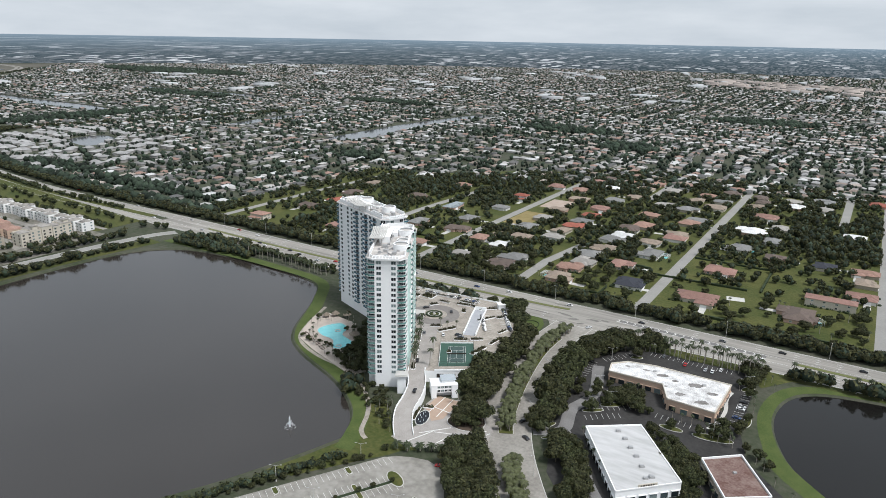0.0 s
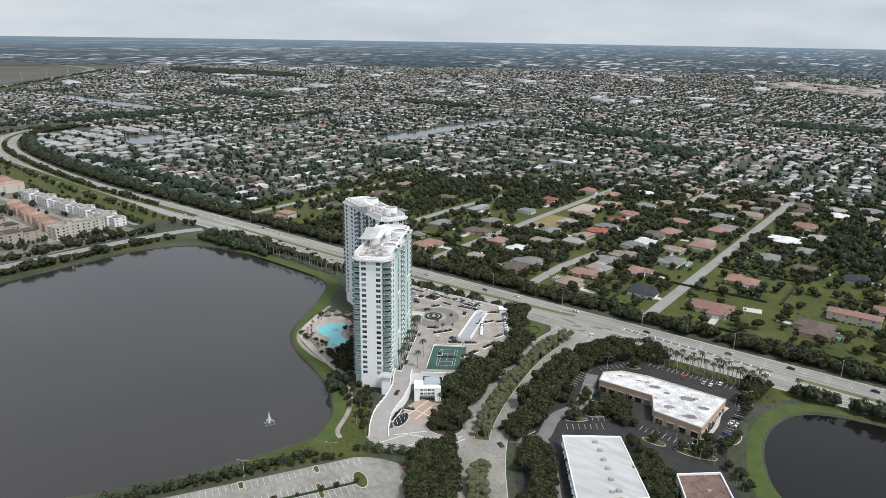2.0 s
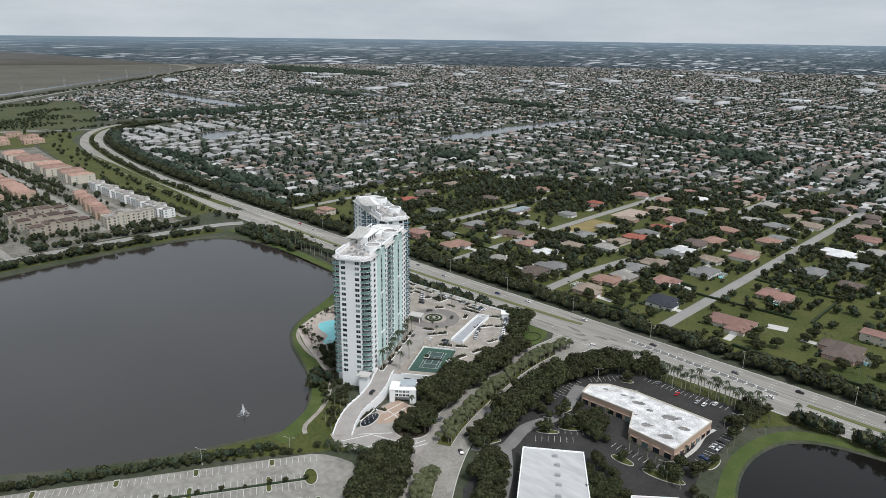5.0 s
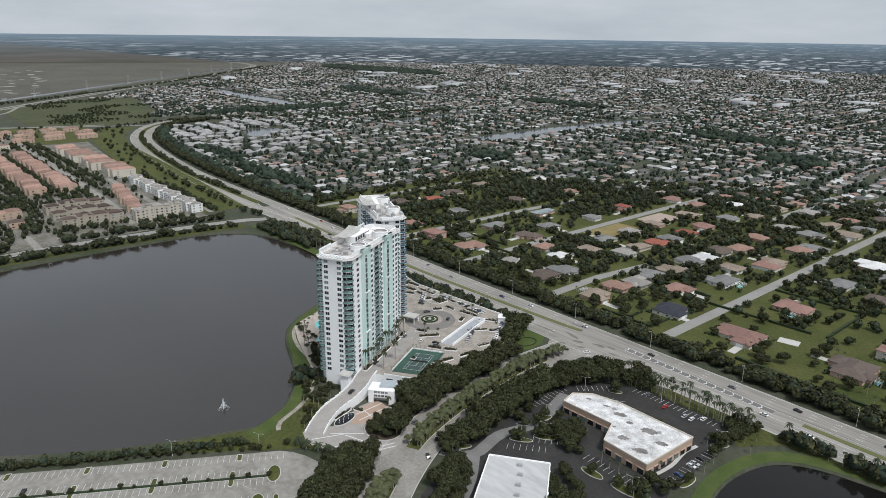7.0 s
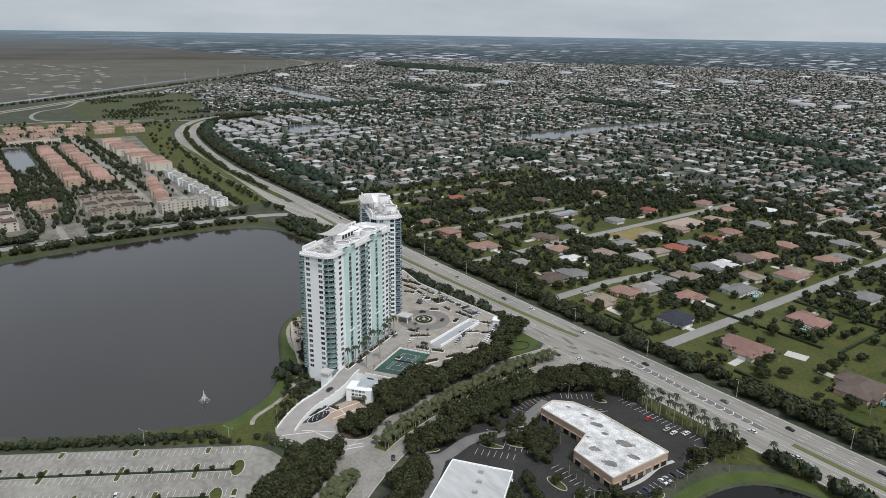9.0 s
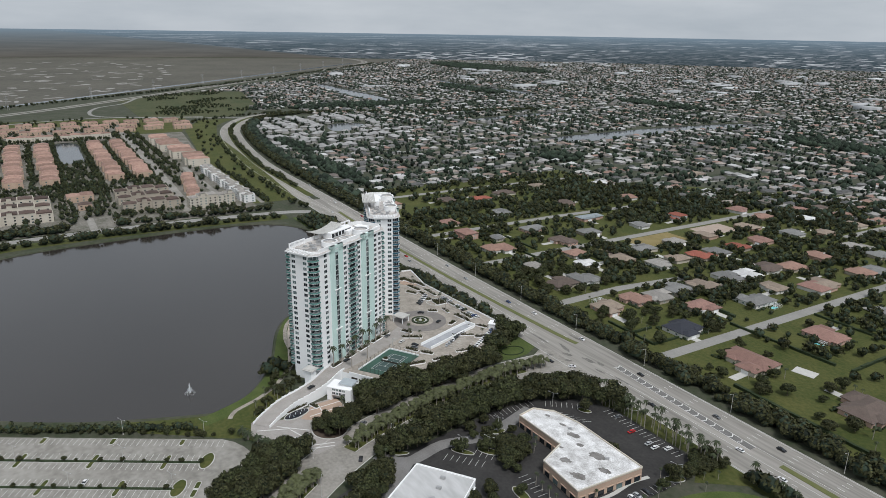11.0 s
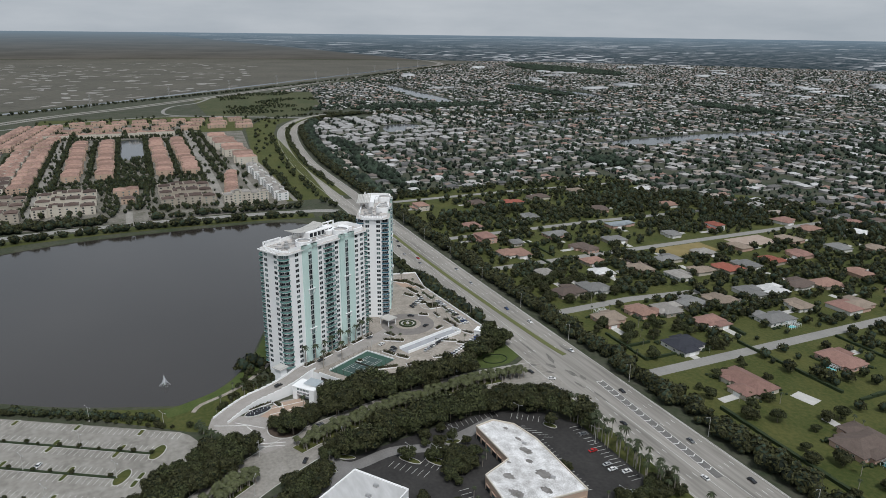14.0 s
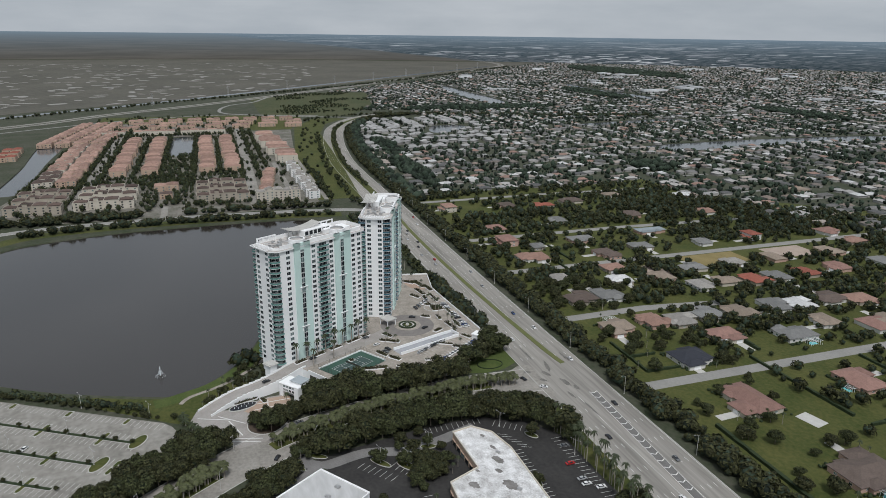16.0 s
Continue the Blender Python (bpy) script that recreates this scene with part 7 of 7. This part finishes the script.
for k in range(3):
    townhouses("clay-roofed townhouse row with peach walls", -700 - 46 * k, 331 + 6 * k, 4, 10, 14, 8, 172, PEACH, CLAY)
for k in range(5):
    townhouses("row of white townhouses with pale flat roofs", -668 - 42 * k, 381 - 0.5 * k, 4, 10, 13, 9.5, 180, mat("white_town_stucco", (0.7, 0.7, 0.69), (0.78, 0.78, 0.77), 0.85, 6, 8), PALE, True)
for y in (150, 190, 265, 299):
    for k in range(6):
        townhouses("pink-walled townhouse row with clay tile roofs", -868 - 53 * k, y + 2.0 * (k % 2), 4, 11.2, 20, 7.5, 180, PEACH, CLAY, False, False)
for y0, y1 in ((80, 130), (145, 215), (225, 305)):
    townhouses("cream townhouse row with clay tile roofs", -1240, (y0 + y1) / 2, 5, (y1 - y0) / 5, 16, 8.5, 90, CREAM, CLAY)
for k in range(7):
    townhouses("clay-roofed villas behind the townhouses", -1310 - 12 * (k % 2), 130 + 52 * k, 2, 17, 18, 7, 90, PEACH, CLAY, False, False)
    townhouses("clay-roofed villas behind the townhouses", -1365, 150 + 50 * k, 2, 16, 17, 7, 90, PEACH, CLAY, False, False)
for k in range(12):
    for y, wall in ((72, CREAM), (98, PEACH)):
        townhouses("clay-roofed townhouse pair near the canal", -792 - 28 * k, y + 2 * (k % 2), 2, 11.5, 20, 9 - 0.2 * k, 90, wall, BROWN if k < 3 and y < 80 else CLAY, False, False)
for k in range(10):
    x = -1134 - 28 * k
    for y in np.arange(16 + 3.5 * k, 108, 27):
        townhouses("clay-roofed villa pair behind the canal", x, y, 2, 11, 20, 7, 90, PEACH, CLAY, False, False)
for k in range(9):
    townhouses("clay-roofed villa pair on the far street", -1420 - 4 * (k % 2), 136 + 38 * k, 2, 14, 17, 7, 90, PEACH, CLAY, False, False)
for k, x in enumerate((-1010, -1046, -1082)):
    townhouses("villa pair with red tile roofs across the canal", x, -14 - 3 * k, 2, 13, 16, 7, 90, PEACH, roof_mat("red"), False, False)
for x, y, l, w in ((-925, 381, 60, 30), (-1000, 376, 60, 34), (-1075, 372, 60, 36), (-1140, 368, 40, 30)):
    townhouses("large cream apartment complex with clay tile roofs", x, y, 4, l / 4, w, 11, 178, CREAM, CLAY)
townhouses("pink clubhouse with hipped clay roofs", -745, 215, 2, 14, 16, 7, 90, PEACH, CLAY)
townhouses("pink clubhouse with hipped clay roofs", -700, 216, 1, 14, 12, 6, 90, PEACH, BROWN)
for line, w in (([(-655, 119), (-800, 121), (-1060, 122), (-1330, 121)], 13), ([(-640, 314), (-770, 318), (-1040, 324), (-1300, 332)], 13), ([(-840, 170), (-1180, 170)], 5), ([(-840, 281), (-1180, 283)], 5), ([(-1275, 60), (-1275, 350)], 5), ([(-655, 216), (-600, 216)], 7), ([(-690, 360), (-900, 360)], 7), ([(-640, 395), (-1000, 398)], 5)):
    road("street", [Vector(p) for p in line], w / 2, w / 2, LOT, "pale concrete street between townhouses", 0.13, False)
tr = []
for y, a, b, gap in ((131, -800, -1320, 8), (111, -650, -1300, 7), (171, -840, -1180, 7), (205, -840, -1200, 6), (248, -840, -1200, 6), (281, -840, -1180, 7), (310, -770, -1290, 7), (331, -770, -1290, 10), (345, -860, -1250, 9), (55, -700, -1100, 7), (400, -640, -900, 8)):
    tr += run(way((a, y), (b, y + 4)), 4.5, 0.62 * gap, trng)
for x, y0, y1 in ((-662, 55, 118), (-664, 120, 186), (-650, 245, 312), (-634, 315, 365), (-770, 60, 310), (-790, 60, 310), (-820, 130, 310), (-1222, 90, 300)):
    tr += run(way((x, y0), (x, y1)), 5, 4.0, trng)
tr += [(x, y, 0) for x, y in scatter([(-650, 190), (-650, 245), (-830, 250), (-990, 245), (-990, 210), (-830, 185)], 10, trng) if not (-760 < x < -690 and 206 < y < 226)]


def free_of_rows(x, y):
    """True where no townhouse stands within a crown's reach, nor the small lake."""
    if -1208 < x < -990 and 200 < y < 252:
        return False
    for fx, fy, a, hl, hd in FOOT:
        u, w = x - fx, y - fy
        if abs(u * math.cos(a) + w * math.sin(a)) < hl and abs(w * math.cos(a) - u * math.sin(a)) < hd:
            return False
    return True


tr += [(x, y, 0) for x, y in scatter([(-615, 60), (-615, 380), (-860, 378), (-1250, 340), (-1400, 340), (-1400, 60)], 9, trng, free_of_rows) if trng.random() < 0.30]
tr += [(x, y, 0) for x, y in scatter([(-1425, 60), (-1425, 345), (-1300, 352), (-1300, 425), (-1470, 475), (-1530, 340), (-1540, 60)], 11, trng) if trng.random() < 0.15 + 0.7 * noise.noise((x / 50, y / 50, 4.0))]
grove("townhouse_trees", tr, 0.66, "dark trees lining the townhouse streets", 16, 1.2, 70, 0.95)
ver = run(way((-640, 402), (-850, 408), (-1040, 428), (-1230, 455), (-1380, 520)), 22, 19, trng) + run(way((-1380, 470), (-1450, 560), (-1500, 700)), 20, 7, trng)
grove("verge_trees", ver, 0.75, "scattered trees on the green highway strip", 17)
scr = [(x, y, 0) for x, y in scatter([(-1480, 395), (-1940, 400), (-2100, 610), (-2080, 770), (-1700, 700), (-1470, 600)], 11, trng) if noise.noise((x / 90, y / 90, 1)) > 0.12]
grove("scrub", scr, 0.6, "clumps of scrub on the rough field", 18)
lev = run(way((-1300, -430), (-1570, -120), (-1760, 80), (-1890, 222), (-2110, 500), (-2580, 1010), (-3640, 1970)), 20, 6, trng)
grove("levee_trees", lev, 0.75, "thin line of trees along the levee", 19)
mw = Geo()
strip(mw, [Vector(p) for p in ((-1360, -400), (-1592, -140), (-1680, -48), (-1775, 62), (-1936, 218), (-2180, 450), (-2740, 980), (-3660, 1840))], 12, 12, 0.3)
single("levee_canal", mw.mesh("levee_canal", CANALWATER), "straight pale canal beside the marsh levee", "water", "structure")
# wet openings in the marsh
mr_ = np.random.default_rng(41)
g = Geo()
for k in range(320):
    d, a = mr_.uniform(1900, 4300), radians(mr_.uniform(80, 105))
    x, y = -d * math.sin(a) + 168, d * math.cos(a) + 200
    if inside(x, y, [(-1700, -147), (-1990, 230), (-2252, 517), (-2800, 1037), (-3702, 1900), (-4500, 1500), (-4600, -900), (-1700, -900)]):
        g.prism(ring_poly(x, y, mr_.uniform(8, 34), mr_.uniform(5, 16), mr_.uniform(0, 180), 9), 0.1, 0.3)
single("marsh_pools", g.mesh("marsh_pools", mat("wet_marl", (0.22, 0.21, 0.19), (0.30, 0.29, 0.27), 0.6, 20, 8)), "pale wet openings scattered in the marsh", "marsh", "stuff")

# ---- more palms and young trees near the towers ----
for k, (x, y) in enumerate(((-172, 240), (-167, 241.3), (-161.7, 244.5), (-157, 247.3), (-152.7, 249.1))):
    plant("date_palm", DATE, x, y, 1.0, trng, "stout date palm in a row before the plaza", "palm", "plaza palms")
for u, v in ((9, 4), (16, 4.4), (24, 4), (30, 4.2), (37, 4), (43, 4.4), (50, 4.2), (56, 4), (62, 4.5), (14, 13), (28, 14)):
    plant("royal_palm", ROYAL, -204.2 + ua[0] * u + ub[0] * v, 292.5 + ua[1] * u + ub[1] * v, trng.uniform(1.15, 1.5), trng, "tall palm in a planter at the tower foot", "palm", "deck palms", DECK + 0.5)
for x, y in ((-262, 407), (-258, 404), (-266, 404), (-270, 402), (-246, 402), (-224, 361), (-217, 358), (-213, 363), (-226, 405), (-221, 405), (-236, 405), (-198, 400), (-296, 404), (-305, 408), (-318, 404)):
    plant("royal_palm", ROYAL, x, y, trng.uniform(0.65, 0.9), trng, "palm in a planter on the deck", "palm", "deck palms", DECK + 0.5)
plant("royal_palm", ROYAL, -169, 292, 0.95, trng, "tall palm beside the gatehouse", "palm", "plaza palms")
for k in range(110):
    x, y = trng.uniform(-312, -226), trng.uniform(284, 356)
    if inside(x, y, [(-300, 311), (-262, 296), (-226, 284), (-236, 300), (-262, 345), (-290, 360), (-314, 350), (-308, 322)]) and not inside(x, y, [(cx + 1.25 * (p - cx), cy + 1.25 * (q - cy)) for p, q in POOLP]):
        if trng.random() < 0.45:
            plant("royal_palm", ROYAL, x, y, trng.uniform(0.5, 0.8), trng, "palm in the pool garden", "palm", "pool palms", 0.45)
        else:
            plant("garden_tree", TREES, x, y, trng.uniform(0.3, 0.5), trng, "low dense tree in the pool garden", "tree", "pool trees", 0.4)
for x, y in scatter([(-262, 297), (-236, 288), (-224, 300), (-240, 335), (-258, 347), (-280, 352), (-262, 325)], 5, trng):
    plant("garden_tree", TREES, x, y, trng.uniform(0.4, 0.62), trng, "dense tree between pool and tower", "tree", "pool trees")
for t_ in (-247, -227.3, -207.4):
    for s_ in np.arange(-45, 112, 9.5):
        if trng.random() < 0.8:
            x, y = lot(s_ + trng.uniform(-2, 2), t_)
            plant("young_tree", TREES, x, y, trng.uniform(0.18, 0.32), trng, "small young tree in the parking lot", "tree", "lot trees", 0.25)
for s_ in np.arange(-50, 112, 5.2):
    x, y = lot(s_ + trng.uniform(-2, 2), -270 + trng.uniform(-1.5, 1))
    plant("young_tree", TREES, x, y, trng.uniform(0.22, 0.5), trng, "young tree between lot and lake", "tree", "lake edge trees")
for x, y in ((-106, 327), (-109, 325), (-100, 338), (-103, 336), (-112, 352), (-46, 334), (-52, 333), (-41, 335), (-66, 332), (-40, 399), (-106, 404), (-70, 390), (-104, 343), (-107, 357), (-100, 352), (-94, 348), (-34, 360), (-96, 356), (-90, 352), (-86, 345), (-92, 342), (-98, 346), (-110, 344), (-113, 338), (-80, 340), (-84, 338), (-68, 318), (-72, 320), (-62, 316), (-57, 310), (-54, 304), (-48, 296), (-46, 340), (-44, 345), (-45, 400), (-38, 406), (-37, 412), (-120, 340), (-122, 350), (-36, 345), (-35, 352), (-37, 388), (-30, 330), (-24, 326), (-18, 320)):
    plant("court_tree", TREES, x, y, trng.uniform(0.5, 0.9), trng, "leafy tree on a parking court island", "tree", "court trees", 0.25)
for x, y in ((-44, 394), (-41, 404), (-36, 398), (-33, 410), (-30, 416), (-27, 404), (-34, 382), (-33, 372), (-68, 341.5), (-63, 341), (-58, 341), (-54, 341.5), (-47, 347), (-47, 358), (-88, 356), (-92, 360), (-47, 334), (-50, 336), (-43, 331), (-38, 333), (-36, 330), (-101, 300), (-96, 292), (-90, 284), (-84, 276), (-20, 318), (-14, 308), (-6, 300), (-24, 322), (-118, 292), (-42, 290), (-36, 284)):
    plant("court_palm", ROYAL, x, y, trng.uniform(0.5, 0.75), trng, "palm beside the shop buildings", "palm", "court palms")

for x, y in ((-303, 331), (-301, 324), (-297, 317), (-292, 314), (-287, 310), (-282, 306), (-276, 304), (-270, 300), (-262, 299), (-291, 347), (-300, 342), (-306, 336), (-284, 345), (-277, 338), (-288, 349), (-266, 302), (-258, 303), (-274, 333)):
    plant("royal_palm", ROYAL, x + trng.uniform(-1, 1), y + trng.uniform(-1, 1), trng.uniform(0.5, 0.8), trng, "palm in the pool garden", "palm", "pool palms", 0.45)
for x, y in scatter([(-262, 312), (-250, 300), (-238, 290), (-228, 298), (-236, 318), (-250, 334), (-262, 330)], 4.2, trng):
    plant("garden_tree", TREES, x, y, trng.uniform(0.4, 0.7), trng, "dense tree between pool and tower", "tree", "pool trees", 0.3)
tl = run(way((-1470, 660), (-1420, 850), (-1340, 1060), (-1290, 1300)), 16, 4, trng)
grove("tree_line", tl, 1.0, "dark line of trees between housing tracts", 27)
for x, y in ((-96, 545), (-88, 542), (-84, 530), (-86, 522), (-83, 526), (-112, 522), (-114, 530), (-112, 540), (-92, 520)):
    plant("garden_tree", TREES, x, y, trng.uniform(0.35, 0.8), trng, "dense tree beside a pink-roofed house", "tree", "garden trees")

for x, y in scatter([(-212, 266), (-206, 276), (-198, 278), (-194, 268), (-190, 258), (-182, 250), (-186, 247), (-196, 254)], 3.6, trng):
    if trng.random() < 0.35:
        plant("royal_palm", ROYAL, x, y, trng.uniform(0.4, 0.65), trng, "small palm on the bank beside the ramp", "palm", "bank palms")
    elif trng.random() < 0.75:
        plant("garden_tree", TREES, x, y, trng.uniform(0.28, 0.5), trng, "dense shrub tree beside the ramp wall", "tree", "bank trees")

# ---- vehicles ----
def car_meshes():
    """Shaped lower body, glazed cabin and a wheel."""
    prof = [(-2.25, 0.35), (-2.3, 0.75), (-2.1, 0.92), (-1.2, 0.98), (0.9, 0.98), (2.05, 0.82), (2.3, 0.6), (2.25, 0.35)]
    g = Geo()
    n = len(prof)
    g.add([(x, y, z) for y in (-0.88, 0.88) for x, z in prof], [(i, (i + 1) % n, n + (i + 1) % n, n + i) for i in range(n)] + [tuple(range(n))[::-1], tuple(range(n, 2 * n))])
    c = Geo()
    c.add([(-1.75, -0.78, 0.95), (1.1, -0.78, 0.95), (1.1, 0.78, 0.95), (-1.75, 0.78, 0.95), (-1.25, -0.62, 1.42), (0.25, -0.62, 1.42), (0.25, 0.62, 1.42), (-1.25, 0.62, 1.42)], [(0, 1, 5, 4), (1, 2, 6, 5), (2, 3, 7, 6), (3, 0, 4, 7)], 0)
    c.add([(-1.3, -0.66, 1.43), (0.3, -0.66, 1.43), (0.3, 0.66, 1.43), (-1.3, 0.66, 1.43), (-1.2, -0.58, 1.48), (0.2, -0.58, 1.48), (0.2, 0.58, 1.48), (-1.2, 0.58, 1.48)], [(3, 2, 1, 0), (4, 5, 6, 7), (0, 1, 5, 4), (1, 2, 6, 5), (2, 3, 7, 6), (3, 0, 4, 7)], 1)
    w = Geo().tube((0, -0.1, 0), (0, 0.1, 0), 0.33, None, 12)
    return g, c, w.mesh("wheel", RUBBER)


CARCOL = {"white": (0.75, 0.75, 0.75), "silver": (0.42, 0.43, 0.44), "black": (0.02, 0.02, 0.022), "grey": (0.14, 0.145, 0.15), "red": (0.42, 0.025, 0.025), "blue": (0.04, 0.07, 0.16)}
cg, cc, WHEEL = car_meshes()
CARS = {}
for c, k in CARCOL.items():
    p = mat("car_paint_" + c, k, tuple(0.9 * v for v in k), 0.25, 2, 4, spec=0.6)
    CARS[c] = (cg.mesh("car_body", p), cc.mesh("car_cabin", CARGLASS, p))


def car(x, y, turn, c, z=0.12, where="on the road"):
    t = thing("car", f"{c} car {where}", "car", x, y, z, turn, "cars")
    part("body", CARS[c][0], t), part("cabin", CARS[c][1], t)
    for wx in (-1.4, 1.4):
        for wy in (-0.8, 0.8):
            part("wheel", WHEEL, t, "", pose(wx, wy, 0.33))


cols = list(CARCOL)
for x, lane_, d in ((-92, -11, 0), (-66, 9.5, 180), (-30, 12, 180), (-120, 9.8, 180), (-40, -6, 0), (-175, 13, 180), (-225, 12.5, 180), (-252, 9.3, 180), (-212, -9.5, 0), (-290, -13, 0), (-310, 9, 180), (-345, 12.8, 180), (-372, -9.4, 0), (-400, -13, 0), (-385, -6, 0), (-425, -9.6, 0), (-440, -6, 0), (-452, -13, 0), (-470, -9, 0), (-480, -6, 0), (-500, 9.5, 180), (-530, 13, 180), (-560, -9.4, 0), (-600, 9, 180), (-640, -10, 0), (-15, -9.5, 0), (15, 11, 180), (-700, 9, 180), (-760, -9, 0), (-830, 10, 180)):
    yy = float(np.interp(-x, [-200, 400, 600, 800, 1000], [450, 451, 458, 472, 487])) + lane_
    car(x, yy, d + 180 + (-4 if x < -500 else 0), cols[int(trng.choice(6, p=[0.3, 0.2, 0.25, 0.15, 0.05, 0.05]))], 0.12, "driving on the pale highway")
for x, y, a, c in ((-152, 296, 110, "grey"), (-132, 296, 65, "black"), (-124, 282, 150, "black"), (-147, 238.5, 200, "red"), (-160, 425, 20, "black"), (-148, 432, 60, "white")):
    car(x, y, a, c, 0.14, "on the side road")
car(-191.6, 283.5, 113, "black", 5.3, "climbing the entrance ramp")
for k in range(13):
    if trng.random() < 0.85:
        car(-184 - 1.62 * k, 383 + 2.35 * k, -35, cols[int(trng.choice(6, p=[0.4, 0.2, 0.2, 0.1, 0.05, 0.05]))], DECK + 0.05, "parked on the deck edge")
for k in range(9):
    if trng.random() < 0.8:
        car(-198 - 1.6 * k, 374 + 2.5 * k, 140, cols[int(trng.choice(6, p=[0.3, 0.2, 0.3, 0.1, 0.05, 0.05]))], DECK + 0.05, "parked beside the garage ramp")
for k in range(17):
    if trng.random() < 0.85:
        car(-226 - 3.0 * k, 414.5 - 0.12 * k, 94, cols[int(trng.choice(6, p=[0.5, 0.2, 0.1, 0.1, 0.05, 0.05]))], DECK + 0.05, "parked along the deck wall")
for x, y, a, c in ((-266, 392, 10, "black"), (-269, 395, 10, "grey"), (-272, 398, 10, "white"), (-275, 401, 10, "white"), (-251, 385, 60, "black"), (-232, 388, 120, "black"), (-216, 352, 120, "white"), (-208, 357, 30, "black"), (-205, 355, 30, "grey"), (-228, 348, 120, "grey"), (-209, 312, 115, "black"), (-278, 404, 10, "silver")):
    car(x, y, a, c, DECK + 0.06, "standing on the deck")
for x, y, a, c in ((-39.5, 372, 0, "white"), (-39.5, 375, 0, "silver"), (-39.5, 380.5, 0, "black"), (-39.5, 361, 0, "blue"), (-62, 410, 92, "white"), (-66, 410, 92, "silver"), (-78, 410.5, 92, "red"), (-58, 415, 90, "white"), (-44, 408, 120, "silver"), (-92, 415, 90, "grey")):
    car(x, y, a, c, 0.12, "parked in the black court")
car(*lot(60, -230.5), -31, "white", 0.13, "parked in the pale lot")
car(*lot(2, -250.5), -31, "black", 0.13, "parked in the pale lot")


# ---- street lamps, poles ----
def lamp(x, y, turn, h=10.0, double=False, label="tall grey street lamp with a curved arm", group="street lamps", z=0.0):
    t = thing("street_lamp", label, "street lamp", x, y, z, turn, group)
    part("pole", Geo().tube((0, 0, -0.2), (0, 0, h), 0.14, 0.08, 8).tube((0, 0, -0.2), (0, 0, 0.5), 0.3, 0.26, 8).mesh("lamp_pole", CONCRETE), t)
    for s in (1, -1) if double else (1,):
        part("arm", Geo().tube((0, 0, h - 0.2), (s * 2.2, 0, h + 0.3), 0.06, 0.05, 6).mesh("lamp_arm", STEEL), t)
        part("head", Geo().box(min(s * 2.0, s * 2.8), -0.16, h + 0.2, max(s * 2.0, s * 2.8), 0.16, h + 0.38).mesh("lamp_head", STEEL), t)


for x in range(120, -700, -62):
    y = float(np.interp(-x, [-200, 400, 600, 800], [450, 451, 458, 472]))
    lamp(x, y + 21, -90, 11)
for x in (-206, -250, -300, -350):
    lamp(x, 430, 90, 11)
for i in range(8, len(SIDE) - 8, 12):
    p = SIDE[i]
    lamp(p.x + 14, p.y - 3, 150, 9)
    lamp(p.x - 14.5, p.y + 4, -20, 9)
for s_, t_ in ((20, -247), (70, -247), (5, -227.3), (55, -227.3), (100, -227.3), (30, -207.4), (80, -207.4), (60, -270), (100, -270)):
    lamp(*lot(s_, t_), 30, 8, True, "parking lot lamp with two heads", "lot lamps", 0.2)
for x, y in ((-106, 327), (-100, 338), (-46, 334), (-118, 392), (-112, 352), (-84, 416), (-40, 399)):
    lamp(x, y, 30, 8, True, "parking court lamp with two heads", "lot lamps", 0.25)
for x, y in ((-260, 416), (-232, 417), (-212, 419), (-190, 404), (-215, 345), (-228, 405)):
    lamp(x, y, 0, 5, False, "slim white lamp post on the deck", "deck lamps", DECK)


def pylon(x, y, turn, h=32.0):
    t = thing("power_pylon", "tall steel lattice pylon on the marsh edge", "pylon", x, y, 0, turn, "pylons")
    g = Geo()
    for sx in (-1, 1):
        for sy in (-1, 1):
            g.tube((sx * 2.6, sy * 2.6, 0), (sx * 0.5, sy * 0.5, h), 0.2, 0.12, 5)
    for k in range(6):
        a, b = 2.6 - 0.35 * k, 2.6 - 0.35 * (k + 1)
        g.tube((-a, -a, h * k / 6), (b, -b, h * (k + 1) / 6), 0.09, None, 4).tube((a, a, h * k / 6), (-b, b, h * (k + 1) / 6), 0.09, None, 4)
    part("mast", g.mesh("pylon_mast", STEEL), t)
    for z in (0.72, 0.84, 0.96):
        part("crossarm", Geo().box(-6, -0.2, h * z, 6, 0.2, h * z + 0.35).mesh("crossarm", STEEL), t)


for k in range(9):
    pylon(-1790 - 212 * k, 150 + 195 * k, 45)
wt = thing("radio_mast", "tall slender white mast among far houses", "mast", -1252, 2369, 0)
part("mast", Geo().tube((0, 0, 0), (0, 0, 62), 1.4, 0.9, 8).mesh("mast_pole", STEEL), wt)
part("head", Geo().tube((0, 0, 52), (0, 0, 56), 5, 5, 12).tube((0, 0, 58), (0, 0, 62), 4, 4, 12).mesh("mast_head", FARWHITE), wt)
